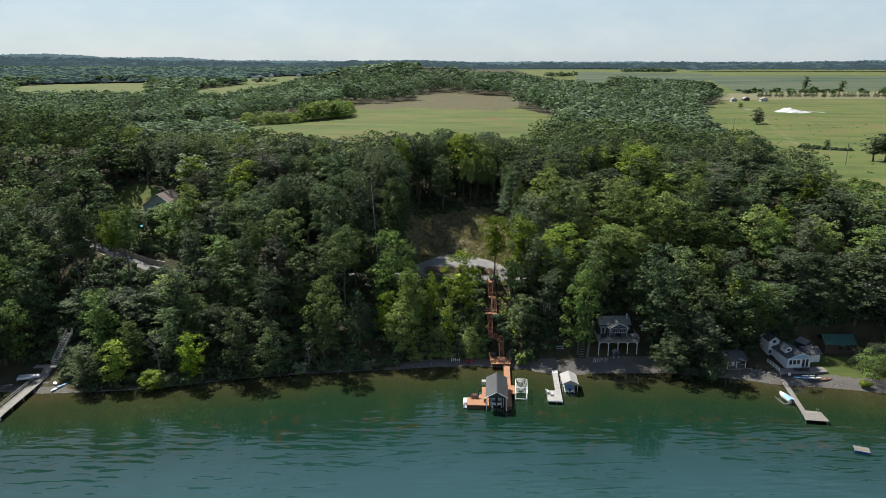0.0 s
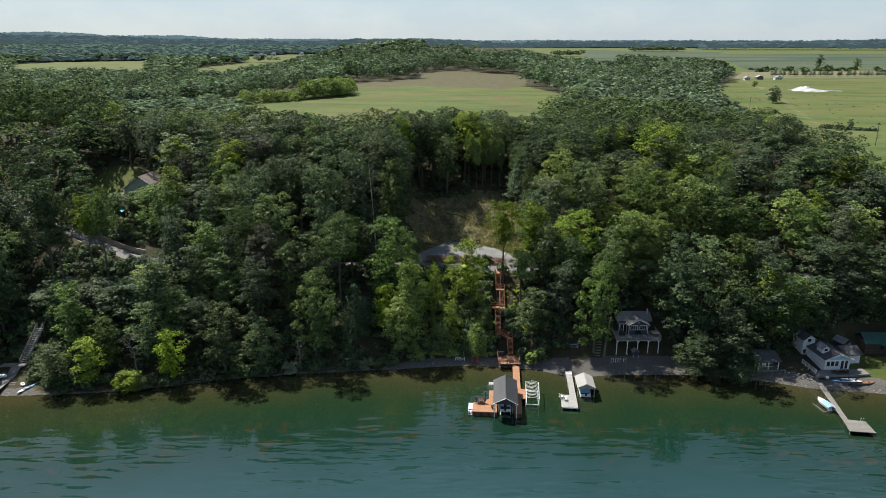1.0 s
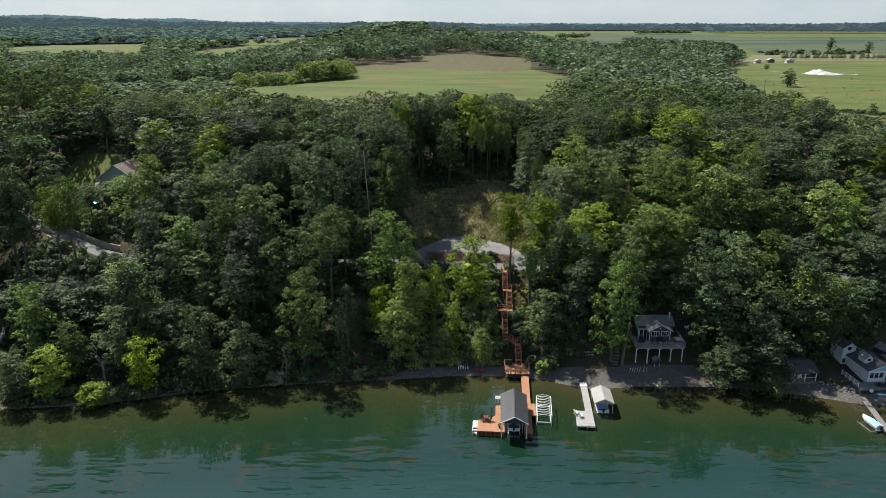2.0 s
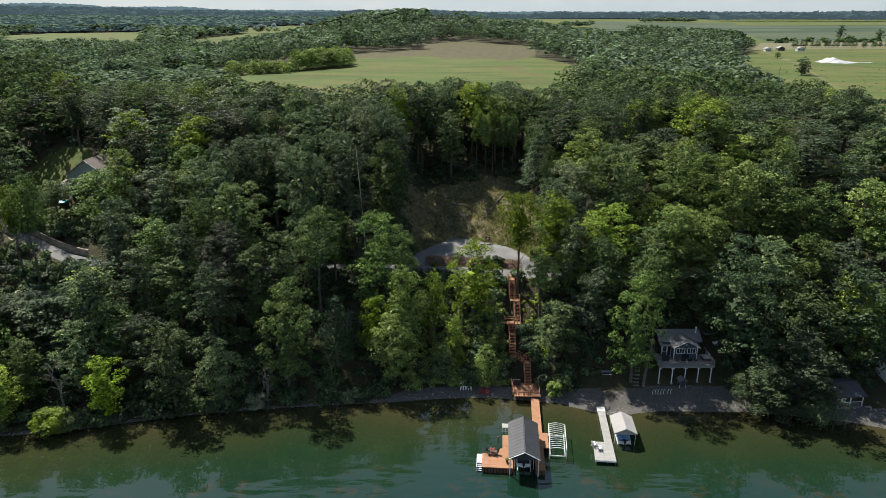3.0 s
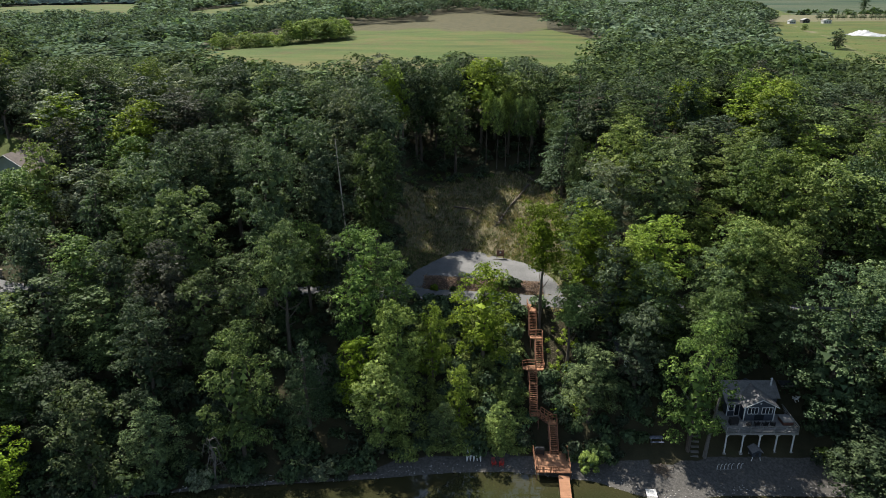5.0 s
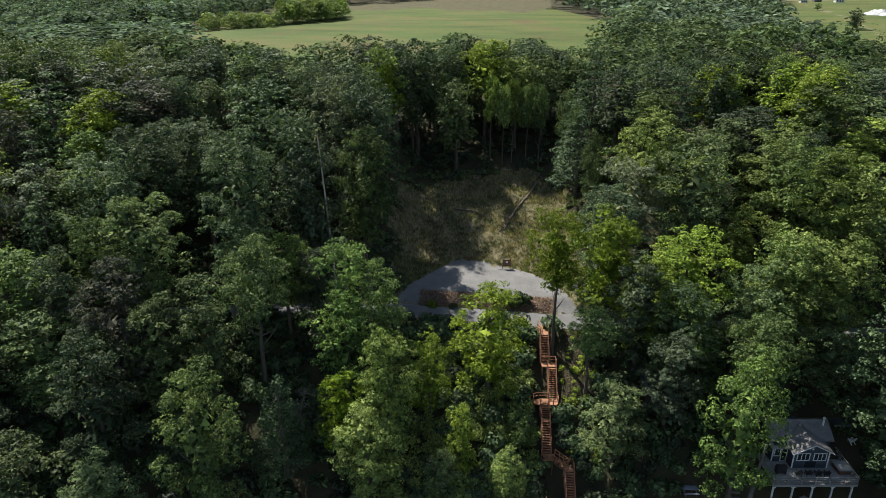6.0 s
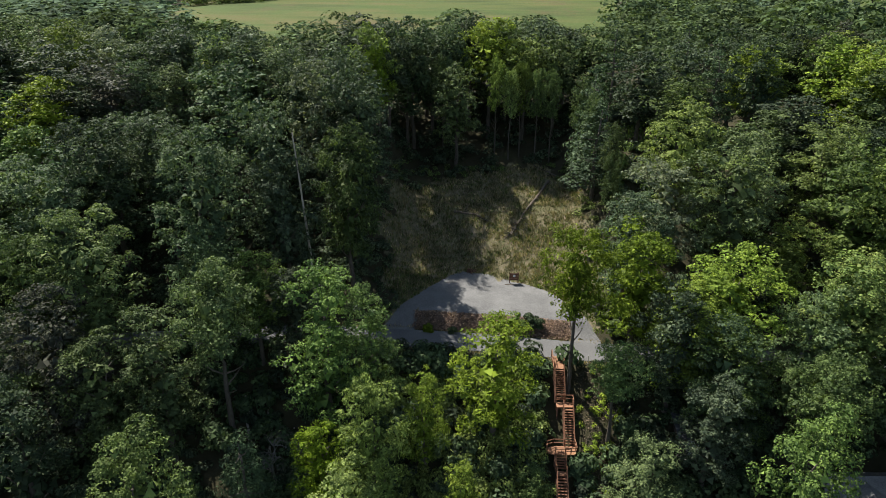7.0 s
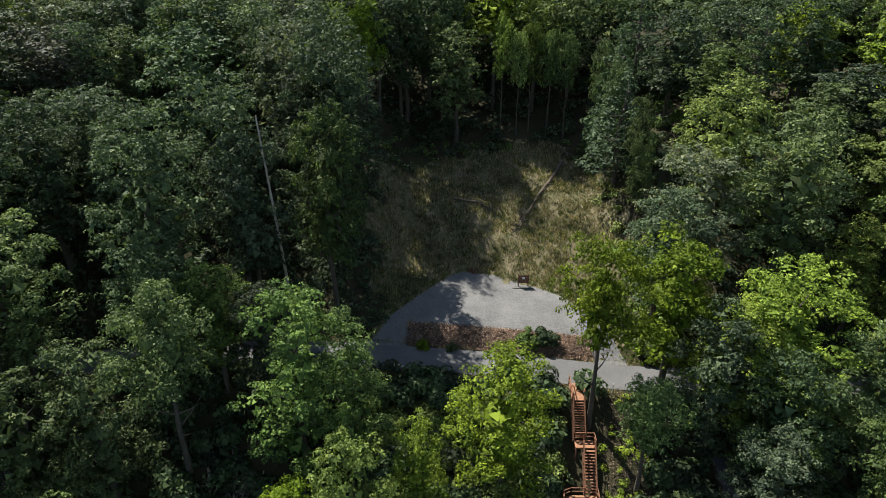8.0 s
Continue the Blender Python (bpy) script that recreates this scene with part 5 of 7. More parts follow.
def build_stairs():
    t = thing("outdoor_stairs", 0, 0, 0, 0, "reddish cedar stairs with landings climbing the wooded bluff", "stairs")
    landing(t, 11.9, 13.1, 171.9, 174.5, 14.3, "we")
    flight(t, (12.5, 171.9, 14.3), (12.5, 169.5, 11.35), 1.05)
    landing(t, 12.0, 13.9, 168.5, 169.5, 11.3, "ne")
    flight(t, (13.3, 168.5, 11.3), (13.2, 165.3, 8.4), 1.05)
    landing(t, 11.3, 13.8, 163.9, 165.3, 8.35, "e")
    railing(t, (11.3, 165.3, 8.35), (12.6, 165.3, 8.35), 2)
    part("bay_floor", made(slab, [(10.5, 164.3), (11.3, 163.9), (11.3, 165.3), (10.6, 165.0)], 8.23, 8.35), CEDAR, t)
    railing(t, (10.5, 164.2, 8.35), (10.6, 165.0, 8.35), 2)
    railing(t, (10.6, 165.0, 8.35), (11.3, 165.3, 8.35), 2)
    railing(t, (12.5, 163.9, 8.35), (13.8, 163.9, 8.35), 3)
    flight(t, (12.0, 163.9, 8.35), (12.0, 162.7, 7.15), 1.05)
    landing(t, 11.45, 12.55, 162.0, 162.7, 7.1, "we")
    flight(t, (12.0, 162.0, 7.1), (11.85, 158.6, 4.6), 1.05)
    landing(t, 11.2, 12.6, 157.6, 158.6, 4.55, "ws")
    flight(t, (12.6, 158.1, 4.55), (14.2, 157.2, 3.9), 1.0)
    landing(t, 13.8, 15.0, 156.5, 157.6, 3.85, "en")
    flight(t, (14.4, 156.5, 3.85), (14.35, 153.2, 1.25), 1.05)
    return t


build_stairs()


def build_shore_deck():
    t = thing("shore_deck", 0, 0, 0, 0, "square cedar deck with railings at the foot of the stairs", "deck")
    landing(t, 11.4, 16.2, 149.4, 153.9, 1.2, "w")
    railing(t, (11.4, 149.4, 1.2), (14.3, 149.3, 1.2), 4)
    railing(t, (16.0, 149.4, 1.2), (16.2, 153.9, 1.2), 4)
    for k in range(9):
        part("baluster", made(box, 11.6 + 0.3 * k, 11.66 + 0.3 * k, 149.38, 149.43, 1.2, 2.1), CEDAR_RAIL, t)


build_shore_deck()


def grill(x, y, z):
    t = thing("gas_grill", x, y, z, 0, "black covered gas grill on the shore deck", "grill")
    bm = bmesh.new()
    box(bm, -0.65, 0.65, -0.3, 0.3, 0.1, 1.1)
    bmesh.ops.bevel(bm, geom=list(bm.edges), offset=0.1, segments=2, affect="EDGES")
    part("cover", bm, BLACK, t)
    for s in (-0.5, 0.5):
        part("wheel", made(tube, (s, -0.3, 0.1), (s, -0.22, 0.1), 0.1, 0.1, 10), BLACK, t)


grill(12.3, 153.3, 1.2)
for x, y, turn in ((5.8, 151.9, 10), (6.9, 151.8, -15)):
    armchair(x, y, at_ground(x, y), turn, RED, "red slatted beach chair on the gravel shore", "red beach chairs")


def paddle_board(x, y, z, turn, lean, mat, label, long=2.6, wide=0.6, name="kayak", category="kayak", group=""):
    t = tagged(new(name), label, category, group)
    t.matrix_world = pose(x, y, z, lean, 0, turn)
    bm = bmesh.new()
    rows = []
    for k in range(11):
        u = k / 10
        w = wide / 2 * max(0.03, math.sin(math.pi * (0.03 + 0.94 * u)) ** 0.6)
        rows.append([bm.verts.new(p) for p in ((-w, long * (u - 0.5), 0.14), (-w * 0.6, long * (u - 0.5), 0.0), (w * 0.6, long * (u - 0.5), 0.0), (w, long * (u - 0.5), 0.14), (0, long * (u - 0.5), 0.24))])
    for a, b in zip(rows, rows[1:]):
        for i in range(5):
            bm.faces.new((a[i], a[(i + 1) % 5], b[(i + 1) % 5], b[i]))
    bm.faces.new(rows[0][::-1])
    bm.faces.new(rows[-1])
    part("hull", bm, mat, t)
    part("cockpit", made(tube, (0, -0.1, 0.2), (0, -0.1, 0.26), 0.2, 0.22, 10), BLACK, t)
    return t


for k in range(5):
    x = 2.2 + 0.42 * k
    paddle_board(x, 153.2 + 0.1 * (k % 2), at_ground(x, 153.2) + 0.55, 4 * k - 8, 38, WHITE, "white kayak leaning on the bank above the beach", 2.2, 0.34, group="kayaks leaning on the bank")


# ---- house on posts ----
def window(parent, x0, x1, z0, z1, y, panes=2, frame_mat=None):
    """A window in a wall that faces -y, its frame proud of the wall."""
    fm = frame_mat or WHITE
    bm = bmesh.new()
    for a, b, c, d in ((x0 - 0.08, x1 + 0.08, z0 - 0.08, z0), (x0 - 0.08, x1 + 0.08, z1, z1 + 0.08), (x0 - 0.08, x0, z0, z1), (x1, x1 + 0.08, z0, z1)):
        box(bm, a, b, y - 0.05, y - 0.003, c, d)
    for k in range(1, panes):
        x = x0 + (x1 - x0) * k / panes
        box(bm, x - 0.035, x + 0.035, y - 0.045, y - 0.004, z0, z1)
    w = part("window", bm, fm, parent, "white framed window")
    for k in range(panes):
        xa, xb = x0 + (x1 - x0) * k / panes, x0 + (x1 - x0) * (k + 1) / panes
        part("pane", made(box, xa + 0.03, xb - 0.03, y - 0.02, y - 0.006, z0, z1), GLASS, w)
    return w


def build_house():
    t = thing("house", 37.6, 152.9, 0, 1.5, "dark slate-blue cottage with a deck on white posts", "house")
    part("wall", made(gable_wall, 3.5, 7.7, 2.9, 8.4, 4.6, 7.85, 8.95), SLATE, t)
    part("rear_wall", made(box, 1.6, 9.0, 5.2, 9.4, 4.6, 7.84), SLATE, t)
    part("wing_wall", made(box, 1.6, 3.49, 4.2, 5.2, 4.6, 7.84), SLATE, t)
    gable_roof(t, 3.1, 8.1, 2.55, 6.9, 7.78, 9.08, SHINGLE)
    for pts in ([(1.2, 4.9, 7.8), (9.3, 4.9, 7.8), (9.3, 7.2, 9.3), (1.2, 7.2, 9.3)], [(1.2, 7.2, 9.3), (9.3, 7.2, 9.3), (9.3, 9.7, 7.8), (1.2, 9.7, 7.8)]):
        part("roof", made(sheet, pts, 0.13), SHINGLE, t)
    part("wing_roof", made(sheet, [(1.2, 3.8, 7.55), (3.45, 3.8, 7.55), (3.45, 5.1, 7.95), (1.2, 5.1, 7.95)], 0.12), SHINGLE, t)
    for xa, xb in ((3.1, 5.6), (8.1, 5.6)):
        part("bargeboard", made(beam, (xa, 2.5, 7.7), (xb, 2.5, 9.0), 0.05, 0.2), WHITE, t)
    for x in (3.5, 7.7):
        part("corner_board", made(box, x - 0.07, x + 0.07, 2.86, 2.94, 4.7, 7.8), WHITE, t)
    part("corner_board", made(box, 1.55, 1.68, 4.16, 4.24, 4.7, 7.6), WHITE, t)
    window(t, 3.95, 5.35, 6.55, 7.5, 2.9, 3)
    window(t, 5.95, 7.35, 6.55, 7.5, 2.9, 3)
    window(t, 1.85, 2.5, 6.2, 7.3, 4.2, 1)
    window(t, 2.7, 3.3, 5.45, 7.4, 4.2, 1)
    part("patio_door", made(box, 5.0, 6.3, 2.87, 2.897, 5.45, 6.35), GLASS, t)
    part("gable_light", made(box, 5.5, 5.7, 2.84, 2.897, 8.1, 8.3), WHITE, t)
    bm = bmesh.new()
    tube(bm, (8.5, 6.6, 8.8), (8.5, 6.6, 9.9), 0.12, 0.12, 8)
    tube(bm, (8.5, 6.6, 9.9), (8.5, 6.6, 10.05), 0.22, 0.1, 8)
    part("chimney", bm, WHITE, t, "white metal flue")
    deck = deck_part("deck", t, [(0, 0), (9.9, 0), (10.1, 5.6), (7.9, 5.6), (7.9, 2.9), (3.4, 2.9), (3.4, 4.1), (1.5, 4.1), (1.5, 5.4), (0.3, 5.4)], 5.25, 5.4, GREY_DECK)
    part("fascia", made(box, -0.05, 9.95, -0.06, -0.005, 5.12, 5.38), GREY_DECK, t, "pale grey deck fascia")
    for k in range(5):
        x = 0.25 + 2.33 * k
        part("deck_post", made(box, x - 0.08, x + 0.08, 0.15, 0.31, at_ground(37.6 + x, 153.2) - 0.4, 5.25), WHITE, t)
        part("footing", made(box, x - 0.2, x + 0.2, 0.03, 0.43, at_ground(37.6 + x, 153.2) - 0.3, at_ground(37.6 + x, 153.2) + 0.12), STONE, t)
        for s in (-1, 1):
            if 0 < x + s < 9.8:
                part("brace", made(beam, (x, 0.23, 4.6), (x + s * 0.55, 0.23, 5.15), 0.07, 0.07), WHITE, t)
    part("deck_beam", made(box, 0.1, 9.7, 0.14, 0.32, 5.0, 5.24), WHITE, t)
    for p, q, n in (((0, 0.03, 5.4), (9.9, 0.03, 5.4), 7), ((9.9, 0.03, 5.4), (10.08, 5.5, 5.4), 5), ((0.02, 0.03, 5.4), (0.3, 5.3, 5.4), 4)):
        railing(t, p, q, n, 0.98, (0.96, 0.66, 0.36, 0.12), GREY_DECK)
    return t


build_house()
for k, x in enumerate((41.3, 42.4, 43.5, 44.6)):
    armchair(x, 154.6, 5.402, 180 + 12 * (k % 3 - 1), BLACK, "black slatted armchair on the cottage deck", "chairs on the cottage deck")
grill(39.3, 155.0, 5.402)
tb = thing("hot_tub", 46.9, 155.6, 5.402, 2, "low square hot tub with a grey-green cover on the deck", "hot tub")
bm = bmesh.new()
box(bm, -0.85, 0.85, -0.85, 0.85, 0, 0.6)
bmesh.ops.bevel(bm, geom=list(bm.edges), offset=0.1, segments=2, affect="EDGES")
part("tub", bm, BROWN_PAINT, tb)
part("lid", made(box, -0.9, 0.9, -0.9, 0.9, 0.6, 0.7), CANVAS, tb)
armchair(49.6, 159.2, at_ground(49.6, 159.2), 200, WHITE, "white slatted armchair on the ground beside the cottage")
tb = thing("outdoor_daybed", 48.9, 161.2, at_ground(48.9, 161.2), 0, "low dark outdoor daybed beside the cottage", "daybed")
part("frame", made(box, -1.0, 1.0, -0.7, 0.7, 0.1, 0.35), GREY_WOOD, tb)
part("mat", made(box, -0.92, 0.92, -0.62, 0.62, 0.35, 0.42), DARK_COVER, tb)


def small_shed():
    z = at_ground(41.9, 152.6)
    t = thing("play_shed", 41.9, 152.6, z, 4, "small blue-grey play shed with a gable roof on legs", "shed")
    part("wall", made(gable_wall, -0.6, 0.6, -0.5, 0.7, 0.5, 1.35, 1.7), SLATE, t)
    gable_roof(t, -0.8, 0.8, -0.7, 0.85, 1.3, 1.82, SHINGLE, 0.06)
    for x in (-0.5, 0.5):
        for y in (-0.4, 0.6):
            part("leg", made(beam, (x * 1.25, y - 0.1, -0.1), (x, y, 0.5), 0.08, 0.08), WHITE, t)
    part("doorway", made(box, -0.22, 0.22, -0.52, -0.503, 0.6, 1.15), BLACK, t)


small_shed()


def kayak_rack():
    t = thing("kayak_rack", 36.1, 150.7, at_ground(37.7, 150.8), 4, "row of curved white metal rack arms on the beach", "rack")
    for k in range(7):
        x = 0.1 + 0.5 * k + (0.3 if k > 4 else 0)
        bm = bmesh.new()
        arc = [(x, 0.0, -0.1), (x, 0.05, 0.5), (x + 0.05, 0.02, 0.85), (x + 0.16, -0.12, 1.05)]
        for p, q in zip(arc, arc[1:]):
            tube(bm, p, q, 0.045, 0.04, 6)
        part("rack_arm", bm, WHITE, t)
    part("base_rail", made(box, 0, 3.6, -0.05, 0.05, -0.02, 0.08), GREY_WOOD, t)


kayak_rack()


def picnic_table(x, y, turn, label, top=None):
    t = thing("picnic_table", x, y, at_ground(x, y), turn, label, "table")
    part("tabletop", made(box, -0.95, 0.95, -0.36, 0.36, 0.7, 0.75), top or GREY_WOOD, t)
    for s in (-1, 1):
        part("bench", made(box, -0.95, 0.95, s * 0.68 - 0.13, s * 0.68 + 0.13, 0.4, 0.45), top or GREY_WOOD, t)
        for d in (-1, 1):
            part("leg", made(beam, (s * 0.7, d * 0.7, -0.05), (s * 0.7, d * 0.25, 0.7), 0.09, 0.05), GREY_WOOD, t)
        part("crosspiece", made(box, s * 0.7 - 0.03, s * 0.7 + 0.03, -0.75, 0.75, 0.33, 0.41), GREY_WOOD, t)


picnic_table(28.5, 154.0, 2, "weathered picnic table with a blue end on the beach", surface("blue_grey_boards", (0.07, 0.085, 0.12), (0.13, 0.15, 0.19), 2.0))


def log_steps(x0, y0, x1, y1, n=10):
    t = thing("log_steps", 0, 0, 0, 0, "weathered timber steps up the bank", "steps")
    for k in range(n):
        u = k / (n - 1)
        x, y = x0 + (x1 - x0) * u, y0 + (y1 - y0) * u
        z = at_ground(x, y)
        part("step", made(box, x - 0.55, x + 0.55, y - 0.14, y + 0.14, z - 0.15, z + 0.12), GREY_WOOD, t)


log_steps(33.6, 152.6, 35.2, 158.0)


def leaning_trunk(x, y, tall, dx, dy, r, mat, label):
    t = thing("leaning_tree", x, y, at_ground(x, y), 0, label, "tree")
    bm = bmesh.new()
    p = Vector((0, 0, -0.6))
    for k in range(1, 5):
        q = Vector((dx * (k / 4) ** 1.2, dy * k / 4, tall * k / 4))
        tube(bm, p, q, r * (1 - 0.15 * (k - 1)), r * (1 - 0.15 * k), 8)
        p = q
    part("stem", bm, mat, t)


leaning_trunk(35.0, 152.6, 9, 1.2, 1.0, 0.32, DEADWOOD, "grey leaning tree trunk beside the log steps")


def snag(x, y, tall, droop, label, seed):
    """A leafless dead tree: a bent stem with forked bare limbs."""
    r = np.random.default_rng(seed)
    t = thing("dead_tree", x, y, at_ground(x, y), 0, label, "tree")
    stem = bmesh.new()
    p = Vector((0, 0, -0.5))
    path = [p]
    for k in range(1, 6):
        path.append(Vector((r.uniform(-0.15, 0.15) * k, r.uniform(-0.15, 0.15) * k, tall * k / 5)))
        tube(stem, path[-2], path[-1], 0.2 * (1.1 - 0.18 * k) + 0.02, 0.2 * (1.1 - 0.18 * (k + 1)) + 0.04, 7)
    part("stem", stem, DEADWOOD, t)
    for k in range(15):
        a, b = path[2 + k % 3], path[3 + k % 3]
        s = a.lerp(b, r.uniform(0, 1))
        w = 2.4 * k + r.uniform(-0.4, 0.4)
        reach = r.uniform(1.0, 2.2) * tall / 9
        mid = s + Vector((0.55 * reach * math.cos(w), 0.55 * reach * math.sin(w), reach * r.uniform(0.1, 0.5)))
        end = s + Vector((reach * math.cos(w), reach * math.sin(w), reach * (r.uniform(0.2, 0.9) - droop)))
        limb = bmesh.new()
        tube(limb, s, mid, 0.06, 0.045, 5)
        tube(limb, mid, end, 0.045, 0.015, 5)
        for _ in range(3):
            e = mid.lerp(end, r.uniform(0.2, 0.9))
            tube(limb, e, e + Vector((r.uniform(-0.5, 0.5), r.uniform(-0.5, 0.5), r.uniform(-0.1, 0.6) - 0.6 * droop)) * reach * 0.6, 0.025, 0.008, 4)
        part("branch", limb, DEADWOOD, t)
    return t


snag(-31.6, 147.2, 7.2, 1.6, "pale dead tree with drooping bare branches by the shore", 91)
snag(-64.5, 142.5, 10.5, 0.2, "grey leafless dead tree among the shore trees", 92)
leaning_trunk(-18.3, 183.6, 24.5, -1.4, 0.6, 0.2, PALE_LOG, "tall bare pale tree trunk at the edge of the wood")
snag(-19.4, 160.8, 7.5, 0.5, "broken grey dead tree beside the fallen logs", 93)


def twig_heap(name, x, y, w, d, h, n, mat, label, category, seed):
    r = np.random.default_rng(seed)
    bm = bmesh.new()
    for _ in range(n):
        a = r.uniform(0, 6.28)
        L = r.uniform(0.4, 1.0) * w * 0.7
        cx, cy = r.normal(0, w * 0.25), r.normal(0, d * 0.25)
        cz = at_ground(x + cx, y + cy) + max(0.03, r.uniform(0, 1) * h * (1 - (abs(cx) / w + abs(cy) / d)))
        e = Vector((math.cos(a) * L / 2, math.sin(a) * L / 2, r.uniform(-0.2, 0.25) * L * 0.5))
        tube(bm, Vector((x + cx, y + cy, cz)) - e, Vector((x + cx, y + cy, cz)) + e, 0.045, 0.02, 4)
    ob = part(name, bm, mat, None)
    return tagged(ob, label, category)


twig_heap("brush_pile", 28.6, 150.2, 2.6, 1.6, 0.7, 90, LOG, "heap of brown driftwood and branches on the beach", "brush", 21)


# ---- hut among the trees ----
def build_hut():
    z = at_ground(27, 163.5)
    t = thing("cabin", 24.9, 163.6, z, 0, "small dark cabin with white windows among the trees", "cabin")
    part("wall", made(box, 0, 4.4, 0, 3.2, -1.0, 2.6), LOG_WALL, t)
    part("roof", made(sheet, [(-0.4, -0.5, 2.55), (4.8, -0.5, 2.55), (4.8, 3.6, 3.3), (-0.4, 3.6, 3.3)], 0.12), SHINGLE_DARK, t)
    part("door", made(box, 0.7, 1.5, -0.05, -0.004, 0.1, 2.1), WHITE, t)
    for x in (2.0, 3.2):
        window(t, x, x + 0.75, 0.9, 2.0, 0.0, 1)
    railing(t, (-0.2, -1.2, 0.1), (4.6, -1.2, 0.1), 5, 0.9, (0.9, 0.45), GREY_WOOD)
    part("porch", made(box, -0.3, 4.7, -1.3, -0.01, -0.05, 0.1), GREY_WOOD, t)
    for x in (-0.2, 2.2, 4.6):
        part("porch_post", made(box, x - 0.07, x + 0.07, -1.25, -1.1, -2.6, -0.05), GREY_WOOD, t)


build_hut()


# ---- lay-by: board and logs ----
def build_board():
    t = thing("notice_board", 7.8, 191.3, at_ground(8.4, 191.3), 2, "dark brown wooden board on two posts by the lay-by", "board")
    for x in (0.05, 1.25):
        part("post", made(box, x - 0.06, x + 0.06, -0.06, 0.06, -0.5, 1.75), BROWN_PAINT, t)
    for k in range(4):
        part("board", made(box, 0.0, 1.3, -0.1, -0.065, 0.55 + 0.28 * k, 0.8 + 0.28 * k), BROWN_PAINT, t)
    part("label_plate", made(box, 0.5, 0.82, -0.125, -0.102, 1.1, 1.4), WHITE_VINYL, t)
    part("skid", made(beam, (-0.7, -0.5, 0.05), (1.9, -0.7, 0.05), 0.14, 0.1), LOG, t)


build_board()


def fallen_log(pts, r, mat, label, limbs=0, seed=0):
    """A fallen trunk that lies along the ground through the given places, with its broken limbs."""
    rr = np.random.default_rng(seed)
    t = thing("fallen_log", 0, 0, 0, 0, label, "log")
    n = 14
    path = []
    for k in range(n):
        u = k / (n - 1) * (len(pts) - 1)
        i = min(int(u), len(pts) - 2)
        x = pts[i][0] + (pts[i + 1][0] - pts[i][0]) * (u - i) + rr.uniform(-0.08, 0.08)
        y = pts[i][1] + (pts[i + 1][1] - pts[i][1]) * (u - i) + rr.uniform(-0.08, 0.08)
        path.append(Vector((x, y, at_ground(x, y) + r * 1.1)))
    bm = bmesh.new()
    rings = []
    for k, c in enumerate(path):
        d = (path[min(k + 1, n - 1)] - path[max(k - 1, 0)]).to_track_quat("Z", "Y")
        rad = r * (1 - 0.7 * k / n)
        rings.append([bm.verts.new(c + d @ Vector((rad * math.cos(0.8976 * j), rad * math.sin(0.8976 * j), 0))) for j in range(7)])
    for a, b in zip(rings, rings[1:]):
        for j in range(7):
            bm.faces.new((a[j], a[(j + 1) % 7], b[(j + 1) % 7], b[j]))
    bm.faces.new(rings[0][::-1])
    bm.faces.new(rings[-1])
    part("stem", bm, mat, t)
    for _ in range(limbs):
        p = path[rr.integers(3, n)]
        e = p + Vector((rr.uniform(-1.4, 1.4), rr.uniform(-1, 1), rr.uniform(0.1, 0.9)))
        part("branch", made(tube, p, e, r * 0.3, r * 0.08, 5), mat, t)
    return t


fallen_log([(15.2, 211.2), (11.8, 205.6), (8.5, 199.9)], 0.24, LOG, "dark fallen tree trunk on the grassy slope", 16, 1)
fallen_log([(10.0, 202.4), (7.6, 199.2)], 0.2, LOG, "tangle of dark fallen branches on the slope", 22, 2)
fallen_log([(-0.2, 204.6), (3.0, 203.8), (5.4, 202.2)], 0.22, LOG, "half-buried dark log across the grassy slope", 5, 3)
fallen_log([(17.0, 212.4), (13.4, 215.6)], 0.16, LOG, "thin fallen stem under the trees", 6, 4)
fallen_log([(-19.5, 158.5), (-21.2, 166.5)], 0.24, PALE_LOG, "bleached fallen trunk on the wooded slope", 5, 5)
fallen_log([(-22.6, 157.8), (-20.6, 164.5)], 0.2, PALE_LOG, "pale fallen trunk leaning among the trees", 4, 6)
fallen_log([(-17.6, 160.5), (-18.4, 167.0)], 0.18, PALE_LOG, "grey fallen stem among the trees", 4, 7)
twig_heap("brush_pile", 2.2, 193.9, 1.4, 0.8, 0.5, 40, BROWN_PAINT, "small heap of reddish brush beside the lay-by", "brush", 22)
for k, (x, y) in enumerate([(14.6, 174.3), (16.2, 173.6)]):
    t = thing("marker_post", x, y, at_ground(x, y), 0, "thin white roadside marker post", "post", "roadside markers")
    part("post", made(tube, (0, 0, -0.3), (0, 0, 1.1), 0.05, 0.05, 6), WHITE, t)


# ---- cottages by the second beach ----
PATIO = surface("grey_pavers", (0.09, 0.088, 0.085), (0.16, 0.155, 0.15), 1.0, 0.9, fine=6)


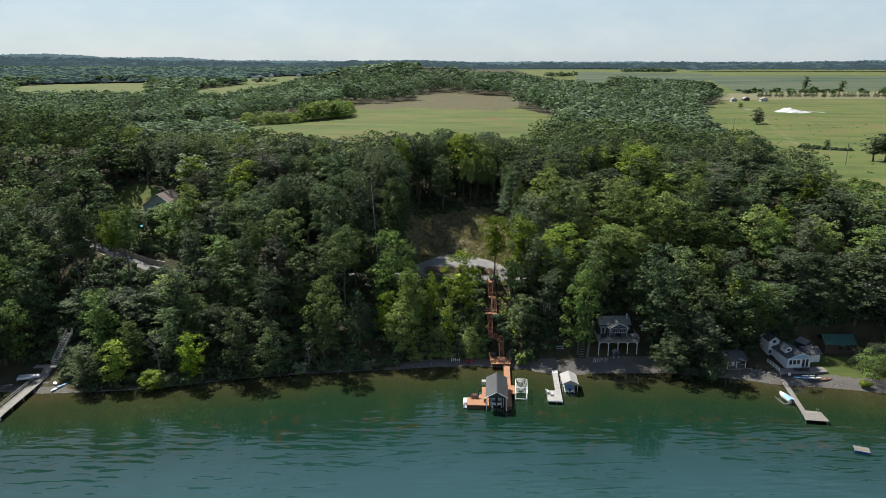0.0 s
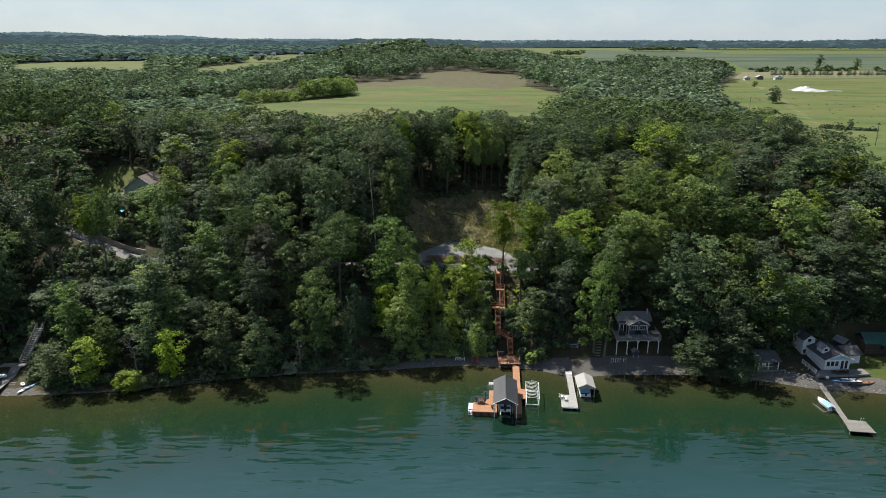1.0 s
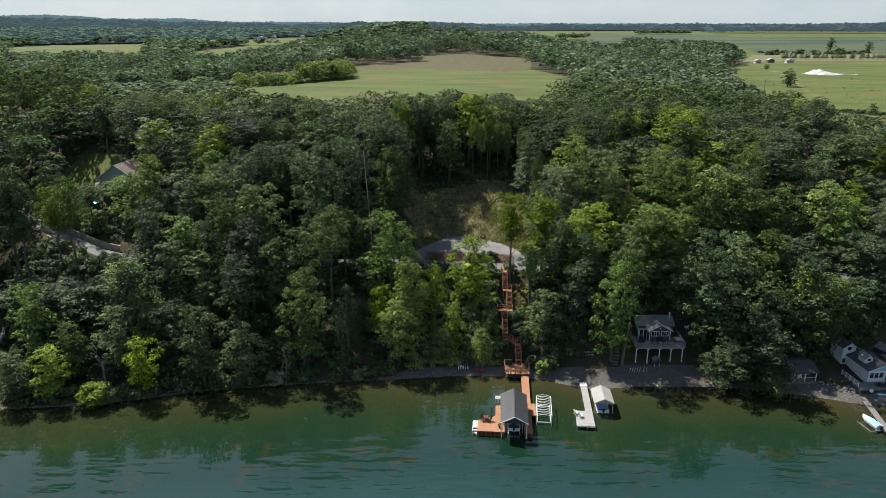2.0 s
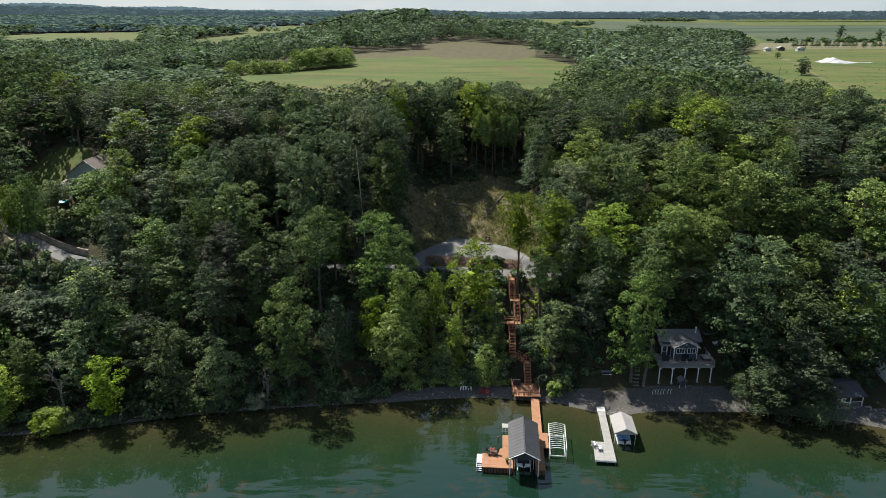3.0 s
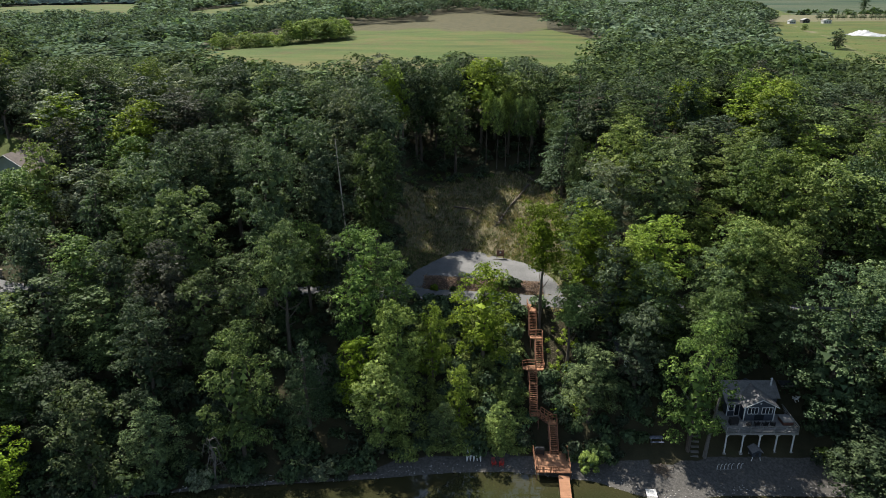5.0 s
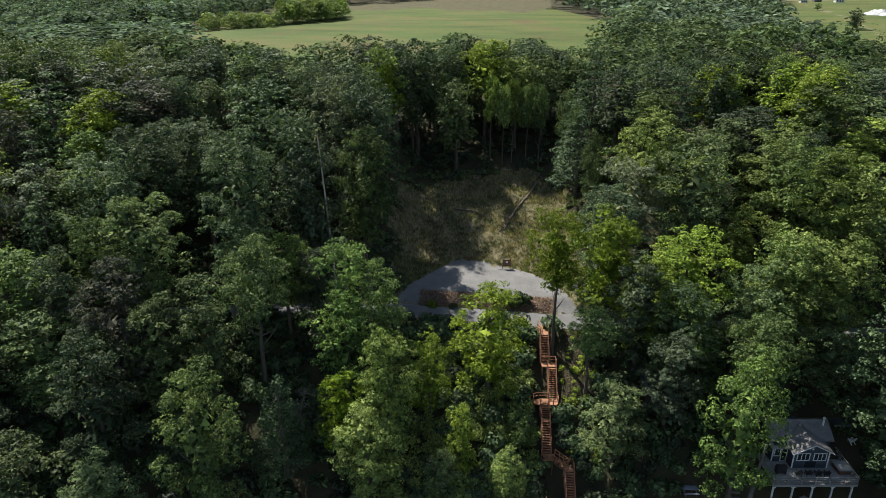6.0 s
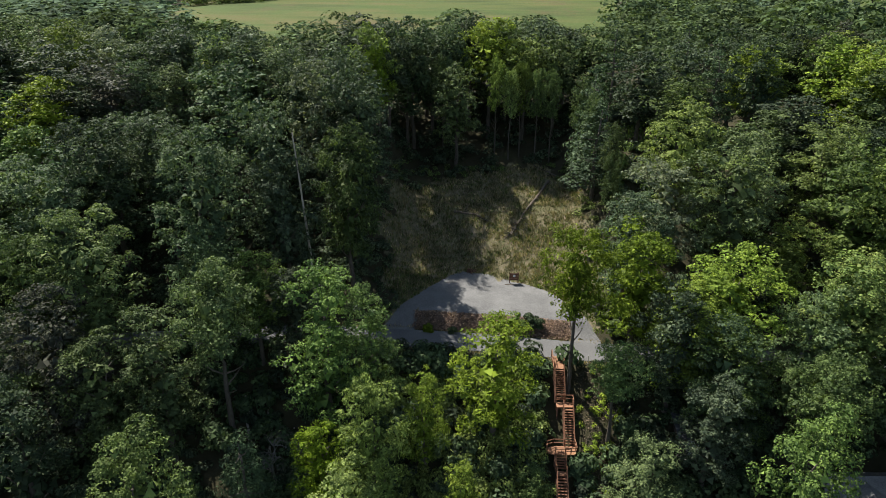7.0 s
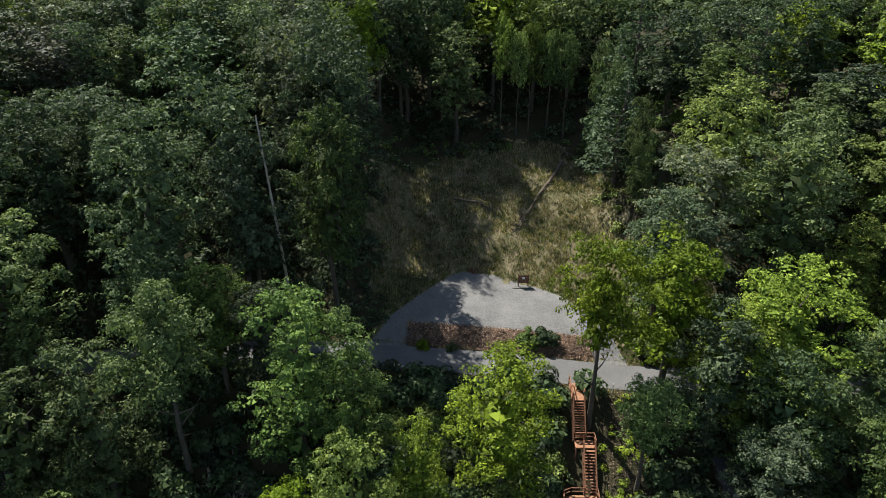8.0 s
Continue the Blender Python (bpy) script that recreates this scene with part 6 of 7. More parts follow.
def build_white_house():
    z = 1.75
    t = thing("house", 80.3, 146.1, z, 5, "white lakeside house with a pale blue front gable", "house")
    part("wall", made(gable_wall, 0, 5.6, 0, 6.5, -0.4, 2.55, 3.6), WHITE_SIDING, t)
    part("gable_panel", made(gable_wall, 0.12, 5.48, -0.03, -0.004, 2.2, 2.5, 3.5), PALE_BLUE, t, "pale blue gable")
    gable_roof(t, -0.35, 5.95, -0.45, 6.8, 2.5, 3.72, SHINGLE_DARK)
    for xa, xb in ((-0.35, 2.8), (5.95, 2.8)):
        part("bargeboard", made(beam, (xa, -0.5, 2.42), (xb, -0.5, 3.64), 0.05, 0.2), WHITE, t)
    part("gable_vent", made(tube, (2.8, -0.06, 3.0), (2.8, -0.032, 3.0), 0.18, 0.18, 12), WHITE, t)
    for k in range(3):
        window(t, 0.4 + 0.95 * k, 1.15 + 0.95 * k, 0.8, 1.9, 0.0, 1)
    for x in (3.6, 4.5):
        window(t, x, x + 0.65, 0.1, 2.0, 0.0, 1)
    part("side_wing", made(box, 5.61, 9.4, 2.2, 6.4, -0.4, 2.3), WHITE_SIDING, t)
    for pts in ([(5.4, 1.8, 2.25), (9.8, 1.8, 2.25), (9.8, 4.3, 3.35), (5.4, 4.3, 3.35)], [(5.4, 4.3, 3.35), (9.8, 4.3, 3.35), (9.8, 6.8, 2.25), (5.4, 6.8, 2.25)]):
        part("roof", made(sheet, pts, 0.12), SHINGLE_DARK, t)
    window(t, 6.6, 7.3, 0.9, 1.7, 2.2, 1)
    part("upper_wall", made(gable_wall, -1.0, 1.6, 6.55, 10.4, -0.4, 4.1, 5.05), WHITE_SIDING, t)
    gable_roof(t, -1.3, 1.9, 6.2, 10.7, 4.05, 5.16, SHINGLE_DARK)
    for xa, xb in ((-1.3, 0.3), (1.9, 0.3)):
        part("bargeboard", made(beam, (xa, 6.15, 3.98), (xb, 6.15, 5.08), 0.05, 0.2), WHITE, t)
    window(t, -0.1, 0.7, 3.5, 4.2, 6.55, 1)
    window(t, -0.85, -0.15, 0.7, 1.7, 6.55, 1)
    part("dormer", made(gable_wall, 0.35, 1.9, 1.9, 3.9, 2.9, 4.0, 4.6), WHITE_SIDING, t)
    gable_roof(t, 0.15, 2.1, 1.7, 4.2, 3.95, 4.7, SHINGLE, 0.08, "dormer_roof")
    window(t, 0.75, 1.5, 3.4, 3.95, 1.9, 1)
    part("patio", made(box, -3.0, 8.6, -2.6, -0.01, -0.45, -0.05), PATIO, t)
    railing(t, (-2.8, -1.6, -0.1), (-2.8, 3.4, -0.1), 5, 1.0, (1.0, 0.6, 0.3), WHITE)


build_white_house()
for k, (x, y) in enumerate([(81.5, 144.6), (82.4, 144.4), (83.4, 144.7), (84.2, 144.5)]):
    armchair(x, y, 1.705, 180, BLACK, "dark patio chair outside the white house", "patio chairs")


def build_shed():
    z = 1.3
    t = thing("shed", 66.6, 146.7, z, 6, "open-fronted shed with a dark shingle roof near the shore", "shed")
    part("wall", made(box, 0, 4.6, 1.4, 5.0, -0.3, 2.3), LOG_WALL, t)
    part("roof", made(sheet, [(-0.4, -0.4, 2.0), (5.0, -0.4, 2.0), (5.0, 2.9, 3.1), (-0.4, 2.9, 3.1)], 0.12), SHINGLE_DARK, t)
    part("roof", made(sheet, [(-0.4, 2.9, 3.1), (5.0, 2.9, 3.1), (5.0, 5.6, 2.2), (-0.4, 5.6, 2.2)], 0.12), SHINGLE_DARK, t)
    for x in (0.1, 2.3, 4.5):
        part("post", made(box, x - 0.07, x + 0.07, -0.1, 0.04, -0.4, 1.98), WHITE, t)
    part("railing", made(box, 0.1, 4.5, -0.06, 0.0, 0.75, 0.83), WHITE, t)
    part("door", made(box, 1.7, 2.6, 1.35, 1.397, 0, 1.95), WHITE, t)
    window(t, 3.0, 3.9, 0.8, 1.7, 1.4, 2)
    part("floor", made(box, -0.1, 4.7, -0.2, 1.4, -0.5, -0.02), GREY_WOOD, t)


build_shed()


def build_barn():
    z = 2.75
    t = thing("barn", 92.3, 152.4, z, -3, "dark log barn with a green metal roof", "barn")
    part("wall", made(box, 0, 7.0, 0, 4.6, -0.6, 2.5), LOG_WALL, t)
    for pts in ([(-0.3, -0.5, 2.35), (7.3, -0.5, 2.35), (7.3, 2.3, 4.0), (-0.3, 2.3, 4.0)], [(-0.3, 2.3, 4.0), (7.3, 2.3, 4.0), (7.3, 5.1, 2.35), (-0.3, 5.1, 2.35)]):
        side = part("roof", made(sheet, pts, 0.08), GREEN_ROOF, t)
        for k in range(10):
            x = -0.2 + 0.8 * k
            part("seam", made(beam, (x, pts[0][1], pts[0][2] + 0.02), (x, pts[3][1], pts[3][2] + 0.02), 0.04, 0.04), GREEN_ROOF, side)
    window(t, 3.3, 4.0, 0.9, 1.7, 0.0, 1, BLACK)
    window(t, 5.2, 5.9, 0.9, 1.7, 0.0, 1, BLACK)
    part("dormer_roof", made(sheet, [(3.0, -1.0, 2.2), (4.4, -1.0, 2.2), (4.4, 0.4, 2.85), (3.0, 0.4, 2.85)], 0.06), GREEN_ROOF, t)


build_barn()
t = thing("garden_shed", 88.0, 153.4, at_ground(89, 154), 20, "small blue-grey garden shed with a gable roof", "shed")
part("wall", made(gable_wall, 0, 2.4, 0, 2.6, -0.5, 1.9, 2.7), SLATE, t)
gable_roof(t, -0.2, 2.6, -0.25, 2.85, 1.85, 2.82, SHINGLE, 0.08)
window(t, 0.8, 1.5, 0.7, 1.5, 0.0, 1)
part("door", made(box, 1.7, 2.2, -0.05, -0.004, 0, 1.75), WHITE, t)


def build_dock_3():
    t = thing("dock", 0, 0, 0, 0, "grey dock with a skewed end platform", "dock")
    deck_part("walkway", t, [(77.0, 142.2), (74.25, 127.0), (75.45, 127.9), (78.1, 142.0)], 0.58, 0.7, GREY_WOOD)
    deck_part("platform", t, [(74.25, 127.0), (73.5, 123.9), (78.0, 123.3), (78.3, 127.2), (75.45, 127.9)], 0.584, 0.704, GREY_WOOD)
    for x, y in ((73.7, 124.1), (77.8, 123.6), (78.1, 127.0), (74.5, 127.4), (75.3, 131.5), (75.9, 131.3), (76.2, 137.0), (77.1, 136.8)):
        part("leg", made(tube, (x, y, -2.5), (x, y, 0.72), 0.05, 0.05, 6), ALUMINIUM, t)
    bm = bmesh.new()
    for x in (77.4, 77.8):
        tube(bm, (x, 127.3, 0.0), (x, 127.3, 1.4), 0.025, 0.025, 6)
        tube(bm, (x, 127.3, 1.4), (x, 127.0, 1.4), 0.025, 0.025, 6)
    part("ladder", bm, ALUMINIUM, t)


build_dock_3()
boat(74.6, 132.0, 0.05, 10, 4.0, 1.6, GELCOAT, "small white runabout with a pale blue cover beside the dock", BLUE_COAT)
t = thing("boat_lift", 73.0, 131.4, 0, 10, "wooden boat lift frame standing in the water", "boat lift")
for x in (0, 2.2):
    for y in (0, 3.2):
        part("leg", made(tube, (x, y, -2), (x, y, 0.8), 0.05, 0.05, 6), GREY_WOOD, t)
    part("rail", made(box, x - 0.06, x + 0.06, -0.2, 3.4, 0.1, 0.24), GREY_WOOD, t)
part("cross_beam", made(box, -0.2, 2.4, -0.1, 0.05, 0.24, 0.38), GREY_WOOD, t)


def build_raft():
    t = thing("swim_raft", 78.7, 113.5, 0, -22, "weathered plank swimming raft with blue floats", "raft")
    for k in range(9):
        part("plank", made(box, -1.3, 1.3, -0.95 + 0.212 * k, -0.95 + 0.212 * k + 0.19, 0.42, 0.48), GREY_WOOD, t)
    for s in (-1, 1):
        part("float", made(box, -1.25, 1.25, s * 0.7 - 0.22, s * 0.7 + 0.22, -0.15, 0.36), BLUE, t, "blue float")
        part("beam", made(box, s * 1.1 - 0.06, s * 1.1 + 0.06, -0.95, 0.95, 0.36, 0.42), CEDAR_DARK, t)


build_raft()
for k, (x, y, turn, m, lab) in enumerate([(82.0, 142.6, 80, BLUE_COAT, "pale blue kayak on the grass by the beach"), (84.0, 143.3, 88, WHITE, "white kayak on the grass by the beach"), (85.0, 142.4, 92, WHITE, "white paddle board on the grass by the beach"), (84.6, 141.6, 90, BLACK, "dark upturned canoe by the beach"), (87.4, 141.9, 100, CEDAR_RAIL, "orange-brown kayak by the beach"), (86.0, 144.2, 95, GREY_WOOD, "grey canoe beside the patio")]):
    paddle_board(x, y, at_ground(x, y) + 0.05, turn, 0, m, lab, 3.0, 0.75)
t = thing("kettle_grill", 79.4, 142.9, at_ground(79.4, 142.9), 0, "round white barbecue kettle on a stand", "grill")
part("kettle", made(lambda bm: bmesh.ops.create_uvsphere(bm, u_segments=12, v_segments=8, radius=0.34, matrix=Matrix.Translation((0, 0, 0.8)))), WHITE, t)
for a in (0, 2.1, 4.2):
    part("leg", made(beam, (0.3 * math.cos(a), 0.3 * math.sin(a), 0), (0.12 * math.cos(a), 0.12 * math.sin(a), 0.55), 0.04, 0.04), BLACK, t)


# ---- western landing ----
def build_dock_4():
    t = thing("dock", 0, 0, 0, 0, "long grey wooden dock with a side railing", "dock")
    deck_part("walkway", t, [(-92.4, 126.0), (-90.2, 126.0), (-90.8, 143.4), (-92.85, 143.4)], 0.8, 0.95, GREY_WOOD)
    deck_part("platform", t, [(-96.5, 124.5), (-90.0, 124.5), (-90.2, 125.98), (-96.5, 126.6)], 0.8, 0.95, GREY_WOOD)
    part("ramp", made(sheet, [(-92.85, 143.4, 0.96), (-90.85, 143.4, 0.96), (-90.9, 145.62, 2.0), (-92.9, 145.62, 2.0)], 0.12), GREY_WOOD, t)
    deck_part("landing", t, [(-95.5, 145.6), (-90.4, 145.6), (-90.2, 147.4), (-95.5, 147.4)], 1.85, 2.0, GREY_WOOD)
    railing(t, (-92.45, 126.8, 0.95), (-92.85, 143.2, 0.95), 8, 0.9, (0.9, 0.45), GREY_DECK)
    for y in (125.0, 129, 133, 137):
        for x in (-92.2, -90.4):
            part("pile", made(tube, (x, y, -3), (x, y, 0.8), 0.12, 0.12, 8), WHITE_VINYL if y < 126 else GREY_WOOD, t)
    bm = bmesh.new()
    for k in range(4):
        box(bm, -90.6 + 0.05 * k, -89.2, 139.6 + 0.32 * k, 139.9 + 0.32 * k, 0.1 + 0.2 * k, 0.16 + 0.2 * k)
    part("beach_steps", bm, GREY_WOOD, t)


build_dock_4()


def build_stairs_2():
    t = thing("outdoor_stairs", 0, 0, 0, 0, "steep grey wooden stairs up the wooded bank", "stairs")
    top, bottom = Vector((-89.9, 153.0, 8.0)), Vector((-91.3, 147.2, 2.0))
    n = 20
    for k in range(1, n):
        c = top.lerp(bottom, k / n)
        part("tread", made(box, c.x - 0.6, c.x + 0.6, c.y - 0.15, c.y + 0.15, c.z - 0.05, c.z), GREY_DECK, t)
    for s in (-0.65, 0.65):
        part("stringer", made(beam, top + Vector((s, 0, -0.15)), bottom + Vector((s, 0, -0.15)), 0.07, 0.26), GREY_WOOD, t)
        railing(t, top + Vector((s, 0, 0)), bottom + Vector((s, 0, 0)), 5, 0.95, (0.95, 0.5), GREY_DECK)


build_stairs_2()
boat(-96.6, 141.6, at_ground(-95, 142.6) + 0.1, -78, 4.6, 1.8, GELCOAT, "white boat under a grey cover on the shore terrace", CANVAS, False)
picnic_table(-97.4, 138.8, 10, "weathered picnic table on the dark gravel terrace")
paddle_board(-86.3, 138.6, at_ground(-86.3, 138.6) + 0.06, -20, 0, GELCOAT, "white paddle board with blue rails on the gravel beach", 3.2, 0.85, "paddle_board", "paddle board")
paddle_board(-85.6, 139.6, at_ground(-85.6, 139.6) + 0.06, -25, 0, BLUE_COAT, "blue kayak lying on the gravel beach", 2.6, 0.6)
paddle_board(-87.6, 140.4, at_ground(-87.6, 140.4) + 0.06, 40, 0, WHITE_VINYL, "small grey dinghy on the gravel beach", 1.6, 0.8, "dinghy", "boat")
for k, x in enumerate((-92.0, -94.0)):
    armchair(x, 125.4, 0.955, 160 + 30 * k, TEAL, "turquoise plastic armchair on the dock end", "turquoise dock chairs")


# ---- house, walls and drive on the western hillside ----
def block_wall(name, x0, x1, side, courses, label):
    """A dry-laid wall of split blocks along the lane, each block a piece."""
    wall = tagged(new(name), label, "wall", kind="structure")
    bm = bmesh.new()
    box(bm, -0.33, 0.33, -0.2, 0.2, -0.14, 0.14)
    bmesh.ops.bevel(bm, geom=list(bm.edges), offset=0.025, segments=1, affect="EDGES")
    me = bpy.data.meshes.new("block")
    bm.to_mesh(me)
    bm.free()
    me.materials.append(BLOCK)
    for c in range(courses):
        for x in np.arange(x0 + 0.33 * (c % 2), x1, 0.7):
            y = float(road_y(x)) + side
            s = float(road_y(x + 0.5) - road_y(x - 0.5))
            b = new("block", me)
            b.parent = wall
            b.matrix_world = pose(x, y + 0.05 * c * (1 if side > 0 else -1), float(road_z(x)) + (0.1 if side > 0 else -0.9) + 0.29 * c, 0, 0, math.degrees(math.atan(s)) + rng.uniform(-2, 2))
    return wall


block_wall("wall_upper", -94, -75.5, 2.9, 5, "tan stone block retaining wall above the lane")
block_wall("wall_lower", -94, -86, -3.0, 5, "tan stone block retaining wall below the lane")


def build_hill_house():
    z = at_ground(-83, 197) - 1.0
    t = thing("house", -88.2, 196.6, z, -4, "green-grey two-storey house with a brown shingle gable roof", "house")
    part("wall", made(gable_wall, 0, 9.5, 0, 8.5, -1.5, 4.6, 7.9), surface("sage_siding", (0.20, 0.23, 0.20), (0.28, 0.31, 0.27), 1.0), t)
    brown = surface("brown_shingles", (0.095, 0.078, 0.070), (0.165, 0.138, 0.122), 1.2, 0.9, fine=7, bump=0.02)
    gable_roof(t, -0.5, 10.0, -0.6, 9.0, 4.4, 8.05, brown)
    for xa, xb in ((-0.5, 4.75), (10.0, 4.75)):
        part("bargeboard", made(beam, (xa, -0.65, 4.32), (xb, -0.65, 7.97), 0.06, 0.24), WHITE, t)
    window(t, 1.0, 2.4, 1.0, 2.6, 0.0, 2)
    window(t, 4.0, 5.5, 3.8, 5.2, 0.0, 2)
    window(t, 6.5, 8.0, 1.0, 2.6, 0.0, 2)
    part("porch_roof", made(sheet, [(-0.8, -2.4, 2.9), (4.0, -2.4, 2.9), (4.0, -0.02, 3.4), (-0.8, -0.02, 3.4)], 0.12), brown, t)
    for x in (-0.6, 1.6, 3.8):
        part("porch_post", made(box, x - 0.08, x + 0.08, -2.3, -2.14, -1.0, 2.85), WHITE, t)


build_hill_house()


def build_car(x, y, turn, mat, label):
    t = thing("car", x, y, at_ground(x, y), turn, label, "car")
    bm = bmesh.new()
    prof = [(-2.1, 0.35), (2.1, 0.35), (2.15, 0.75), (1.2, 0.9), (0.6, 1.42), (-1.2, 1.45), (-2.0, 0.95)]
    for s in (-0.85, 0.85):
        for a, b in prof:
            bm.verts.new((a, s * (0.82 if b > 1.2 else 1), b))
    v = list(bm.verts)
    n = len(prof)
    bm.faces.new(v[:n])
    bm.faces.new(v[n:][::-1])
    for i in range(n):
        bm.faces.new((v[i], v[n + i], v[n + (i + 1) % n], v[(i + 1) % n]))
    part("body", bm, mat, t)
    part("windscreen", made(sheet, [(1.22, -0.72, 0.94), (1.22, 0.72, 0.94), (0.66, 0.62, 1.42), (0.66, -0.62, 1.42)], 0.02), GLASS, t)
    for a in (-1.35, 1.35):
        for s in (-0.78, 0.78):
            w = part("wheel", made(tube, (a, s - 0.1, 0.33), (a, s + 0.1, 0.33), 0.33, 0.33, 14), BLACK, t)


build_car(-95.0, 190.5, 30, GELCOAT, "white car parked beside the hillside house")
t = thing("parasol", -88.4, 192.4, at_ground(-88.4, 192.4), 0, "turquoise garden parasol beside the house", "parasol")
bm = bmesh.new()
for k in range(8):
    a, b = 0.7854 * k, 0.7854 * (k + 1)
    bm.faces.new([bm.verts.new(p) for p in ((0, 0, 2.7), (1.4 * math.cos(a), 1.4 * math.sin(a), 2.2), (1.4 * math.cos(b), 1.4 * math.sin(b), 2.2))])
part("canopy", bm, TEAL, t)
part("pole", made(tube, (0, 0, 0), (0, 0, 2.65), 0.03, 0.03, 6), ALUMINIUM, t)
t = thing("cabin", -108.5, 183.5, at_ground(-107, 184), 10, "small green-grey cottage half hidden by trees", "cabin")
part("wall", made(gable_wall, 0, 4.5, 0, 5, -1.0, 2.6, 4.0), surface("grey_green_siding", (0.13, 0.16, 0.15), (0.2, 0.23, 0.21), 1.0), t)
gable_roof(t, -0.4, 4.9, -0.4, 5.4, 2.5, 4.15, SHINGLE_DARK)
window(t, 0.8, 1.6, 0.8, 1.9, 0.0, 1)
window(t, 2.8, 3.6, 0.8, 1.9, 0.0, 1)


def pole_line(places, tall=9.0):
    for x, y in places:
        t = thing("utility_pole", x, y, at_ground(x, y), 0, "wooden utility pole in the pasture", "pole", "utility poles")
        part("pole", made(tube, (0, 0, -1), (0, 0, tall), 0.16, 0.11, 8), GREY_WOOD, t)
        part("crossarm", made(box, -0.9, 0.9, -0.06, 0.06, tall - 0.8, tall - 0.62), GREY_WOOD, t)


pole_line([(205, 486), (166, 280)])


# ---- pasture and farm ----
def build_tarp():
    """A heap under white sheeting, ridged along its length, with loose torn ends on the grass."""
    rows, n, m = [], 44, 22
    for j in range(m):
        for i in range(n):
            u, v = i / (n - 1), j / (m - 1) * 2 - 1
            wide = (1.0 - 0.85 * ease(0.45, 0.8, u)) * (0.35 + 0.65 * ease(0.0, 0.3, u))
            x = 314 + 44 * u + 1.2 * noise.noise((u * 9, v * 4, 0))
            y = 655 + 22 * u * 0.2 + 17 * v * wide + 2.5 * noise.noise((u * 7, v * 3, 5)) - 8 * ease(0.4, 1, u)
            edge = max(0.0, 1 - abs(v) ** 2) * wide
            lump = 3.0 * math.exp(-((u - 0.27) / 0.16) ** 2) + 1.0
            z = at_ground(x, y) + edge * lump * (0.75 + 0.7 * noise.noise((u * 12, v * 5, 3)) + 0.5 * noise.noise((u * 30, v * 11, 9))) - 0.25 * (noise.noise((u * 16, v * 6, 2)) > 0.12) * (1 - edge)
            rows.append((x, y, z))
    return tagged(link_mesh("plastic_sheeting", rows, grid_faces(n, m), TARP), "crumpled heap of white plastic sheeting in the pasture", "sheeting")


build_tarp()


def far_house(x, y, w, d, h, roof_h, wall_mat, roof_mat, label, category="house", turn=0):
    t = thing("farmhouse" if category == "house" else "farm_shed", x, y, at_ground(x, y) - 0.3, turn, label, category)
    part("wall", made(gable_wall, 0, w, 0, d, 0, h, h + roof_h), wall_mat, t)
    gable_roof(t, -0.5, w + 0.5, -0.5, d + 0.5, h - 0.1, h + roof_h + 0.15, roof_mat, 0.2)
    for k in range(3):
        xx = w * (0.2 + 0.3 * k)
        window(t, xx - 0.7, xx + 0.7, h * 0.35, h * 0.75, 0.0, 1)
    return t


far_house(-480, 1760, 30, 9, 5, 3, WHITE, CANVAS, "long white farm building at the edge of a far field", "barn", 5)
far_house(-440, 1775, 10, 9, 7, 4, WHITE, SHINGLE, "white farmhouse beside a far barn")
far_house(-384, 1840, 10, 9, 5, 3, WHITE, CANVAS, "pale house among far trees")
far_house(-332, 1920, 12, 9, 5, 3, WHITE, CANVAS, "pale barn among far trees", "barn")
far_house(332, 800, 6, 5, 3, 1.5, WHITE, CANVAS, "small white farm shed beside the wood", "shed")
far_house(352, 815, 7, 6, 3, 1.6, GREY_WOOD, CANVAS, "low farm shed with a pale roof", "shed")
far_house(368, 805, 8, 5, 3.2, 1.4, WHITE, CANVAS, "white farm shed beside the track", "shed")


def far_tree(x, y, tall, r, kind, form="low", label=None):
    z = at_ground(x, y)
    o = plant(x, y, z + tall, r / 1.22, kind, form)
    o.name = "tree"
    if label:
        o["label"] = label
    o["group"] = "trees standing in the fields"
    return o


far_tree(244, 537, 13, 6.0, "oak", "low", "lone spreading oak in the green pasture")
far_tree(250, 545, 9, 3.5, "dry", "low", "thin old tree beside the lone oak")
for k in range(3):
    far_tree(189 + 3.6 * k, 299 - 3 * (k % 2), 11 + 2.5 * (k % 2), 6.0, "oak", "broad", "broad dark tree standing in the pasture")
far_tree(592, 1142, 20, 8, "oak")
far_tree(652, 1142, 15, 8, "maple")
far_tree(300, 700, 6, 4, "maple")
far_tree(214, 381, 5, 2.4, "oak", "low", "round dark bush in the pasture")
for k in range(34):
    x = 400 + 5.4 * k + rng.uniform(-1, 1)
    far_tree(x, 885 + rng.uniform(-3, 3), rng.uniform(7, 9), 3.4, "pine", "pine", "small dark conifer in a planted row")


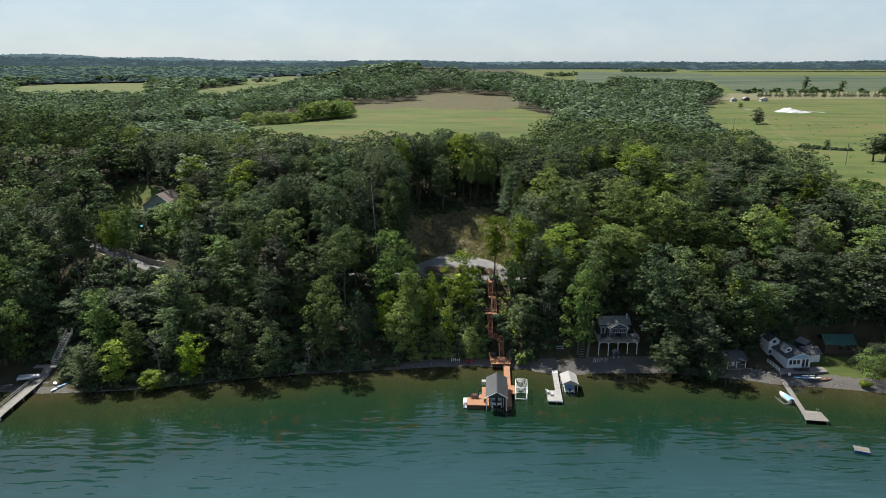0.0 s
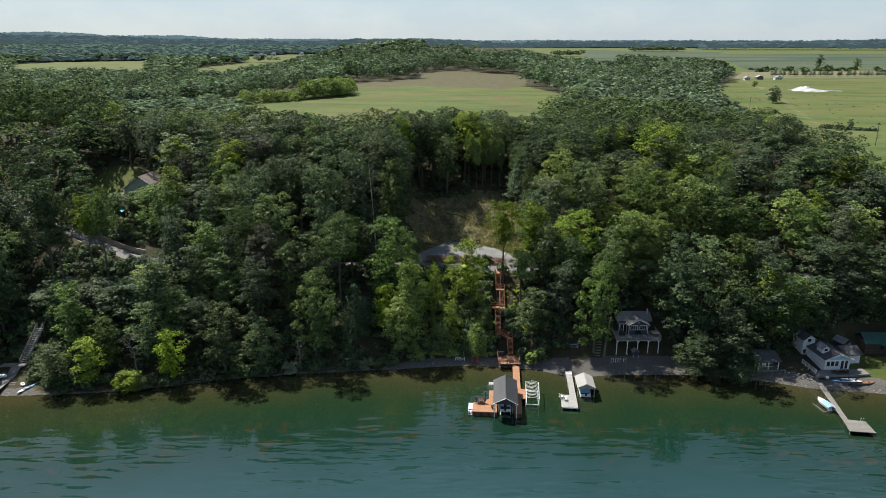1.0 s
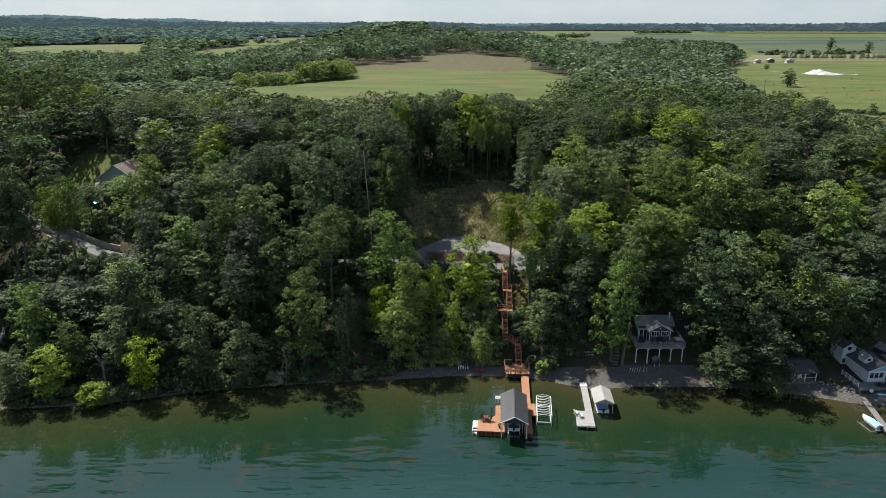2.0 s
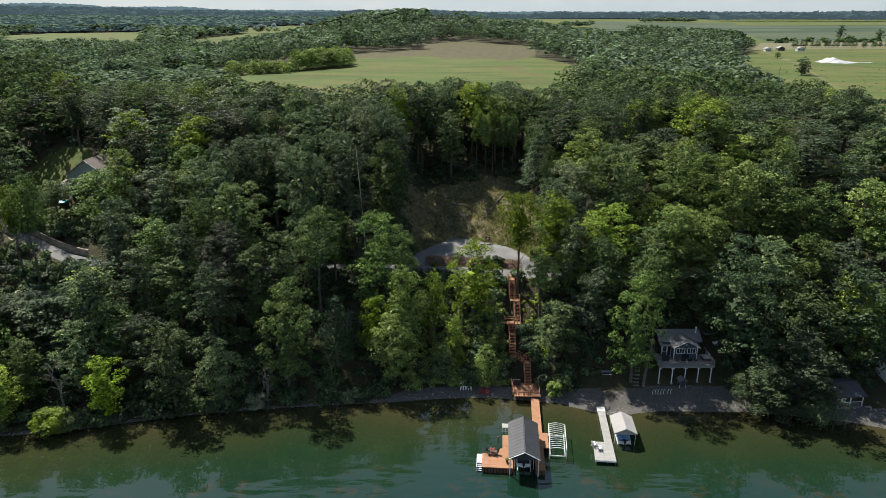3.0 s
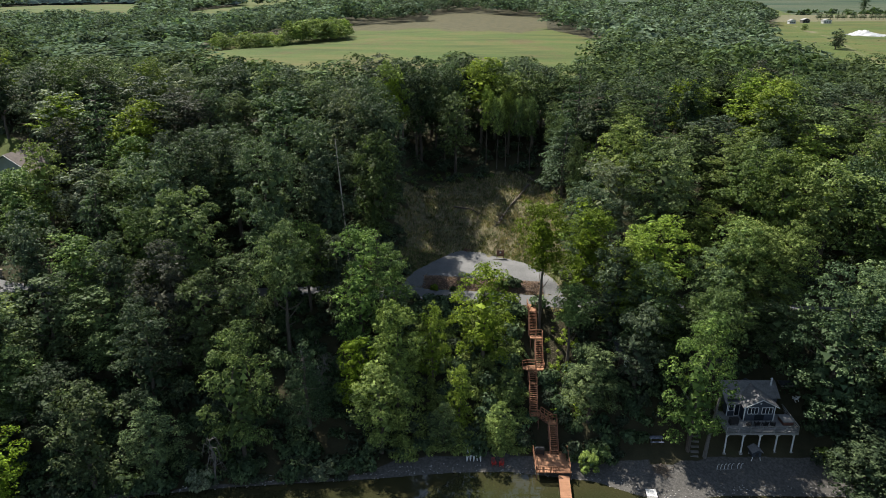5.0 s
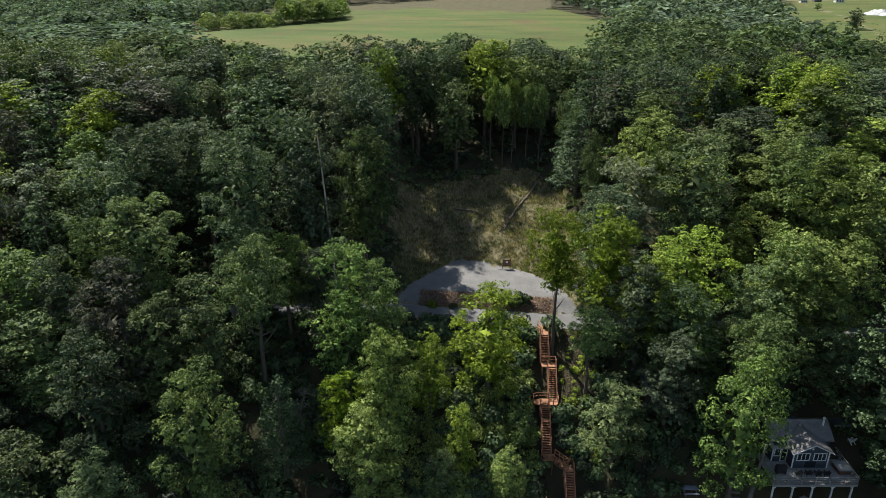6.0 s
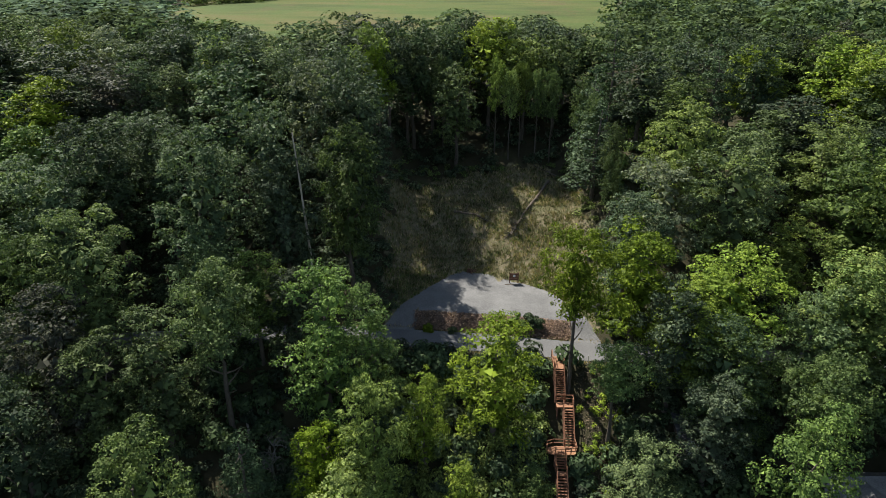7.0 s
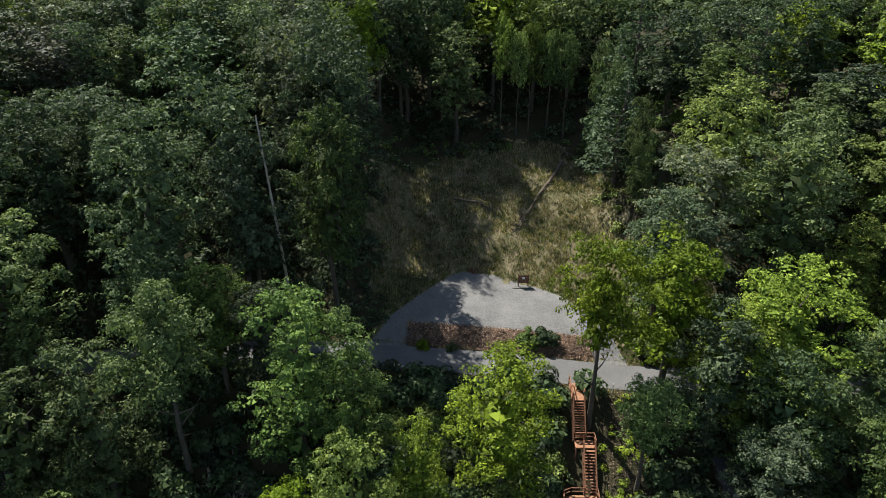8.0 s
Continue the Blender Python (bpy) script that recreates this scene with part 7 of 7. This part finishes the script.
def scrub(name, spots, label, n=70, size=0.6, mat="oak", seed=31):
    """Low bushes as one mesh."""
    r = np.random.default_rng(seed)
    forms = [leaf_cloud(r, [(r.uniform(-0.45, 0.45), r.uniform(-0.45, 0.45), r.uniform(0.1, 0.6), r.uniform(0.35, 0.6), 0.35) for _ in range(5)], n, size, False, 1.0, 1.0, True) for _ in range(6)]
    vs, fs, off = [], [], 0
    for x, y, z, rad, tall in spots:
        V, F = forms[r.integers(6)]
        w = r.uniform(0, 6.28)
        c, s = math.cos(w), math.sin(w)
        vs.append(np.stack([x + rad * (V[:, 0] * c - V[:, 1] * s), y + rad * (V[:, 0] * s + V[:, 1] * c), z + V[:, 2] * tall], 1))
        fs.append(F + off)
        off += len(V)
    ob = link_mesh(name, np.concatenate(vs), np.concatenate(fs), LEAVES[mat])
    return tagged(ob, label, "undergrowth", kind="stuff")


def scatter(n, x0, x1, y0, y1, ok, lo, hi, seed):
    r = np.random.default_rng(seed)
    out = []
    while len(out) < n:
        x, y = r.uniform(x0, x1), r.uniform(y0, y1)
        if ok(x, y):
            s = r.uniform(lo, hi)
            out.append((x, y, at_ground(x, y) - 0.1, s, s * r.uniform(0.8, 1.3)))
    return out


BARE = [
    [(11.0, 147), (16.6, 147), (16.0, 156.5), (15.2, 158.2), (14.0, 160), (14.2, 174), (11.4, 174), (10.4, 166), (11.0, 160)],
    [(36.5, 140), (50.5, 140), (51, 163), (36.5, 163)], [(63, 130), (112, 130), (112, 147), (101, 151), (100, 158), (86, 158), (76, 156), (64, 152)],
    [(-112, 130), (-84, 130), (-85, 140), (-89.6, 147), (-89.4, 153), (-92.2, 153), (-92.8, 147.5), (-112, 147)],
    [(-104, 201), (-90, 198), (-89, 194), (-78, 194), (-77, 206), (-90, 213), (-104, 213)], [(24, 161), (30, 161), (30, 167), (24, 167)], [(31, 140), (36.5, 140), (36.5, 156), (33, 158), (24, 153), (20, 146)],
    [(14.4, 164), (19, 163), (19, 171.5), (14.4, 173)], [(-5, 150), (8, 150), (8, 153.6), (-5, 153.6)],
]


def bluff(x, y):
    if y - shore(x) < (1.0 if -80 < x < -10 else 3.2) or y > road_y(x) - 2.2:
        return False
    return not any(in_poly(np.array(x), np.array(y), p) for p in BARE)


def uphill(x, y):
    e = y - road_y(x) - 2.8
    if e < 0.6 or clearing(np.array(x), np.array(y)):
        return False
    return not any(in_poly(np.array(x), np.array(y), p) for p in BARE)


scrub("undergrowth", scatter(1150, -100, 100, 138, 178, bluff, 1.0, 2.4, 41), "dense mixed undergrowth on the bluff", 190, 0.25, "oak", 31)
scrub("dark_undergrowth", scatter(700, -100, 100, 138, 178, bluff, 0.9, 2.2, 42), "dark shrubs below the bluff trees", 190, 0.24, "oak", 32)
scrub("light_undergrowth", scatter(330, -9, 10.5, 152, 173, bluff, 0.8, 1.9, 43), "sunlit yellow-green shrubs and vines on the bluff", 330, 0.16, "bright", 33)
scrub("stairside_shrubs", scatter(70, 14.4, 19.5, 158, 173, lambda x, y: y < road_y(x) - 2.4, 0.4, 0.9, 46), "low yellow-green saplings beside the stairs", 150, 0.2, "bright", 39)
scrub("woodland_floor_shrubs", scatter(640, -70, 70, 177, 215, uphill, 0.8, 1.8, 44), "shrubs on the woodland floor", 130, 0.24, "oak", 34)


def margin(x, y):
    """The shaded edge of the wood round the clearing."""
    return uphill(x, y) and not (5 < x < 22 and y > 199)


scrub("margin_ferns", scatter(330, -22, -7, 180, 213, margin, 0.5, 1.3, 48), "dark ferns and saplings at the edge of the clearing", 110, 0.22, "oak", 41)
scrub("slope_saplings", scatter(90, -10, 24, 204, 216, uphill, 0.4, 1.1, 49), "young saplings above the cut slope", 110, 0.2, "maple", 42)
scrub("edge_saplings", scatter(70, 18.5, 26, 183, 206, uphill, 0.7, 1.6, 50), "bright saplings beside the cut slope", 150, 0.2, "bright", 43)
scrub("hillside_shrubs", scatter(760, 20, 145, 160, 232, uphill, 1.0, 2.4, 56), "leafy shrubs under the hillside trees", 100, 0.26, "maple", 45)
scrub("plateau_shrubs", scatter(760, -135, -20, 180, 236, uphill, 1.0, 2.4, 57), "leafy shrubs under the trees above the lane", 100, 0.26, "oak", 46)
scrub("garden_shrubs", scatter(150, -108, -76, 183, 202, uphill, 1.0, 2.6, 58), "shrubs and young trees below the house on the hill", 160, 0.22, "maple", 47)
def behind_house(x, y):
    return abs(y - road_y(x)) > 4.5 and not (88 < x < 106 and y < 158.5) and not (76 < x < 90 and y < 155.5)


scrub("yard_edge_shrubs", scatter(420, 70, 112, 152, 176, behind_house, 0.8, 2.0, 59), "dark shrubs at the back of the lakeside yard", 120, 0.22, "oak", 48)
scrub("dead_brushwood", [(-19.4, 165.6, at_ground(-19.4, 165.6), 1.8, 2.4), (-17.6, 164.2, at_ground(-17.6, 164.2), 1.6, 2.6), (-20.6, 163.4, at_ground(-20.6, 163.4), 1.4, 1.6), (-18.6, 162.0, at_ground(-18.6, 162), 1.5, 2.0)], "brown dead brushwood beside the fallen logs", 420, 0.16, "dry", 44)
for k, (xa, ya, xb, yb, rad) in enumerate([(-24.6, 170.2, -23.0, 164.2, 0.24), (-22.4, 170.6, -20.4, 165.0, 0.2), (-25.4, 166.0, -21.0, 163.0, 0.16), (-24.0, 163.4, -19.6, 162.4, 0.14)]):
    fallen_log([(xa, ya), (xb, yb)], rad, PALE_LOG, "bleached fallen tree trunk in a dark gap of the wood", 7, 20 + k)
scrub("back_shrubs", scatter(330, -30, 42, 216, 250, lambda x, y: True, 1.2, 2.6, 47), "dark shrubs under the trees behind the clearing", 190, 0.17, "oak", 40)


def dead_leaves():
    """Fallen leaves on the bank between lane and lay-by."""
    r = np.random.default_rng(71)
    n = 4200
    x = r.uniform(-5.4, 15.0, n)
    u = r.uniform(0, 1, n)
    y = road_y(x) + 2.2 + 2.9 * u
    z = height(x, y) + 0.12 + 0.55 * np.sin(math.pi * u) * r.uniform(0.7, 1.0, n)
    p = np.stack([x, y, z], 1)
    a = r.normal(size=(n, 3)) * np.array([1, 1, 0.4])
    b = r.normal(size=(n, 3)) * np.array([1, 1, 0.4])
    a *= 0.13 / np.linalg.norm(a, axis=1)[:, None]
    b *= 0.13 / np.linalg.norm(b, axis=1)[:, None]
    V = np.stack([p - a, p + b, p + a], 1).reshape(-1, 3)
    ob = link_mesh("dead_leaves", V, np.arange(n)[:, None] * 3 + np.array([[0, 1, 2]]), leaf_material("dead_leaf", (0.075, 0.042, 0.028), (0.24, 0.16, 0.115), 0.1))
    return tagged(ob, "reddish-brown dead leaves on the roadside bank", "leaves", kind="stuff")


dead_leaves()


def leaf_litter():
    """Brown leaf litter and twigs on the bare ground beside the stairs."""
    r = np.random.default_rng(72)
    n = 2600
    x, y = r.uniform(14.2, 19.6, n), r.uniform(160, 172.6, n)
    p = np.stack([x, y, height(x, y) + 0.12 + r.uniform(0, 0.1, n)], 1)
    a = r.normal(size=(n, 3)) * np.array([1, 1, 0.3])
    b = r.normal(size=(n, 3)) * np.array([1, 1, 0.3])
    a *= (r.uniform(0.06, 0.2, n) / np.linalg.norm(a, axis=1))[:, None]
    b *= 0.1 / np.linalg.norm(b, axis=1)[:, None]
    ob = link_mesh("leaf_litter", np.stack([p - a, p + b, p + a], 1).reshape(-1, 3), np.arange(n)[:, None] * 3 + np.array([[0, 1, 2]]), leaf_material("litter", (0.05, 0.036, 0.026), (0.16, 0.125, 0.095), 0.1))
    return tagged(ob, "brown leaf litter and twigs beside the stairs", "leaves", kind="stuff")


leaf_litter()


scrub("pasture_bushes", [(203 + 16 * (k / 40) + rng.normal(0, 1.5), 387 - 23 * (k / 40) + rng.normal(0, 2), 23.4, 2.2, 2.6) for k in range(40)], "straggling dark hedge in the pasture", 60, 0.8, "oak", 36)
scrub("fallow_bushes", [(rng.uniform(420, 800), rng.uniform(1000, 1100), 27.5, 4, rng.uniform(2, 4.5)) for k in range(60)], "bushes on the far fallow ground", 20, 2.5, "oak", 37)
scrub("pasture_tufts", [(x, y, z, 0.8, 0.5) for x, y, z, s, q in scatter(160, 150, 330, 250, 640, lambda x, y: bool(in_poly(np.array(x), np.array(y), PASTURE)), 1, 1, 45)], "dark weed tufts across the pasture", 14, 0.8, "oak", 38)


def grass_tufts(name, spots, mat, label, tall=0.5):
    r = np.random.default_rng(51)
    P = np.array([(x, y, z) for x, y, z, s, q in spots for _ in range(7)])
    n = len(P)
    P[:, :2] += r.normal(0, 0.16, (n, 2))
    a = r.uniform(0, 6.28, n)
    lean = r.uniform(0.1, 0.5, n) * tall
    h = r.uniform(0.5, 1.2, n) * tall
    dx, dy = np.cos(a), np.sin(a)
    w = 0.055
    V = np.stack([P + np.stack([-dy * w, dx * w, 0 * a], 1), P + np.stack([dy * w, -dx * w, 0 * a], 1), P + np.stack([dx * lean, dy * lean, h], 1)], 1)
    ob = link_mesh(name, V.reshape(-1, 3), np.arange(n)[:, None] * 3 + np.array([[0, 1, 2]]), mat)
    return tagged(ob, label, "grass", kind="stuff")


STRAW = leaf_material("straw_grass", (0.18, 0.165, 0.075), (0.38, 0.32, 0.19), 0.15)
GRASS = leaf_material("green_grass", (0.06, 0.10, 0.02), (0.13, 0.18, 0.045), 0.15)


def on_slope(x, y):
    e = y - road_y(x) - 2.8
    return y > road_y(x) + layby_top(x) + 0.1 and e > 4.5 and bool(clearing(np.array(x), np.array(y)))


grass_tufts("dry_grass", scatter(5000, -11, 21, 186, 217, on_slope, 1, 1, 52), STRAW, "long straw-coloured grass on the cut slope", 0.55)
grass_tufts("green_grass", scatter(3400, -11, 21, 186, 217, on_slope, 1, 1, 53), GRASS, "green grass and weeds on the cut slope", 0.45)


def bank(x, y):
    e = y - road_y(x) - 2.8
    return y > road_y(x) + layby_top(x) + 0.1 and e > 0.8 and e < 13 and bool(clearing(np.array(x), np.array(y)))


grass_tufts("bank_grass", scatter(1100, -11, 20, 178, 194, bank, 1, 1, 55), GRASS, "green grass beside the gravel lay-by", 0.45)


def verge(x, y):
    q = abs(y - road_y(x))
    return 2.1 < q < 3.0 and not any(in_poly(np.array(x), np.array(y), p) for p in BARE[:1])


grass_tufts("verge_grass", scatter(900, -20, 25, 170, 184, verge, 1, 1, 54), STRAW, "dry grass along the lane verge", 0.3)


def stones(name, spots, label, seed):
    """Shore stones, each its own lump, in one mesh."""
    r = np.random.default_rng(seed)
    bm0 = bmesh.new()
    bmesh.ops.create_icosphere(bm0, subdivisions=1, radius=1)
    base = np.array([v.co[:] for v in bm0.verts])
    F0 = np.array([[v.index for v in f.verts] for f in bm0.faces])
    bm0.free()
    vs, fs, off = [], [], 0
    for x, y, z, s, q in spots:
        V = base * (1 + r.uniform(-0.25, 0.25, (len(base), 1))) * np.array([r.uniform(0.7, 1.4), r.uniform(0.7, 1.2), r.uniform(0.4, 0.7)]) * s
        vs.append(V + np.array([x, y, z + 0.1]))
        fs.append(F0 + off)
        off += len(base)
    return tagged(link_mesh(name, np.concatenate(vs), np.concatenate(fs), STONE), label, "stones", kind="stuff")


stones("shore_stones", scatter(1500, -100, 100, 134, 152, lambda x, y: -0.5 < y - shore(x) < 2.2, 0.04, 0.13, 61), "grey stones along the waterline", 62)
stones("beach_rocks", scatter(46, 69, 78, 141, 147, lambda x, y: 2.6 < y - shore(x) < 5, 0.12, 0.32, 63), "pale boulders on the beach by the shed", 64)


def shore_bush(x, y, r, tall, kind, label):
    t = thing("bush", x, y, at_ground(x, y) - 0.2, 0, label, "bush", "bushes along the shore")
    rr = np.random.default_rng(int(abs(x) * 10))
    lobes = [(rr.uniform(-0.62, 0.62), rr.uniform(-0.62, 0.62), rr.uniform(0.1, 0.8), rr.uniform(0.16, 0.36), 0.16) for _ in range(30)]
    V, F = leaf_cloud(rr, lobes, 2600, 0.24, False, r, tall)
    link_mesh("leaves", V, F, LEAVES[kind], t)
    bm = bmesh.new()
    for k in range(6):
        a = 1.05 * k
        tube(bm, (0, 0, -0.3), (r * 0.5 * math.cos(a), r * 0.5 * math.sin(a), tall * 0.6), 0.07, 0.02, 5)
    part("stems", bm, BARK, t)


for x, y, r, tall, kind in [(-65, 138.8, 3.4, 4.2, "bright"), (-62.5, 140, 2.6, 3.4, "maple"), (-33.5, 146.8, 2.0, 3.2, "grey"), (-17.5, 149.0, 1.8, 2.8, "grey"), (-45, 144.6, 1.8, 3.4, "maple"), (18.6, 151.0, 1.8, 3.0, "bright"), (20.4, 151.8, 1.6, 3.4, "maple"), (57.5, 144.8, 3.6, 5.5, "oak"), (62.5, 143.6, 4.4, 7.0, "oak"), (55.6, 147, 3.0, 7.0, "maple")]:
    shore_bush(x, y, r, tall, kind, {"bright": "yellow-green", "maple": "mid green", "grey": "grey-green", "oak": "dark green"}[kind] + " leafy bush overhanging the shore")
for x, y, r, tall, kind in [(98.0, 141.8, 4.8, 7.5, "maple"), (102.5, 142.8, 5.0, 9.0, "oak"), (107, 141.4, 4.6, 6.5, "oak"), (98.5, 145.5, 4.0, 8.0, "oak"), (94.8, 139.2, 1.6, 1.6, "bright"), (8.2, 180.9, 1.6, 2.2, "maple"), (10.3, 181.2, 1.5, 2.0, "oak"), (19.4, 182.4, 1.8, 2.6, "dry"), (18.4, 185.4, 1.5, 2.0, "bright"), (20.6, 179.4, 1.5, 2.4, "maple"), (-3.4, 180.6, 0.8, 1.2, "bright"), (-0.2, 180.4, 0.7, 1.0, "maple"), (51.5, 152.6, 1.4, 1.6, "bright")]:
    shore_bush(x, y, r, tall, kind, {"bright": "yellow-green", "maple": "mid green", "grey": "grey-green", "oak": "dark green", "dry": "brownish half-dry"}[kind] + " rounded leafy bush")
